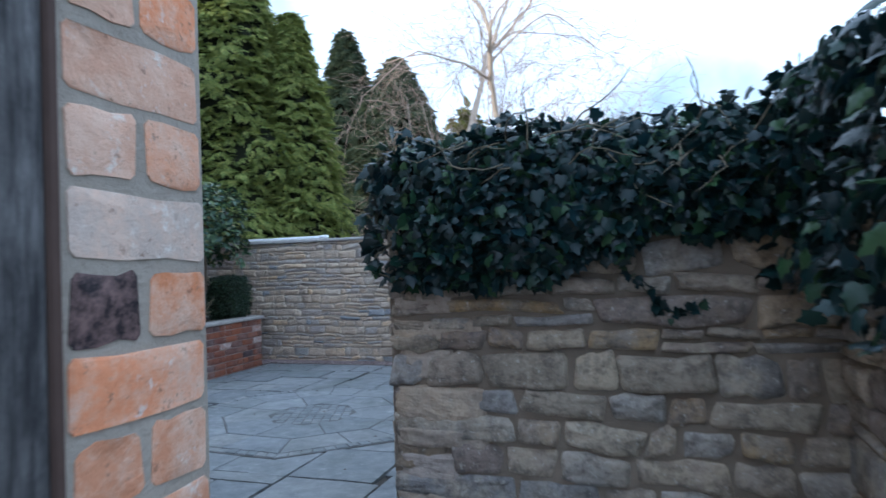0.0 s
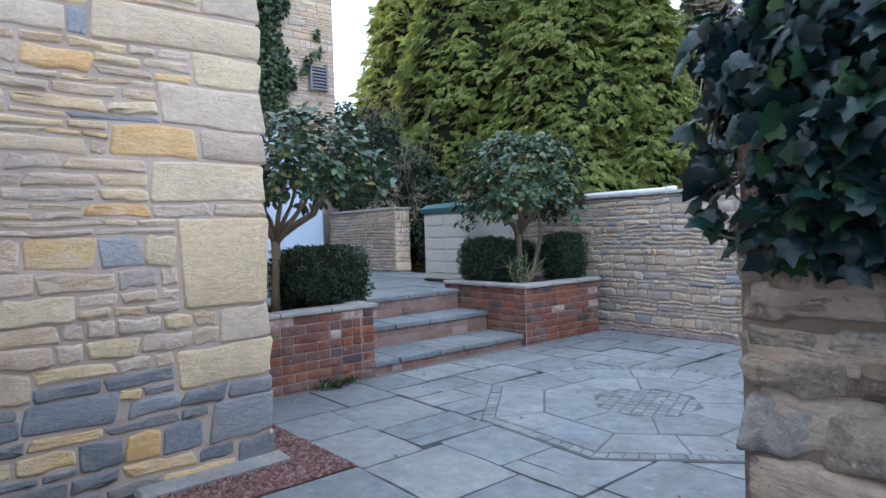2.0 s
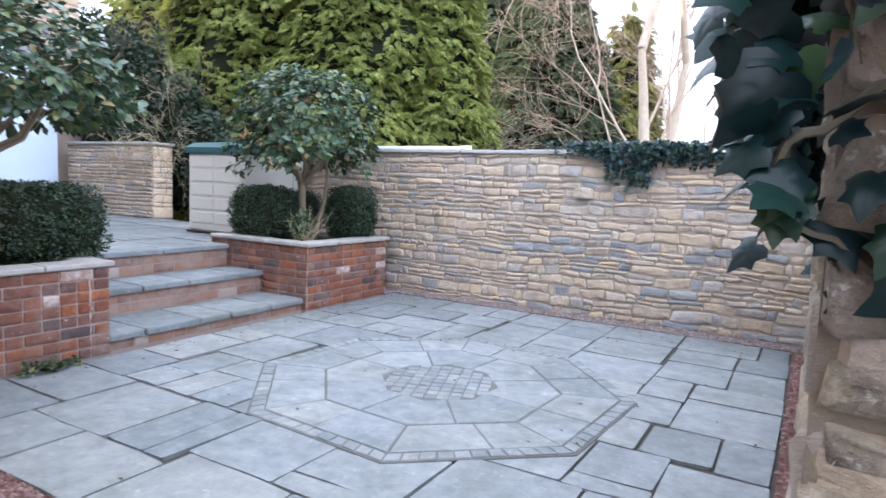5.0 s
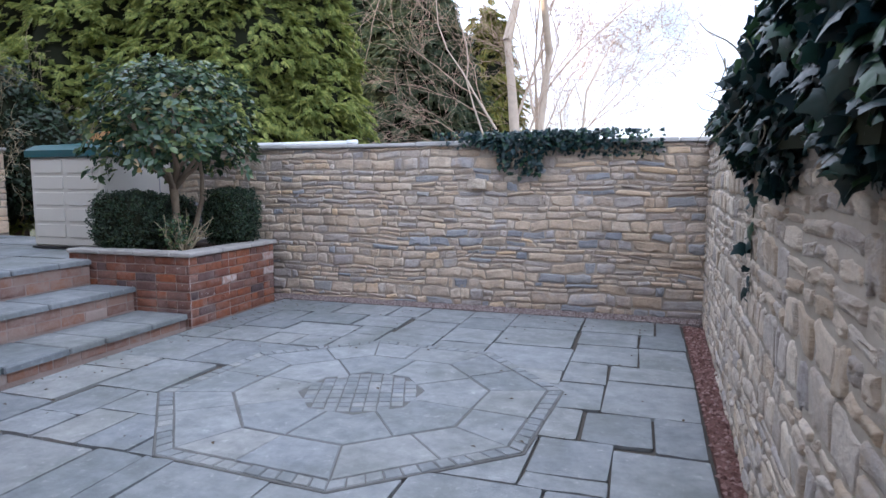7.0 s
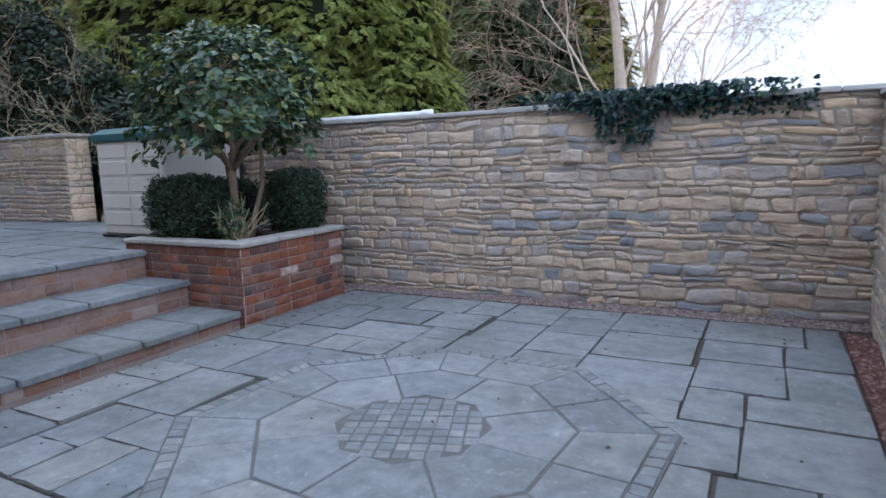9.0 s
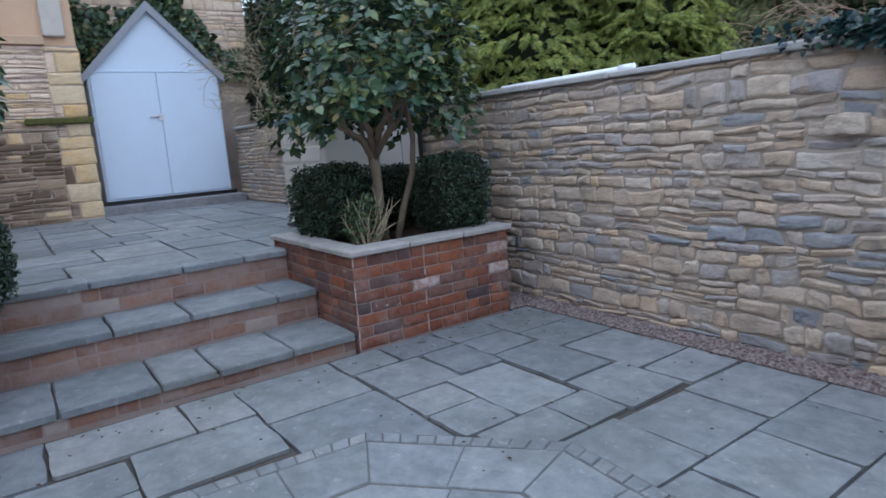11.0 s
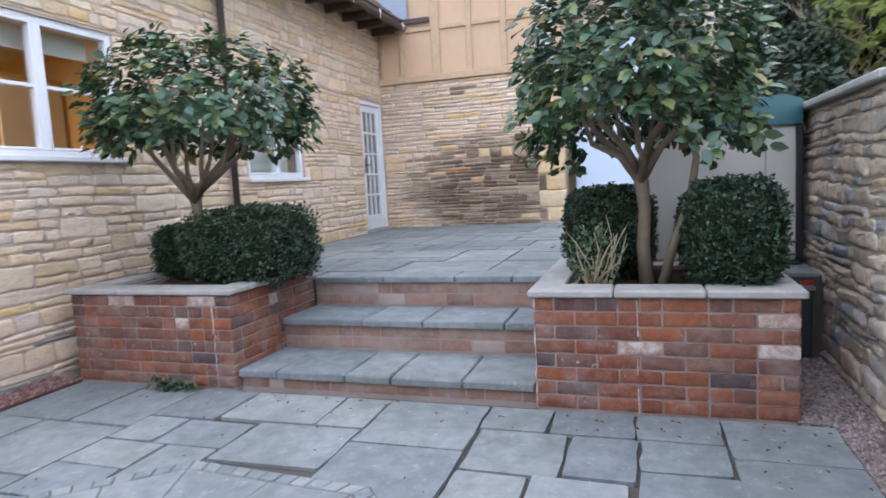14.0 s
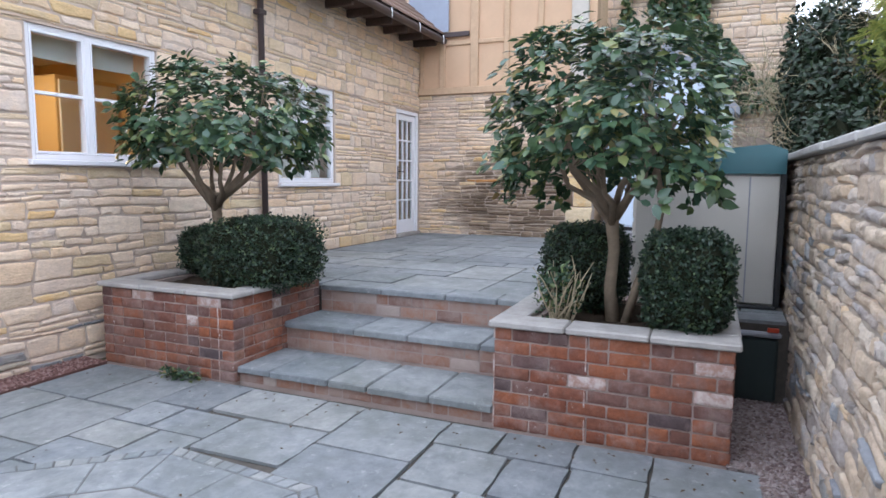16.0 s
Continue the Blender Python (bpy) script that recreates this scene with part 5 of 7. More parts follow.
# ---------------------------------------------------------------- steps and planters
rng = random.Random(71)
FX = -5.06
SY0, SY1 = 4.17, 6.17
steps = thing("steps", "three broad steps with stone treads and brick risers", "steps", (-5.6, 5.17, 0), kind="structure")
levels = [(-5.08, 0.125, -5.65), (-5.65, 0.343, -6.155), (-6.155, 0.575, -6.6)]
z_prev = -0.03
for n, (xn, z, xb) in enumerate(levels):
    rx = xn - 0.025
    part("step_core", Mesh().box(xb - 0.3, rx - 0.012, SY0 + 0.001, SY1 - 0.001, -0.1 if n == 0 else z_prev - 0.06, z - 0.046, 0.002), M_MORTAR_B, steps)
    hgt = z - 0.046 - max(z_prev, 0.0)
    rows = max(1, round(hgt / 0.08))
    fc = Face((rx - 0.012, SY0, max(z_prev, 0.0)), (0, 1, 0), (0, 0, 1))
    bricks(fc, 0.0, 2.0, 0.0, rows, steps, M_RISER, rng, hgt / rows, 0.225, 0.008, (0.001, 0.004), start=n)
    cuts = {0: (0, 0.30, 0.79, 1.10, 1.56, 2.0), 1: (0, 0.66, 1.12, 1.70, 2.0), 2: (0, 0.62, 1.22, 1.66, 2.0)}[n]
    for p, q in zip(cuts, cuts[1:]):
        vs, fs = slab_piece(xn - xb - 0.002 + (0.0 if n < 2 else -0.15), q - p - 0.010, 0.045, rng, 0.005, 0.008, 0.0, 0.002, 0.05)
        fc = Face((xb + (0.15 if n == 2 else 0.002), SY0 + p + 0.005, z - 0.045), (1, 0, 0), (0, 1, 0))
        me = Mesh().add(fc.put(vs, 0, 0), fs).data("tread_slab", M_PAVE)
        part("tread_slab", me, None, steps, "worn grey stone tread")
    z_prev = z


def special_planter(u, r_, q):
    k = q.random()
    return M_LIME if k < 0.04 else None


def planter(name, y0, y1, xb, side, label):
    t = thing(name, label, "planter", ((FX + xb) / 2, (y0 + y1) / 2, 0))
    top = 0.63
    w = 0.2
    part("wall_core", Mesh().box(FX - w, FX - 0.009, y0 + 0.012, y1 - 0.012, -0.05, top, 0.003), M_MORTAR_B, t)
    part("wall_core", Mesh().box(xb, xb + w, y0 + 0.012, y1 - 0.012, -0.05, top, 0.003), M_MORTAR_B, t)
    part("wall_core", Mesh().box(xb + w, FX - w, y0 + 0.012, y0 + w, -0.05, top, 0.003), M_MORTAR_B, t)
    part("wall_core", Mesh().box(xb + w, FX - w, y1 - w, y1 - 0.012, -0.05, top, 0.003), M_MORTAR_B, t)
    L = y1 - y0
    bricks(Face((FX - 0.009, y0 + 0.004, 0), (0, 1, 0), (0, 0, 1)), 0.0, L - 0.008, 0.0, 8, t, M_BRICK, rng, 0.0788, 0.225, 0.009, (0.005, 0.009), start=0, special=special_planter)
    if side in ("low", "both"):
        bricks(Face((xb, y0 + 0.012, 0), (1, 0, 0), (0, 0, 1)), 0.0, FX - xb - 0.004, 0.0, 8, t, M_BRICK, rng, 0.0788, 0.225, 0.009, (0.005, 0.009), start=1, special=special_planter)
    if side in ("high", "both"):
        bricks(Face((FX - 0.004, y1 - 0.012, 0), (-1, 0, 0), (0, 0, 1)), 0.0, FX - xb - 0.004, 0.0, 8, t, M_BRICK, rng, 0.0788, 0.225, 0.009, (0.005, 0.009), start=1, special=special_planter)
    # coping slabs round the rim
    def cope(ax0, ax1, ay0, ay1, along):
        n = max(1, round((ax1 - ax0 if along == "x" else ay1 - ay0) / 0.46))
        for i in range(n):
            a_, b_ = i / n, (i + 1) / n
            bx = (ax0 + (ax1 - ax0) * a_ + 0.003, ax0 + (ax1 - ax0) * b_ - 0.003, ay0, ay1) if along == "x" else (ax0, ax1, ay0 + (ay1 - ay0) * a_ + 0.003, ay0 + (ay1 - ay0) * b_ - 0.003)
            j = rng.uniform(-0.004, 0.004)
            part("coping_slab", Mesh().box(bx[0] + (0 if along == "x" else j), bx[1] + j, bx[2], bx[3], top + 0.001, top + 0.042 + j * 0.6, 0.009), M_COPING, t)
    cope(FX - 0.19, FX + 0.03, y0 - 0.025, y1 + 0.025, "y")
    cope(xb, FX - 0.192, y0 - 0.025, y0 + 0.16, "x")
    cope(xb, FX - 0.192, y1 - 0.16, y1 + 0.025, "x")
    soil = Mesh()
    nx, ny = 16, 16
    vs = [(xb + w - 0.02 + (FX - xb - 2 * w + 0.04) * i / nx, y0 + w - 0.06 + (L - 2 * w + 0.12) * k / ny, 0.60 + 0.025 * noise.noise((i * 0.6, k * 0.6, y0))) for k in range(ny + 1) for i in range(nx + 1)]
    soil.add(vs, [(k * (nx + 1) + i, k * (nx + 1) + i + 1, (k + 1) * (nx + 1) + i + 1, (k + 1) * (nx + 1) + i) for k in range(ny) for i in range(nx)])
    part("soil", soil, M_SOIL, t, "dark damp soil", True)
    return t


pl_r = planter("brick_planter", 6.17, 7.50, -6.45, "both", "red brick planter with stone coping beside the boundary wall")
pl_l = planter("brick_planter", 2.82, 4.18, -6.16, "both", "red brick planter with stone coping against the house")
def lime_seam(t, yy, seed):
    """A pale run of lime, broken and uneven, down the brick face."""
    q = random.Random(seed)
    z = 0.0
    while z < 0.60:
        h = q.uniform(0.02, 0.07)
        o, w = q.uniform(-0.003, 0.003), q.uniform(0.004, 0.011)
        if q.random() < 0.86:
            part("lime_streak", Mesh().box(FX - 0.003, FX + q.uniform(0.0, 0.0025), yy + o, yy + o + w, z, min(0.625, z + h + 0.004), 0.001), M_LIME, t, "pale lime streak on the brickwork")
        z += h


lime_seam(pl_r, 6.72, 1)
lime_seam(pl_l, 4.03, 2)
lime_seam(pl_r, 6.174, 3)

# ---------------------------------------------------------------- shed, storage box, fence
shed = thing("shed", "pale blue painted garden shed with double doors, closed", "shed", (-12.3, 6.6, 0.76))
SX, sy0, sy1, sz0, sz1, ay, az = -12.05, 5.70, 7.56, 0.76, 2.62, 6.62, 3.62
ms = Mesh()
pr = [(sy0, sz0), (sy1, sz0), (sy1, sz1), (ay, az), (sy0, sz1)]
ms.add([(x, y, z) for x in (SX - 0.6, SX) for y, z in pr], [tuple(range(5)), tuple(range(9, 4, -1))] + [(i, (i + 1) % 5, (i + 1) % 5 + 5, i + 5) for i in range(5)])
part("body", ms, M_SHED, shed)
mid = (sy0 + sy1) / 2
for a, b in ((sy0 + 0.03, mid - 0.004), (mid + 0.004, sy1 - 0.03)):
    dd = part("door", Mesh().box(SX + 0.002, SX + 0.03, a, b, sz0 + 0.03, sz1 + 0.02, 0.004), M_SHED, shed)
part("top_rail", Mesh().box(SX + 0.002, SX + 0.024, sy0 + 0.03, sy1 - 0.03, sz1 + 0.028, sz1 + 0.06, 0.003), M_SHED, shed)
part("door_handle", Mesh().tube([(SX + 0.03, mid - 0.02, 1.98), (SX + 0.07, mid - 0.02, 1.98), (SX + 0.07, mid - 0.16, 1.985)], [0.012] * 3, 6).box(SX + 0.03, SX + 0.04, mid - 0.05, mid + 0.03, 1.92, 2.02), M_METAL, dd, "small galvanised latch")
for s, ye, in ((-1, sy0), (1, sy1)):
    q = Mesh()
    o = s * 0.08
    q.add([(x, y, z) for x in (SX - 0.62, SX + 0.09) for y, z in ((ye + o, sz1 - 0.14), (ye + o, sz1 - 0.02), (ay, az + 0.06), (ay, az - 0.09))], [(0, 1, 2, 3), (7, 6, 5, 4), (0, 4, 5, 1), (1, 5, 6, 2), (2, 6, 7, 3), (3, 7, 4, 0)])
    part("barge_board", q, M_BARGE, shed, "grey sloping barge board")
stepm = Mesh()
stepm.box(-12.6, -11.72, 5.58, 7.7, 0.5, 0.70, 0.015)
sh_step = solo("shed_step", stepm, M_PLINTH, "stone step in front of the shed", "step")
part("base", Mesh().box(-12.66, -12.06, 5.60, 7.66, 0.701, 0.76, 0.01), M_BLACK, shed, "dark timber bearer")

tank = thing("storage_box", "beige resin garden storage box with a dark green lid", "storage box", (-7.1, 7.2, 0.575))
tx0, tx1, ty0, ty1, tz0, tz1 = -7.62, -6.62, 6.78, 7.79, 0.60, 1.56
tank_body = part("body", Mesh().box(tx0, tx1, ty0, ty1, tz0, tz1, 0.02), M_TANK, tank)
for i in range(5):
    zz = tz0 + 0.10 + i * 0.172
    for a, b in ((tx0 + 0.06, tx0 + 0.47), (tx0 + 0.53, tx1 - 0.06)):
        part("raised_panel", Mesh().box(a, b, ty0 - 0.012, ty0 + 0.001, zz, zz + 0.14, 0.006), M_TANK, tank_body)
part("base", Mesh().box(tx0 - 0.02, tx1 + 0.02, ty0 - 0.02, ty1 + 0.01, 0.576, 0.60, 0.006), M_BLACK, tank)
part("seam", Mesh().box(tx1 - 0.002, tx1 + 0.004, 7.58, 7.59, tz0 + 0.02, tz1 - 0.02, 0.001), M_BARGE, tank_body)
lid = Mesh()
lid.add([(x, y, z) for x in (tx0 - 0.03, tx1 + 0.03) for y, z in ((ty0 - 0.03, tz1), (ty1 + 0.02, tz1), (ty1 + 0.02, 1.73), (ty1 - 0.10, 1.77), (ty0 + 0.1, 1.69), (ty0 - 0.03, 1.63))],
        [tuple(range(6)), tuple(range(11, 5, -1))] + [(i, (i + 1) % 6, (i + 1) % 6 + 6, i + 6) for i in range(6)])
part("lid", lid, M_LID, tank, "dark blue-green sloping lid")
part("corner_post", Mesh().box(tx1 - 0.03, tx1 + 0.012, ty1 - 0.012, ty1 + 0.03, tz0, tz1, 0.006), M_BLACK, tank)
boxd = thing("plastic_crate", "dark green plastic crate behind the planter", "crate", (-6.75, 7.65, 0.0))
part("body", Mesh().box(-6.6, -6.2, 7.53, 7.80, 0.013, 0.46, 0.02), M_CARBOX, boxd)
part("lid", Mesh().box(-6.62, -6.18, 7.52, 7.81, 0.462, 0.50, 0.012), M_BARGE, boxd)

fence = thing("fence", "orange-brown close-boarded timber fence", "fence", (-9.2, 8.95, 0.0))
for i in range(12):
    x = -10.0 + i * 0.15
    part("board", Mesh().box(x, x + 0.14, 8.93 + (i % 2) * 0.012, 8.95 + (i % 2) * 0.012, -0.045, 2.02, 0.004), M_FENCE, fence)
part("rail", Mesh().box(-10.0, -8.2, 8.965, 9.0, 1.6, 1.68), M_FENCE, fence)
pole = thing("white_pipe", "white plastic pipe lying on the wall coping", "pipe", (-5.0, 7.98, 1.73))
part("pipe", Mesh().tube([(-5.75, 8.13, 1.733), (-5.1, 8.12, 1.732), (-4.42, 8.11, 1.733)], [0.020] * 3, 10), M_WHITEPIPE, pole, smooth=True)
part("end_cap", Mesh().tube([(-4.46, 8.111, 1.736), (-4.34, 8.109, 1.736)], [0.026, 0.026], 10), M_WHITEPIPE, pole, "white pipe socket", True)

part("reflector", Mesh().box(-6.19, -6.165, 7.72, 7.79, 0.505, 0.535, 0.004), M_REFLECT, boxd, "small red reflector")
part("corner_block", rough_block(-2.97, -2.78, 7.80, 7.90, 1.22, 1.32, 5, 0.012, 5), None, north, "dark weathered block standing proud")
t = thing("leaf_litter", "scattered dead leaves and grit on the paving", "leaf litter", (-4, 6.5, 0.0), kind="stuff")
rr = random.Random(77)
ms = Mesh()
for _ in range(150):
    k = rr.random()
    x, y = (rr.uniform(-5.0, -1.0), rr.uniform(7.2, 7.6)) if k < 0.3 else (rr.uniform(-4.98, -4.7), rr.uniform(2.9, 7.4)) if k < 0.6 else (rr.uniform(-4.9, -1.0), rr.uniform(3.0, 7.5))
    a_, q_ = rr.uniform(0, 6.28), rr.uniform(0.008, 0.02)
    ms.add([(x + q_ * math.cos(a_ + d_) * f_, y + q_ * math.sin(a_ + d_) * f_, 0.016 + z_) for d_, f_, z_ in ((0, 1, 0), (1.57, 0.5, 0.006), (3.14, 1, 0.002), (4.71, 0.5, 0.005))], [(0, 1, 2), (0, 2, 3)])
part("dead_leaves", ms, M_LITTER, t, "", False, False, "stuff")

# ivy-clad building beyond the shed
rng = random.Random(81)
face = Face((-12.72, 5.3, 0), (0, 1, 0), (0, 0, 1))
back = wall_body("wall_back_building", face, 3.05, 8.0, 0.4, M_MORTAR_H, (), "tall stone building behind the shed, partly under ivy", 0.3)
items = rubble(0.0, 3.05, 2.2, 7.9, rng, (0.12, 0.2), (0.2, 0.45), (), 0.014, (0.008, 0.024), (0.4, 0.5, 0.1))
put_pieces(items, face, back, "stone", M_HOUSE, 300, rng, near=lambda it: it[1], jit=0.008)
lv = thing("louvre_vent", "grey slatted louvre vent on the building corner", "vent", (-12.6, 7.9, 4.6))
for y in (7.68, 8.06):
    part("vent_frame", Mesh().box(-12.69, -12.55, y, y + 0.04, 4.45, 5.05), M_BARGE, lv)
for i in range(8):
    part("slat", Mesh().box(-12.66, -12.56, 7.72, 8.06, 4.47 + i * 0.07, 4.50 + i * 0.07, 0.004), M_BARGE, lv)


# ---------------------------------------------------------------- plants
IVY_EDGE = [(0.0, 0.0), (-0.13, -0.10), (-0.30, -0.09), (-0.47, 0.06), (-0.40, 0.20), (-0.36, 0.33), (-0.45, 0.52), (-0.30, 0.58), (-0.19, 0.66), (-0.09, 0.86), (0.0, 1.0)]
IVY_EDGE += [(-x_, y_) for x_, y_ in IVY_EDGE[-2:0:-1]]
blade = lambda x_, y_: -0.45 * x_ * x_ - 0.22 * (y_ - 0.35) ** 2 + 0.05 * abs(x_)
IVY_V = [(x_, y_, blade(x_, y_)) for x_, y_ in IVY_EDGE] + [(x_ * 0.5, 0.25 + (y_ - 0.25) * 0.5, blade(x_ * 0.5, 0.25 + (y_ - 0.25) * 0.5) + 0.02) for x_, y_ in IVY_EDGE] + [(0, 0.25, -0.02)]
k_ = len(IVY_EDGE)
IVY_F = [(i, (i + 1) % k_, k_ + (i + 1) % k_, k_ + i) for i in range(k_)] + [(k_ + i, k_ + (i + 1) % k_, 2 * k_) for i in range(k_)]
OVAL_V = [(0, 0, 0), (-0.23, 0.22, 0.05), (0.23, 0.22, 0.05), (0, 0.3, -0.01), (-0.27, 0.58, 0.05), (0.27, 0.58, 0.05), (0, 0.65, -0.03), (0, 1.0, -0.10)]
OVAL_F = [(0, 3, 1), (0, 2, 3), (1, 3, 6, 4), (2, 5, 6, 3), (4, 6, 7), (5, 7, 6)]
TINY_V = [(0, 0, 0), (-0.3, 0.5, 0.06), (0, 1.0, -0.05), (0.3, 0.5, 0.06)]
TINY_F = [(0, 1, 2), (0, 2, 3)]
FROND_V, FROND_F = [], []
for side_ in (-1, 1):
    for q in range(5):
        y = 0.05 + q * 0.18
        ln = 0.52 * (1 - 0.12 * q)
        z = -0.10 * y * y * 2
        n0 = len(FROND_V)
        tip = (side_ * ln * 0.72, y + ln * 0.70, z - 0.10 - 0.05 * (q % 2))
        FROND_V += [(0, y, z), (side_ * ln * 0.22, y + ln * 0.42, z + 0.02), tip, (side_ * ln * 0.52, y + ln * 0.20, z - 0.03)]
        FROND_F += [(n0, n0 + 1, n0 + 2), (n0, n0 + 2, n0 + 3)]
n0 = len(FROND_V)
FROND_V += [(-0.05, 0.0, 0), (0.05, 0.0, 0), (0.07, 0.75, -0.12), (0, 1.15, -0.32), (-0.07, 0.75, -0.12)]
FROND_F += [(n0, n0 + 1, n0 + 2, n0 + 4), (n0 + 4, n0 + 2, n0 + 3)]


def unit(a):
    return a / np.maximum(np.linalg.norm(a, axis=1, keepdims=True), 1e-9)


def leaf_mesh(name, tv, tf, P, N, T, S, mat, smooth=False):
    """Many leaves in one mesh: places P, normals N, tips towards T, sizes S."""
    tv = np.array(tv, float)
    N = unit(N)
    T = unit(T - (T * N).sum(1, keepdims=True) * N)
    B = np.cross(T, N)
    V = P[:, None, :] + S[:, None, None] * (tv[None, :, 0, None] * B[:, None, :] + tv[None, :, 1, None] * T[:, None, :] + tv[None, :, 2, None] * N[:, None, :])
    k = len(tv)
    faces = [tuple(i + n * k for i in f) for n in range(len(P)) for f in tf]
    me = bpy.data.meshes.new(name)
    me.from_pydata(V.reshape(-1, 3).tolist(), [], faces)
    me.materials.append(mat)
    if smooth:
        me.shade_smooth()
    return me


def rnd_dirs(g, n):
    return unit(g.normal(size=(n, 3)))


def blob_core(name, c, r, power, mat, parent, bumps=0.06, squash=None, n=20):
    """An inner mass with the plant's inner shade as its near-black colour: a lumpy rounded box or ball."""
    vs, fs = [], []
    for i in range(n + 1):
        th = math.pi * i / n
        for k in range(2 * n):
            ph = math.pi * k / n
            d = [math.sin(th) * math.cos(ph), math.sin(th) * math.sin(ph), math.cos(th)]
            q = sum(abs(x) ** power for x in d) ** (-1 / power)
            q *= 1 + bumps * noise.noise((d[0] * 3 + c[0], d[1] * 3 + c[1], d[2] * 3))
            vs.append(tuple(c[a] + r[a] * d[a] * q for a in range(3)))
    for i in range(n):
        for k in range(2 * n):
            k2 = (k + 1) % (2 * n)
            fs.append((i * 2 * n + k, (i + 1) * 2 * n + k, (i + 1) * 2 * n + k2, i * 2 * n + k2))
    return part(name, Mesh().add(vs, fs), mat, parent, "near-black core painting the shade inside the plant", True, False)


def hedge(label, c, r, n, seed, group="clipped box bushes"):
    """A clipped bush: rounded box covered in small leaves."""
    t = thing("box_bush", label, "bush", (c[0], c[1], c[2] - r[2]), group)
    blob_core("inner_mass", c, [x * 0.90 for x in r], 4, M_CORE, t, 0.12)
    g = np.random.default_rng(seed)
    d = rnd_dirs(g, n)
    p = 4.2
    q = (np.abs(d) ** p).sum(1, keepdims=True) ** (-1 / p)
    lump = np.array([noise.noise((x * 4 + c[0], y * 4 + c[1], z * 4)) for x, y, z in (d * q)])[:, None]
    P = np.array(c) + d * q * np.array(r) * (0.96 + 0.15 * lump + g.uniform(-0.09, 0.06, (n, 1)))
    nrm = unit(np.sign(d) * np.abs(d * q) ** 5)
    N = nrm + 0.9 * g.normal(size=(n, 3))
    T = nrm * 0.8 + g.normal(size=(n, 3)) * 0.7 + np.array((0, 0, 0.3))
    me = leaf_mesh("leaves", TINY_V, TINY_F, P, N, T, g.uniform(0.018, 0.034, n), M_BOX)
    part("leaves", me, None, t, "dense tiny dark green leaves", kind="stuff")


hedge("clipped dark green box bush in the planter by the house", (-5.68, 3.97, 0.90), (0.40, 0.42, 0.28), 12000, 1)
hedge("small clipped box bush behind the camellia trunk", (-5.96, 3.08, 0.84), (0.19, 0.22, 0.21), 5000, 2)
hedge("square clipped box bush at the planter corner", (-5.38, 7.23, 0.93), (0.24, 0.24, 0.285), 9000, 3)
hedge("clipped box bush at the back of the planter", (-6.03, 6.54, 0.91), (0.33, 0.28, 0.28), 9500, 4)
hedge("clipped box bush beside the storage box", (-6.16, 7.22, 0.88), (0.22, 0.24, 0.25), 6500, 5)


def wander(p, d, length, n, rng, bend=0.25, rise=0.0):
    pts, p, d = [Vector(p)], Vector(p), Vector(d).normalized()
    for _ in range(n):
        d = (d + Vector((rng.gauss(0, bend), rng.gauss(0, bend), rng.gauss(0, bend) + rise))).normalized()
        p = p + d * (length / n)
        pts.append(p)
    return pts


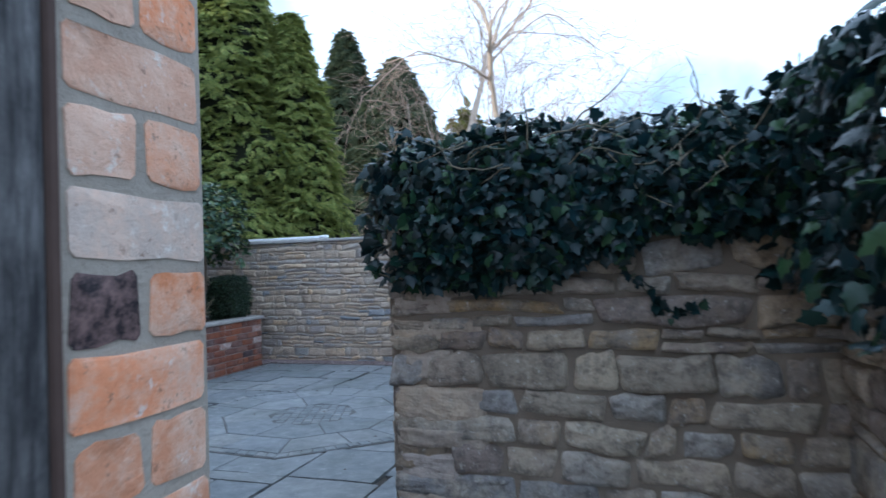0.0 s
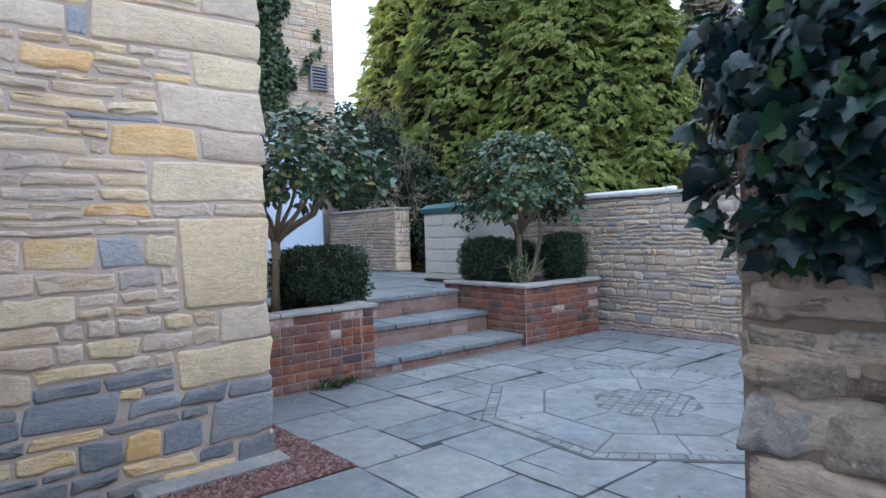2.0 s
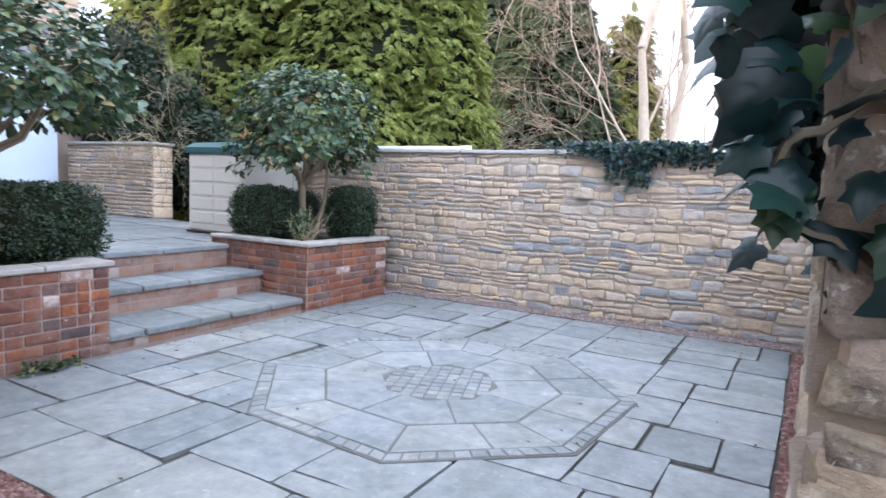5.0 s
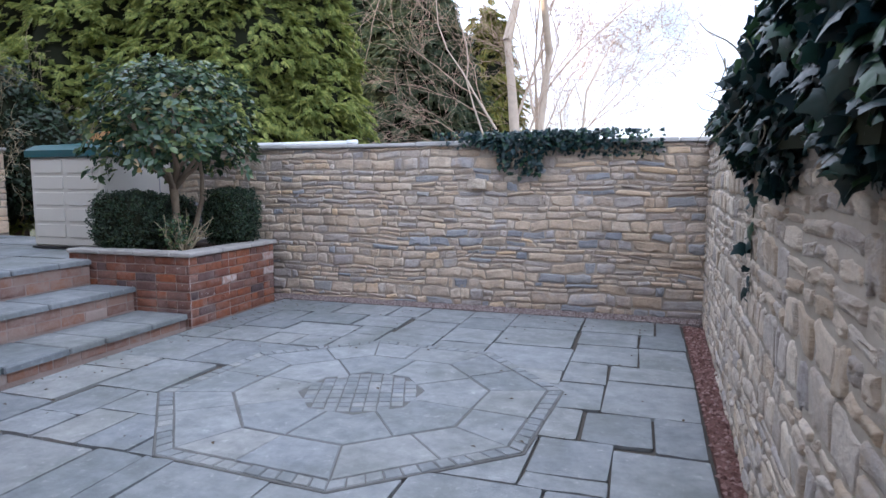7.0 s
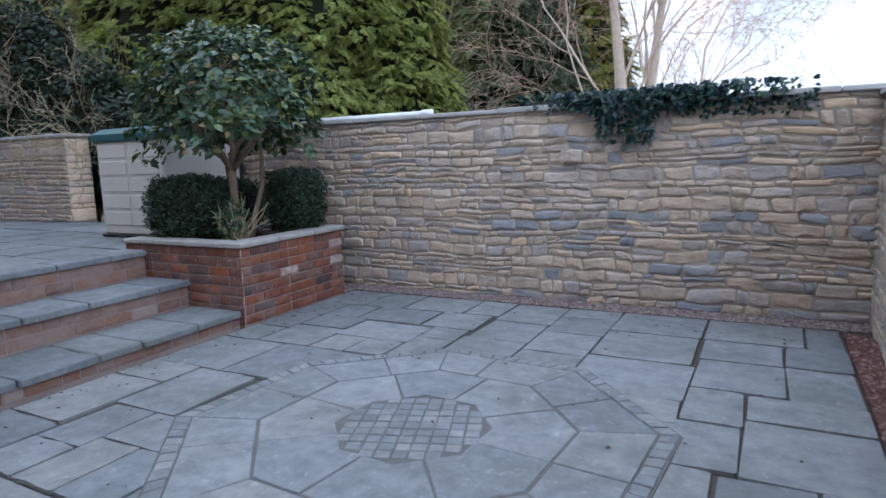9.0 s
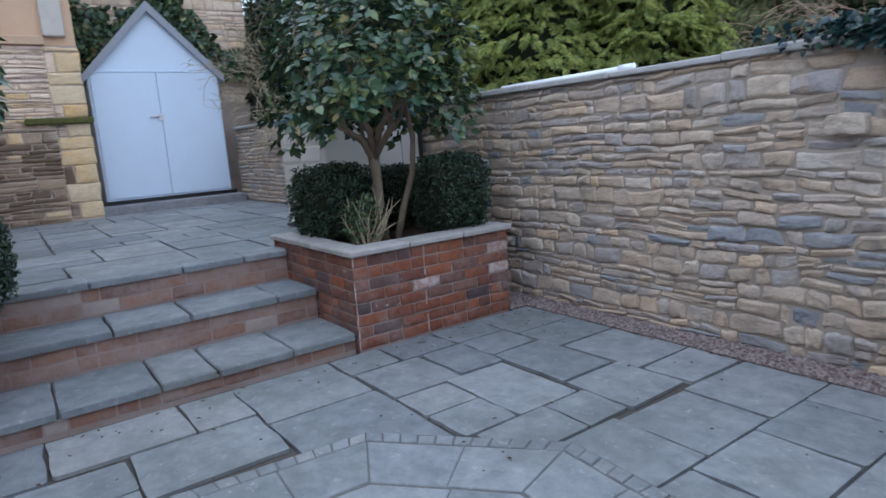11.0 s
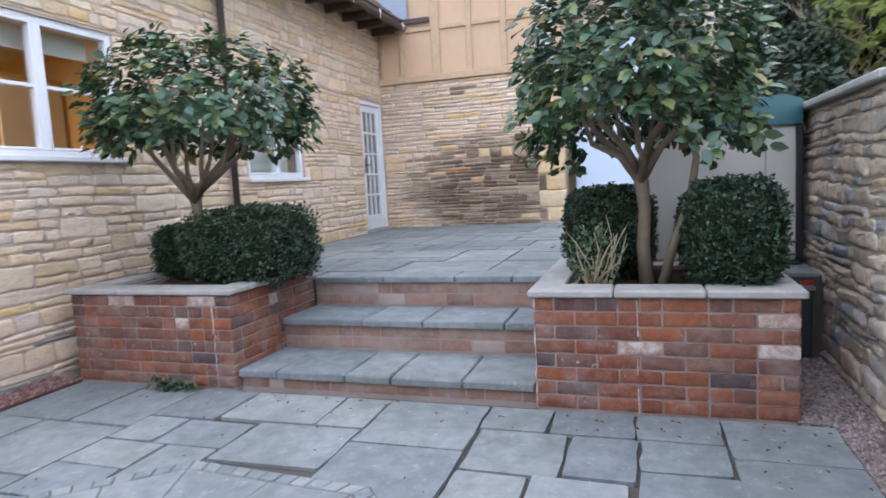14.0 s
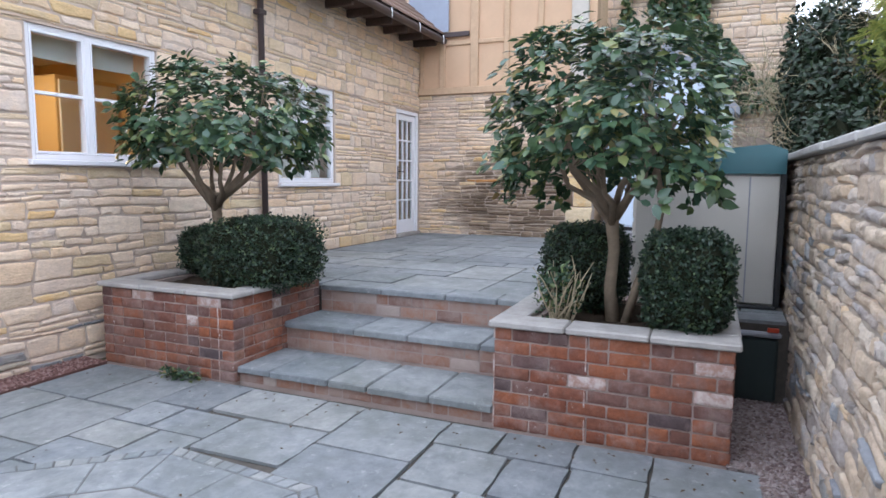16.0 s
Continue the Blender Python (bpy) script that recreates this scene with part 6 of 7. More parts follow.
def camellia(label, base, fork, c, r, n, seed, droop=0.0, twin=None, low=-0.75, box=3.2):
    """A small standard tree: trunk, spreading limbs and a clipped crown of glossy leaves."""
    t = thing("camellia_tree", label, "tree", base, "camellia trees")
    rng = random.Random(seed)
    g = np.random.default_rng(seed)
    tr = Mesh()
    b, f = Vector(base), Vector(fork)
    tr.tube([b, b.lerp(f, 0.35) + Vector((0.012, -0.012, 0)), b.lerp(f, 0.7) + Vector((-0.01, 0.012, 0)), f, f + Vector((0.02, 0.02, 0.12))], [0.050, 0.040, 0.037, 0.045, 0.028], 10)
    part("trunk", tr, M_BARK, t, "pale grey-brown trunk", True)
    if twin:
        tw = Mesh()
        tw.tube([Vector(p) for p in twin], [0.03, 0.026, 0.024, 0.02, 0.016][: len(twin)], 8)
        part("stem", tw, M_BARK, t, "thinner leaning second stem", True)
    cv, rv = Vector(c), Vector(r)
    for i in range(9):
        a = 2 * math.pi * i / 9 + rng.uniform(-0.2, 0.2)
        k = rng.uniform(0.45, 0.85)
        end = cv + Vector((math.cos(a) * rv.x * k, math.sin(a) * rv.y * k, rv.z * rng.uniform(-0.5, 0.5)))
        mid_ = f.lerp(end, 0.45) + Vector((math.cos(a) * 0.08, math.sin(a) * 0.08, -0.06 + rng.uniform(-0.03, 0.05)))
        lm = Mesh()
        lm.tube([f + Vector((0, 0, rng.uniform(-0.05, 0.05))), f.lerp(mid_, 0.5) + Vector((rng.uniform(-0.035, 0.035), rng.uniform(-0.035, 0.035), 0.02)), mid_, mid_.lerp(end, 0.5) + Vector((0, 0, 0.04)), end], [0.027, 0.022, 0.017, 0.011, 0.005], 7)
        for _ in range(8):
            s = mid_.lerp(end, rng.random())
            lm.tube(wander(s, (end - f).normalized() + Vector((rng.uniform(-1, 1), rng.uniform(-1, 1), rng.uniform(-0.2, 0.8))), rng.uniform(0.15, 0.3), 3, rng, 0.3), [0.006, 0.005, 0.004, 0.002], 4)
        part("branch", lm, M_BARK, t, smooth=True)
    # leaves stand in whorls round the shoot tips
    k = n // 6
    d = rnd_dirs(g, k * 2)
    d = d[d[:, 2] > low][:k]
    k = len(d)
    q = (np.abs(d) ** box).sum(1, keepdims=True) ** (-1 / box)
    lump = np.array([noise.noise((x * 2.6 + seed, y * 2.6, z * 2.6)) + 0.8 * noise.noise((x * 5.5 + seed, y * 5.5, z * 5.5)) for x, y, z in d])[:, None]
    shell = np.where(g.random((k, 1)) < 0.74, g.uniform(0.82, 1.02, (k, 1)), g.uniform(0.45, 0.85, (k, 1)))
    C = np.array(c) + d * q * np.array(r) * (shell + 0.09 * lump)
    keep = (lump[:, 0] + g.uniform(-0.25, 0.25, k)) > -0.40
    C, d = C[keep], d[keep]
    C[:, 2] -= droop * np.hypot(d[:, 0], d[:, 1]) ** 3
    shoot = unit(d + np.array((0, 0, 0.5)) + 0.35 * g.normal(size=d.shape))
    P = np.repeat(C, 6, 0)
    A = np.repeat(shoot, 6, 0)
    n = len(P)
    rad = g.normal(size=(n, 3))
    rad = unit(rad - A * (rad * A).sum(1, keepdims=True))
    T = rad + A * g.uniform(-0.15, 0.7, (n, 1)) + np.array((0, 0, -0.28))
    N = A + 0.35 * rad * -1 + 0.25 * g.normal(size=(n, 3)) + np.array((0, 0, 0.5))
    P = P + rad * 0.008 + A * g.uniform(-0.05, 0.012, (n, 1)) + 0.012 * g.normal(size=(n, 3))
    me = leaf_mesh("leaves", OVAL_V, OVAL_F, P, N, T, g.uniform(0.055, 0.105, n), M_CAM, True)
    part("leaves", me, None, t, "glossy oval dark green leaves", kind="stuff")
    return t


camellia("clipped camellia tree with a flat crown in the house planter", (-5.63, 3.50, 0.58), (-5.63, 3.52, 1.26), (-5.52, 3.76, 1.98), (0.69, 0.72, 0.41), 4500, 4, 0.10)
camellia("clipped camellia tree with a boxy crown in the wall planter", (-5.68, 6.78, 0.58), (-5.69, 6.75, 1.26), (-5.62, 6.74, 1.87), (0.62, 0.63, 0.53), 5400, 9, 0.05,
         twin=[(-5.62, 6.86, 0.58), (-5.60, 6.93, 0.85), (-5.58, 7.02, 1.1), (-5.60, 7.06, 1.35), (-5.6, 7.0, 1.7)], low=-0.66, box=8.0)

# half-dead little shrub at the foot of the camellia
t = thing("twiggy_shrub", "half-dead twiggy shrub with some green leaves", "shrub", (-5.40, 6.50, 0.6))
rng = random.Random(17)
g = np.random.default_rng(17)
for i in range(26):
    a = rng.uniform(0, 2 * math.pi)
    tw = Mesh()
    tw.tube(wander((-5.40 + rng.uniform(-0.06, 0.06), 6.50 + rng.uniform(-0.06, 0.06), 0.59), (math.cos(a) * 0.55, math.sin(a) * 0.55, 1.0), rng.uniform(0.22, 0.5), 4, rng, 0.16), [0.007, 0.006, 0.005, 0.004, 0.002], 5)
    part("twig", tw, M_DEADTWIG, t)
P = np.array((-5.43, 6.48, 0.80)) + rnd_dirs(g, 420) * np.array((0.15, 0.17, 0.2)) * g.uniform(0.4, 1, (420, 1))
part("leaves", leaf_mesh("leaves", OVAL_V, OVAL_F, P, rnd_dirs(g, 420) + np.array((0, 0, 0.6)), rnd_dirs(g, 420) + np.array((0, 0, 0.7)), g.uniform(0.025, 0.05, 420), M_CAM), None, t, kind="stuff")
# weeds at the foot of the house planter
t = thing("weed", "small green weeds growing in a paving joint", "weed", (-4.98, 3.72, 0.0))
P = np.array((-4.97, 3.72, 0.01)) + g.uniform(-1, 1, (160, 3)) * np.array((0.05, 0.17, 0.0)) + np.array((0, 0, 1)) * g.uniform(0, 0.05, (160, 1))
part("leaves", leaf_mesh("leaves", TINY_V, TINY_F, P, rnd_dirs(g, 160) + np.array((0, 0, 1)), rnd_dirs(g, 160) + np.array((0.3, 0, 0.6)), g.uniform(0.025, 0.06, 160), M_CAM), None, t, kind="stuff")


def ivy(label, at, places, normals, sizes, seed, picks=0, stems=(), mat=None, hang=0.9, spread=0.7):
    """A hanging mass of ivy; the leaves that stand nearest are single parts."""
    t = thing("ivy", label, "ivy", at)
    g = np.random.default_rng(seed)
    n = len(places)
    N = unit(normals) + spread * g.normal(size=(n, 3))
    T = np.array((0, 0, -hang)) + 0.55 * g.normal(size=(n, 3)) + 0.3 * unit(normals)
    if n > picks:
        me = leaf_mesh("foliage", IVY_V, IVY_F, places[picks:], N[picks:], T[picks:], sizes[picks:], mat or M_IVY, True)
        part("foliage", me, None, t, kind="stuff")
    for i in range(picks):
        me = leaf_mesh("leaf", IVY_V, IVY_F, np.zeros((1, 3)), N[i:i + 1], T[i:i + 1], sizes[i:i + 1], mat or M_IVY, True)
        ob = part("leaf", me, None, t)
        ob.location = Vector(places[i]) - Vector(at)
    rng = random.Random(seed)
    for pts, rad in stems:
        part("stem", Mesh().tube(pts, [rad * (1 - 0.6 * i / (len(pts) - 1)) for i in range(len(pts))], 5), M_STEM, t)
    return t


g = np.random.default_rng(101)
rng = random.Random(101)


def mound(n, x0, x1, zlow, ztop, ycen, ydep):
    """Leaves over the top and face of a wall along x; zlow(x) and ztop(x) bound the mass."""
    xs_ = g.uniform(x0, x1, n)
    th = g.uniform(-0.35, 1.0, n) * math.pi * 0.5 + 0
    out = []
    nor = []
    for x, a in zip(xs_, th):
        lo, hi = zlow(x), ztop(x)
        k = g.random()
        lump = 0.06 * noise.noise((x * 5, a * 3, 1.0)) + 0.04 * noise.noise((x * 13, a * 7, 4.0))
        if k < 0.68:
            z = g.uniform(lo, hi - 0.06)
            f = (z - lo) / max(hi - lo, 0.01)
            bulge = ydep * (0.35 + 0.65 * math.sin(min(1, f * 1.1 + 0.1) * math.pi * 0.8)) + lump
            out.append((x, ycen - bulge + g.uniform(-0.01, 0.05), z))
            nor.append((0, -1, 0.25))
        else:
            f = g.random()
            out.append((x, ycen - ydep * 0.8 + f * (ydep + 0.40), hi - 0.05 + 0.06 * math.sin(f * math.pi) + lump + g.uniform(-0.06, 0.04)))
            nor.append((0, -0.4, 1))
    return np.array(out), np.array(nor, float)


zlow = lambda x: 1.22 + 0.15 * max(0.0, min(1.0, (x + 0.35) / 0.4)) + 0.05 * noise.noise((x * 9, 0, 0))
ztop = lambda x: 1.72 + 0.05 * noise.noise((x * 4, 3, 0)) + 0.16 * max(0, x - 0.2)
P, N = mound(6600, -0.90, 0.62, zlow, ztop, 2.20, 0.14)
P[:, 1] += 0.10 * np.clip((-0.70 - P[:, 0]) / 0.2, 0, 1)
keep = (P[:, 0] > -0.72) | (g.random(len(P)) < 0.6)
keep &= (P[:, 0] > -0.78) | (P[:, 2] > 1.50) | (g.random(len(P)) < 0.15)
P, N = P[keep], N[keep]
st = []
for i in range(26):
    x = rng.uniform(-0.68, 0.5)
    st.append((wander((x, 2.08 - rng.uniform(0, 0.05), ztop(x) - rng.uniform(0, 0.15)), (rng.uniform(-1, 1), -0.3, rng.uniform(-0.5, 0.7)), rng.uniform(0.12, 0.28), 5, rng, 0.3), 0.003))
for i in range(14):
    x = rng.uniform(-0.8, 0.55)
    st.append((wander((x, 2.2, ztop(x) - 0.03), (rng.uniform(-0.6, 0.6), -0.2, 1), rng.uniform(0.05, 0.12), 4, rng, 0.3), 0.0025))
ivy("thick dark green ivy hanging over the old garden wall", (-0.2, 2.2, 1.5), P, N, g.uniform(0.026, 0.056, len(P)), 102, 280, st)
# trailing runner on the stones
pts = [Vector((-0.02 + 0.20 * i / 9, 2.175, 1.26 - 0.13 * math.sin(i / 9 * math.pi * 0.75))) for i in range(10)]
P = np.array([tuple(pts[i % 10] + Vector((rng.uniform(-0.02, 0.02), -0.01, rng.uniform(-0.02, 0.02)))) for i in range(34)])
ivy("thin ivy runner trailing across the stones", (0.08, 2.19, 1.2), P, np.tile((0, -1, 0.3), (34, 1)).astype(float), g.uniform(0.02, 0.04, 34), 103, 34, [(pts, 0.003)])
# solid block under the leaves, coloured as the shade between them
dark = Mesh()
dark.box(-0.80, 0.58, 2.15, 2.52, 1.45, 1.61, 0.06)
solo("ivy_thicket", dark, M_CORE, "near-black block painting the shade among ivy stems on the wall top", "ivy")

# ivy at the wall's end, hanging into the way: a dark crown above, a loose curtain and one strand below
def cluster(n, lo, hi):
    return np.stack([g.uniform(lo[k], hi[k], n) for k in range(3)], 1)


P = np.concatenate([cluster(84, (-0.96, 2.18, 1.45), (-0.80, 2.48, 1.66)), cluster(20, (-0.94, 2.17, 1.385), (-0.87, 2.36, 1.46)), cluster(12, (-0.905, 2.16, 1.31), (-0.87, 2.22, 1.39)), cluster(6, (-0.89, 2.17, 1.27), (-0.86, 2.2, 1.32))])
n = len(P)
N = np.stack([np.full(n, -0.7), np.full(n, -0.8), np.full(n, 0.45)], 1)
st = [(wander((-0.90 + rng.uniform(-0.03, 0.04), 2.17 + rng.uniform(0.0, 0.06), 1.56), (rng.uniform(-0.1, 0.1), rng.uniform(0.0, 0.2), -1), rng.uniform(0.14, 0.24), 12, rng, 0.10), 0.0022) for _ in range(5)]
bow = [Vector((-0.80 - 0.085 * math.sin(i / 14 * math.pi), 2.185 - 0.012 * math.sin(i / 14 * math.pi), 1.39 - 0.15 * i / 14 + 0.006 * math.sin(i * 1.7))) for i in range(15)]
st.append((bow, 0.0055))
ivy("large glossy ivy leaves hanging from the end of the wall", (-0.86, 2.2, 1.5), P, N, np.concatenate([g.uniform(0.04, 0.08, 104), g.uniform(0.03, 0.055, n - 104)]), 104, n, st, spread=0.6)

# ivy crest on the east wall, seen along its top
n = 5200
yy = g.uniform(2.35, 5.5, n)
top = 1.66 + 0.25 * np.clip((5.3 - yy) / 1.4, 0, 1) * np.clip((yy - 2.5) / 0.7, 0, 1)
low = 1.62 - 0.42 * np.clip((5.6 - yy) / 1.0, 0, 1) * (0.6 + 0.4 * np.array([noise.noise((y * 2.2, 7, 0)) for y in yy]))
k = g.random(n)
z = low + (top - low) * k
fx = -0.70 - (NY - yy) * 0.025
x = np.where(g.random(n) < 0.7, fx - 0.02 - 0.09 * np.clip((yy - 2.4) / 1.2, 0.2, 1) * np.sin(np.clip(k, 0, 1) * math.pi * 0.9) + g.uniform(-0.03, 0.03, n), fx + g.uniform(-0.1, 0.4, n))
z = np.where(x > fx, top + g.uniform(-0.08, 0.06, n), z)
P = np.stack([x, yy, z], 1)
N = np.stack([np.where(x > fx, -0.2, -1.0), np.zeros(n), np.where(x > fx, 1.0, 0.3)], 1)
st = [(wander((-0.9, rng.uniform(3.0, 5.6), rng.uniform(1.5, 1.9)), (-0.1, rng.uniform(-0.5, 0.8), rng.uniform(-1, 0.2)), rng.uniform(0.12, 0.28), 5, rng, 0.2), 0.004) for _ in range(24)]
ivy("heavy ivy crest along the old rubble wall", (-0.8, 4.2, 1.6), P, N, g.uniform(0.035, 0.085, n), 105, 200, st)
# tapered block under the crest, its near-black colour stands for inner shade
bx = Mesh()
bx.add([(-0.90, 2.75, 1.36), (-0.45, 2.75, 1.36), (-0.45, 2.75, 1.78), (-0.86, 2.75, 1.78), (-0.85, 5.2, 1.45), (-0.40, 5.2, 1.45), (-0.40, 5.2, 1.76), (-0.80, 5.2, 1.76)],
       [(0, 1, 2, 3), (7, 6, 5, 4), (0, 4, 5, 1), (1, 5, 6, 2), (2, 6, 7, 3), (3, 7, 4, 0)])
solo("ivy_thicket", bx, M_CORE, "near-black block painting the shade among ivy stems on the rubble wall", "ivy")
pts = [Vector((-0.79, 4.62, 1.45 - 0.09 * i)) for i in range(8)]
P = np.array([tuple(pts[i % 8] + Vector((-0.02, rng.uniform(-0.05, 0.05), rng.uniform(-0.03, 0.03)))) for i in range(22)])
ivy("few dark ivy leaves on a hanging runner", (-0.8, 4.6, 1.2), P, np.tile((-1, 0, 0.2), (22, 1)).astype(float), g.uniform(0.03, 0.08, 22), 106, 22, [(pts, 0.004)])

# ivy tuft on the boundary wall
n = 1500
x = np.clip(g.normal(-2.25, 0.42, n), -3.3, -1.1)
d = np.abs(x + 2.3)
z = 1.72 + 0.08 * g.random(n) - g.random(n) ** 1.7 * np.where(np.abs(x + 2.42) < 0.22, 0.42, 0.17) * (1 - 0.5 * d)
y = np.where(g.random(n) < 0.7, NY - 0.07 - 0.06 * g.random(n), NY + g.uniform(-0.05, 0.3, n))
z = np.where(y > NY - 0.05, 1.74 + 0.06 * g.random(n), z)
P = np.stack([x, y, z], 1)
ivy("green ivy tuft spilling over the boundary wall coping", (-2.3, NY, 1.65), P, np.tile((0, -1, 0.7), (n, 1)).astype(float), g.uniform(0.03, 0.06, n), 107, 120)
n = 300
P = np.stack([g.uniform(-2.0, -1.1, n), NY - 0.06 + g.uniform(-0.02, 0.05, n), 1.66 - g.random(n) ** 2 * 0.12], 1)
ivy("thin ivy fringe under the coping", (-1.6, NY, 1.6), P, np.tile((0, -1, 0.4), (n, 1)).astype(float), g.uniform(0.02, 0.04, n), 108, 40)
# alley wall ivy
n = 1500
yy = g.uniform(0.85, 2.2, n)
P = np.stack([0.50 - 0.14 * g.random(n), yy, 1.62 + 0.16 * (yy - 0.85) / 1.35 - g.random(n) ** 1.5 * 0.55], 1)
top_ = g.random(n) < 0.3
P[top_, 0] += 0.35 * g.random(top_.sum())
P[top_, 2] = 1.60 + 0.18 * (yy[top_] - 0.85) / 1.35 + 0.08 * g.random(top_.sum())
ivy("dark ivy on the shaded alley wall", (0.5, 1.5, 1.6), P, np.tile((-1, 0, 0.4), (n, 1)).astype(float), g.uniform(0.03, 0.06, n), 109, 120)
# climber on the building behind the shed
n = 11000
yy = g.uniform(5.45, 8.25, n)
zz = g.uniform(2.6, 7.8, n)
nz = np.array([noise.noise((a * 1.3, b * 0.9, 2.0)) + 0.5 * noise.noise((a * 4, b * 3, 5.0)) for a, b in zip(yy, zz)])
keep = (nz + 0.55 - 0.9 * np.abs(yy - 6.7) + 0.35 * (zz < 3.7) + 1.1 * (zz < 3.1)) > 0.0
P = np.stack([np.full(n, -12.66) + g.uniform(0, 0.14, n), yy, zz], 1)[keep]
ivy("climbing ivy covering the stone building", (-12.65, 6.6, 3.5), P, np.tile((1, 0, 0.5), (len(P), 1)).astype(float), g.uniform(0.06, 0.12, len(P)), 110, 80, mat=M_CAM)

# dark evergreen shrubs behind the low wall
for i, (c, r, n) in enumerate([((-11.5, 8.50, 2.25), (0.95, 0.36, 1.35), 7000), ((-10.55, 8.62, 1.85), (0.7, 0.42, 1.05), 4500), ((-9.5, 8.52, 1.55), (0.6, 0.34, 0.7), 2800), ((-13.4, 9.0, 2.6), (0.8, 0.5, 1.7), 5500), ((-12.25, 8.62, 2.2), (0.42, 0.42, 1.05), 3200)]):
    t = thing("evergreen_shrub", "dark leafy evergreen shrub behind the garden wall", "shrub", (c[0], c[1], -0.04), "evergreen shrubs")
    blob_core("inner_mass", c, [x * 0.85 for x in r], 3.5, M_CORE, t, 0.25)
    part("trunk", Mesh().tube([(c[0], c[1], -0.05), (c[0] + 0.05, c[1], 0.6), (c[0], c[1], c[2])], [0.06, 0.05, 0.03], 7), M_BARK, t)
    d = rnd_dirs(g, n)
    lump = np.array([noise.noise((a * 3 + i, b * 3, q * 3)) for a, b, q in d])[:, None]
    P = np.array(c) + d * (np.abs(d) ** 3.5).sum(1, keepdims=True) ** (-1 / 3.5) * np.array(r) * (0.95 + 0.3 * lump + g.uniform(-0.15, 0.08, (n, 1)))
    part("leaves", leaf_mesh("leaves", OVAL_V, OVAL_F, P, d + 0.7 * g.normal(size=(n, 3)) + np.array((0, 0, 0.4)), d + g.normal(size=(n, 3)) * 0.6, g.uniform(0.06, 0.11, n), M_SHRUB), None, t, kind="stuff")


def conifer(label, c, R, H, n, seed, mat, size, zlow=0.6, power=1.5, front=0.8, group="tall conifers", ragged=0.24):
    """A tall conifer: tapering mass of drooping sprays round a core coloured as shade."""
    t = thing("conifer_tree", label, "tree", (c[0], c[1], -0.045), group)
    g = np.random.default_rng(seed)
    part("trunk", Mesh().tube([(c[0], c[1], -0.05), (c[0], c[1], H * 0.5), (c[0], c[1], H * 0.93)], [0.22, 0.15, 0.03], 8), M_BARK, t)
    prof = lambda h: (1 - np.clip(h, 0, 1) ** power) ** 0.85 * (0.86 + 0.14 * np.minimum(1, h * 6))
    nr, na = 26, 28
    vs, fs = [], []
    for i in range(nr + 1):
        h = i / nr
        for k in range(na):
            a = 2 * math.pi * k / na
            q = R * float(prof(np.array(h))) * (0.86 + ragged * noise.noise((math.cos(a) * 2 + seed, math.sin(a) * 2, h * 7)))
            vs.append((c[0] + q * math.cos(a), c[1] + q * math.sin(a), zlow + h * (H - zlow)))
    for i in range(nr):
        for k in range(na):
            fs.append((i * na + k, i * na + (k + 1) % na, (i + 1) * na + (k + 1) % na, (i + 1) * na + k))
    part("inner_mass", Mesh().add(vs, fs), M_CORE, t, "near-black core painting the shade inside the tree", True, False)
    k = n // 7
    h = g.random(k) ** 1.15
    a = np.where(g.random(k) < front, g.uniform(-math.pi, 0.25 * math.pi, k), g.uniform(-math.pi, math.pi, k)) + 0.35
    lump = np.array([noise.noise((math.cos(x) * 2 + seed, math.sin(x) * 2, y * 7)) + 0.6 * noise.noise((math.cos(x) * 6 + seed, math.sin(x) * 6, y * 20)) for x, y in zip(a, h)])
    q = R * prof(h) * (0.90 + ragged * lump + g.uniform(-0.10, 0.07, k)) + 0.03
    rad = np.stack([np.cos(a), np.sin(a), np.zeros(k)], 1)
    C = np.stack([c[0] + q * np.cos(a), c[1] + q * np.sin(a), zlow + h * (H - zlow)], 1)
    axis = unit(rad + np.array((0, 0, -0.35)) + 0.35 * g.normal(size=(k, 3)))
    face_ = unit(rad * 0.5 + np.array((0, 0, 0.9)) + 0.25 * g.normal(size=(k, 3)))
    side = np.cross(axis, face_)
    C, axis, face_, side = (np.repeat(v_, 7, 0) for v_ in (C, axis, face_, side))
    n = len(C)
    fan = g.uniform(-1, 1, (n, 1))
    P = C + size * (axis * g.uniform(-0.7, 0.7, (n, 1)) + side * fan * 0.9 - np.array((0, 0, 0.35)) * fan ** 2)
    T = axis + side * fan * 0.9 + np.array((0, 0, -0.35)) + 0.18 * g.normal(size=(n, 3))
    N = face_ + 0.22 * g.normal(size=(n, 3))
    me = leaf_mesh("sprays", FROND_V, FROND_F, P, N, T, g.uniform(0.6, 1.2, n) * size, mat)
    part("sprays", me, None, t, "feathery drooping green sprays", kind="stuff")


conifer("tall green conifer in the boundary hedge", (-13.6, 11.2, 0), 2.1, 9.0, 15000, 1, M_CONIF, 0.18)
conifer("tall green conifer in the boundary hedge", (-11.0, 11.2, 0), 2.3, 10.0, 21000, 2, M_CONIF, 0.18)
conifer("tall green conifer in the boundary hedge", (-8.5, 11.4, 0), 2.1, 9.2, 20000, 3, M_CONIF, 0.18)
conifer("smaller pointed conifer at the end of the hedge", (-7.05, 11.7, 0), 1.15, 6.7, 9000, 4, M_CONIF, 0.18)
conifer("dark spire-shaped conifer in the distance", (-10.0, 20.0, 0), 2.0, 9.6, 11000, 5, M_DARKCON, 0.26, 0.5, 1.2)
conifer("dark broad conifer in the distance", (-7.9, 19.5, 0), 2.3, 8.2, 12000, 6, M_DARKCON, 0.26, 0.5, 1.8)
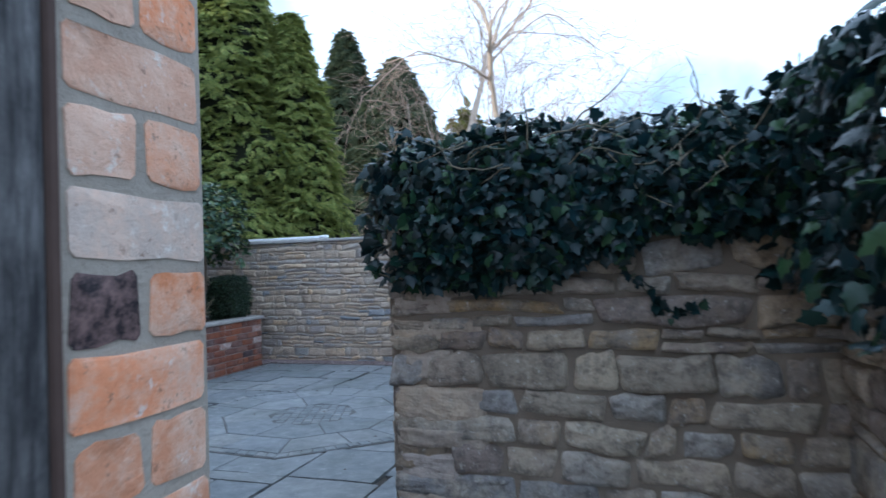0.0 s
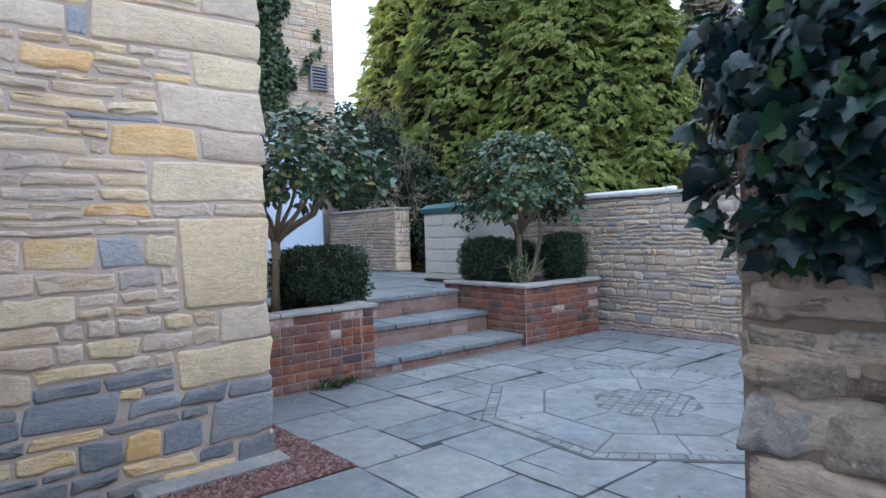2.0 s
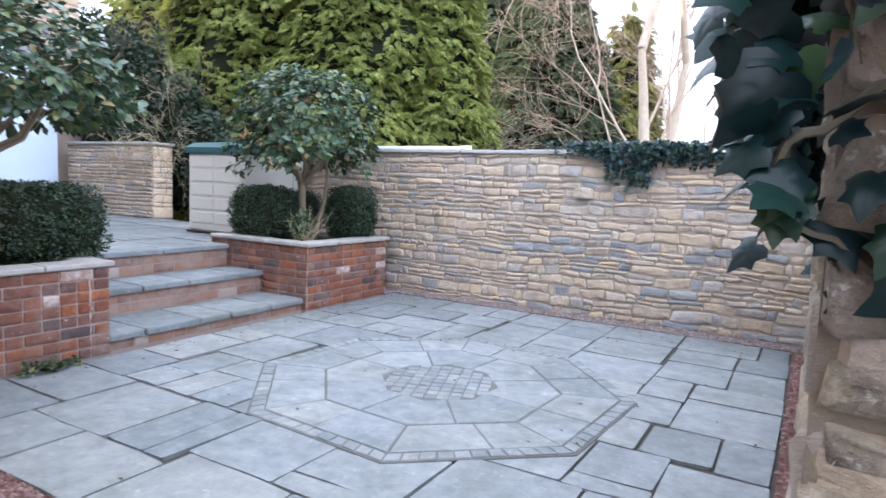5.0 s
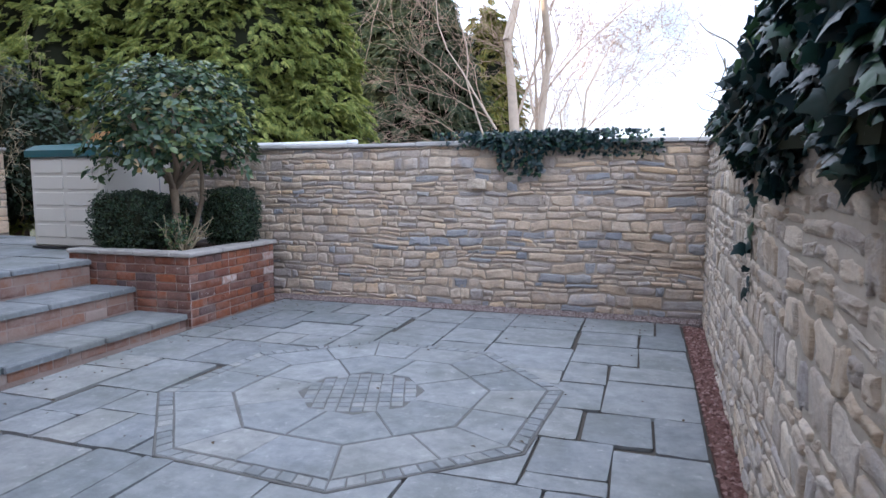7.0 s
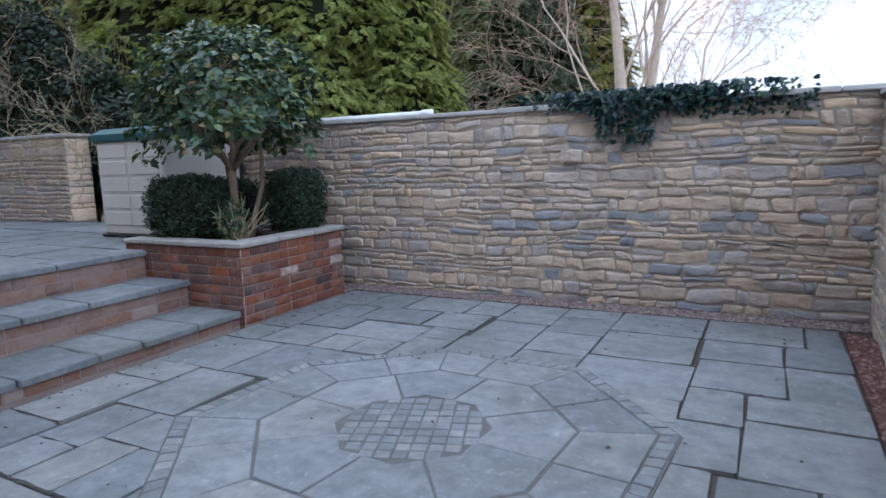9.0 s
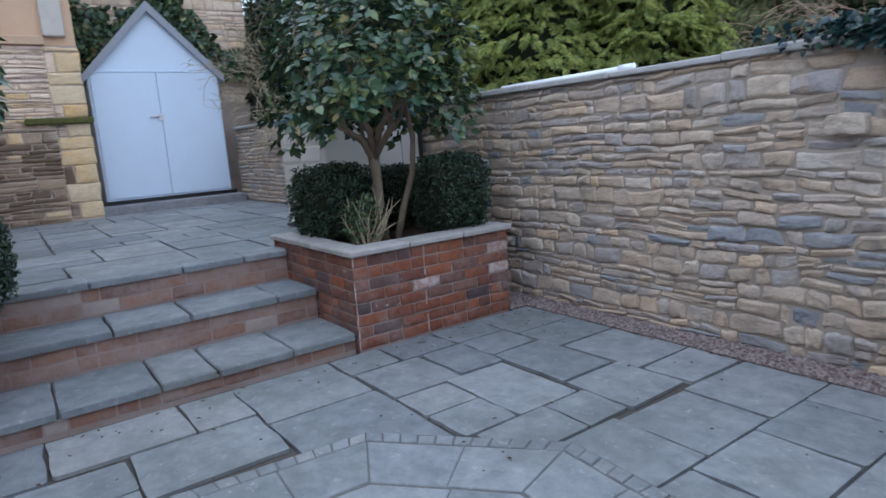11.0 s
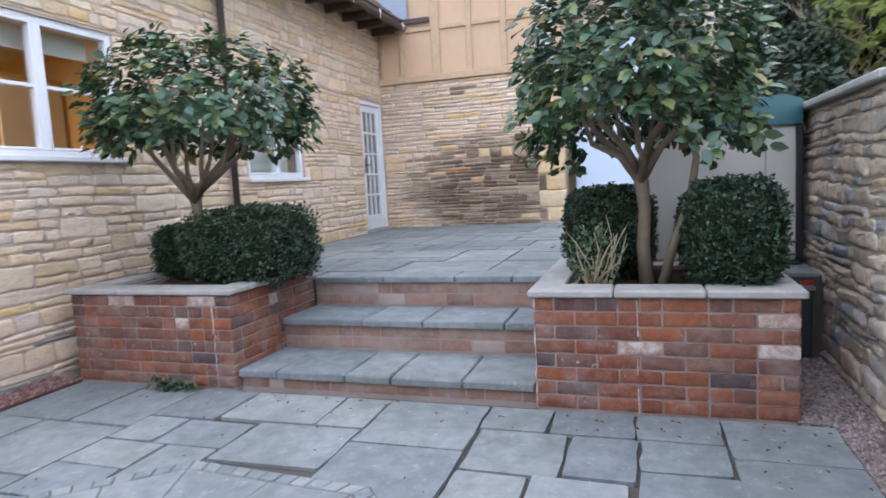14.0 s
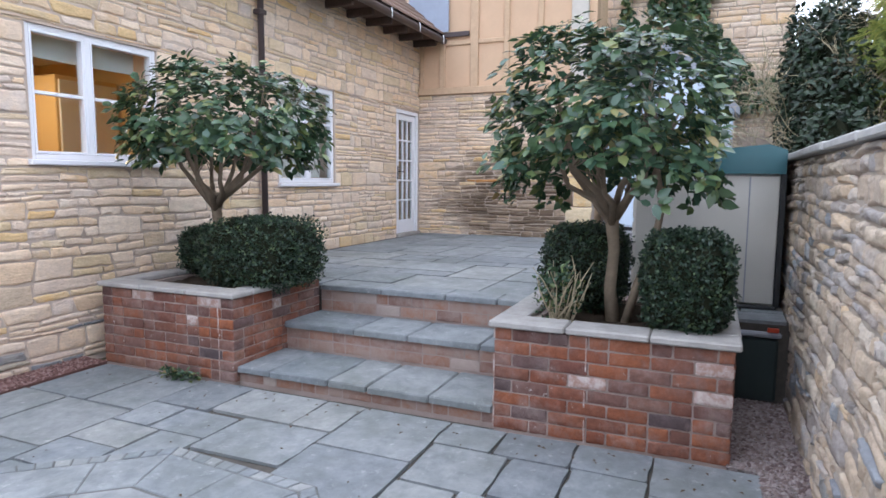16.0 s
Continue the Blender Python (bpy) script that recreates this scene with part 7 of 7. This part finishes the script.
conifer("golden-green conifer in the distance", (-6.9, 24.0, 0), 1.6, 7.4, 2000, 7, M_YELCON, 0.45, 0.5, 1.6)


# bare trees
def grow(ms_thick, ms_twig, p, d, length, r, level, rng, spread, droop, thin):
    pts = wander(p, d, length, 5, rng, 0.035 + 0.045 * level, -droop * level)
    rad = [r * (1 - 0.55 * i / 5) for i in range(6)]
    (ms_thick if r > thin else ms_twig).tube(pts, rad, 7 if r > 0.05 else (4 if r > thin else 3), False)
    if level >= 5 or r < 0.002:
        return
    kids = 6 if level == 0 else rng.choice((3, 4, 5))
    for i in range(kids):
        f = rng.uniform(0.35, 1.0) if i else 1.0
        k = min(5, int(f * 5))
        s = pts[k]
        a = rng.uniform(0, 2 * math.pi)
        dd = (pts[k] - pts[max(0, k - 1)]).normalized()
        side = dd.orthogonal().normalized()
        side = (Matrix.Rotation(a, 3, dd) @ side)
        nd = (dd + side * spread * rng.uniform(0.5, 1.1)).normalized()
        grow(ms_thick, ms_twig, s, nd, length * rng.uniform(0.55, 0.82), max(0.0035, r * rng.uniform(0.28, 0.44) * (0.6 if level == 0 and i else 1)) * (1.45 if i == 0 else 1), level + 1, rng, spread, droop, thin)


def bare_tree(label, base, lean, length, r, seed, spread, droop, bark, twig, stems=1, group=""):
    t = thing("bare_tree", label, "tree", base, group)
    rng = random.Random(seed)
    a, b = Mesh(), Mesh()
    for s in range(stems):
        grow(a, b, Vector(base) + Vector((0.12 * s, 0.05 * s, 0)), Vector(lean[s]), length * (1 - 0.06 * s), r * (1 - 0.1 * s), 0, rng, spread, droop, 0.018)
    part("trunk", a, bark, t, "trunk and main limbs", True, False)
    part("twig_growth", b, twig, t, "fine bare twigs", False, False, "stuff")


bare_tree("leafless birch with pale twin trunks beyond the wall", (-3.75, 14.7, -0.045), [(0.03, 0, 1), (0.13, 0.05, 1)], 4.2, 0.16, 5, 0.70, 0.010, M_BIRCH, M_TWIG, 2)
bare_tree("fine-twigged leafless birch in the distance", (-3.7, 25.0, -0.045), [(0, 0, 1)], 4.6, 0.085, 8, 0.75, 0.02, M_BIRCH, M_TWIG, 1)
bare_tree("fine-twigged leafless birch in the distance", (-4.3, 27.0, -0.045), [(0, 0, 1)], 4.0, 0.07, 12, 0.75, 0.02, M_BIRCH, M_TWIG, 1)
bare_tree("tangled leafless bush beyond the wall", (-5.2, 13.6, -0.045), [(-0.6, 0, 1), (0.5, 0, 1), (-0.2, -0.3, 1), (0.7, 0.2, 1), (0.1, -0.2, 1), (-0.4, 0.2, 1), (0.3, -0.3, 1)], 1.15, 0.018, 14, 0.75, 0.05, M_BUSHTWIG, M_BUSHTWIG, 7)
bare_tree("tangled leafless bush beyond the wall", (-7.2, 15.5, -0.045), [(-0.6, 0, 1), (0.5, 0, 1), (-0.2, -0.3, 1), (0.7, 0.2, 1), (0.1, -0.2, 1), (-0.4, 0.2, 1), (0.3, -0.3, 1)], 0.9, 0.016, 15, 0.75, 0.05, M_BUSHTWIG, M_BUSHTWIG, 7)
bare_tree("leafless shrub in front of the conifers", (-11.2, 8.9, -0.045), [(-0.1, 0, 1), (0.3, -0.1, 1)], 1.7, 0.035, 16, 0.6, 0.0, M_DEADTWIG, M_DEADTWIG, 2)
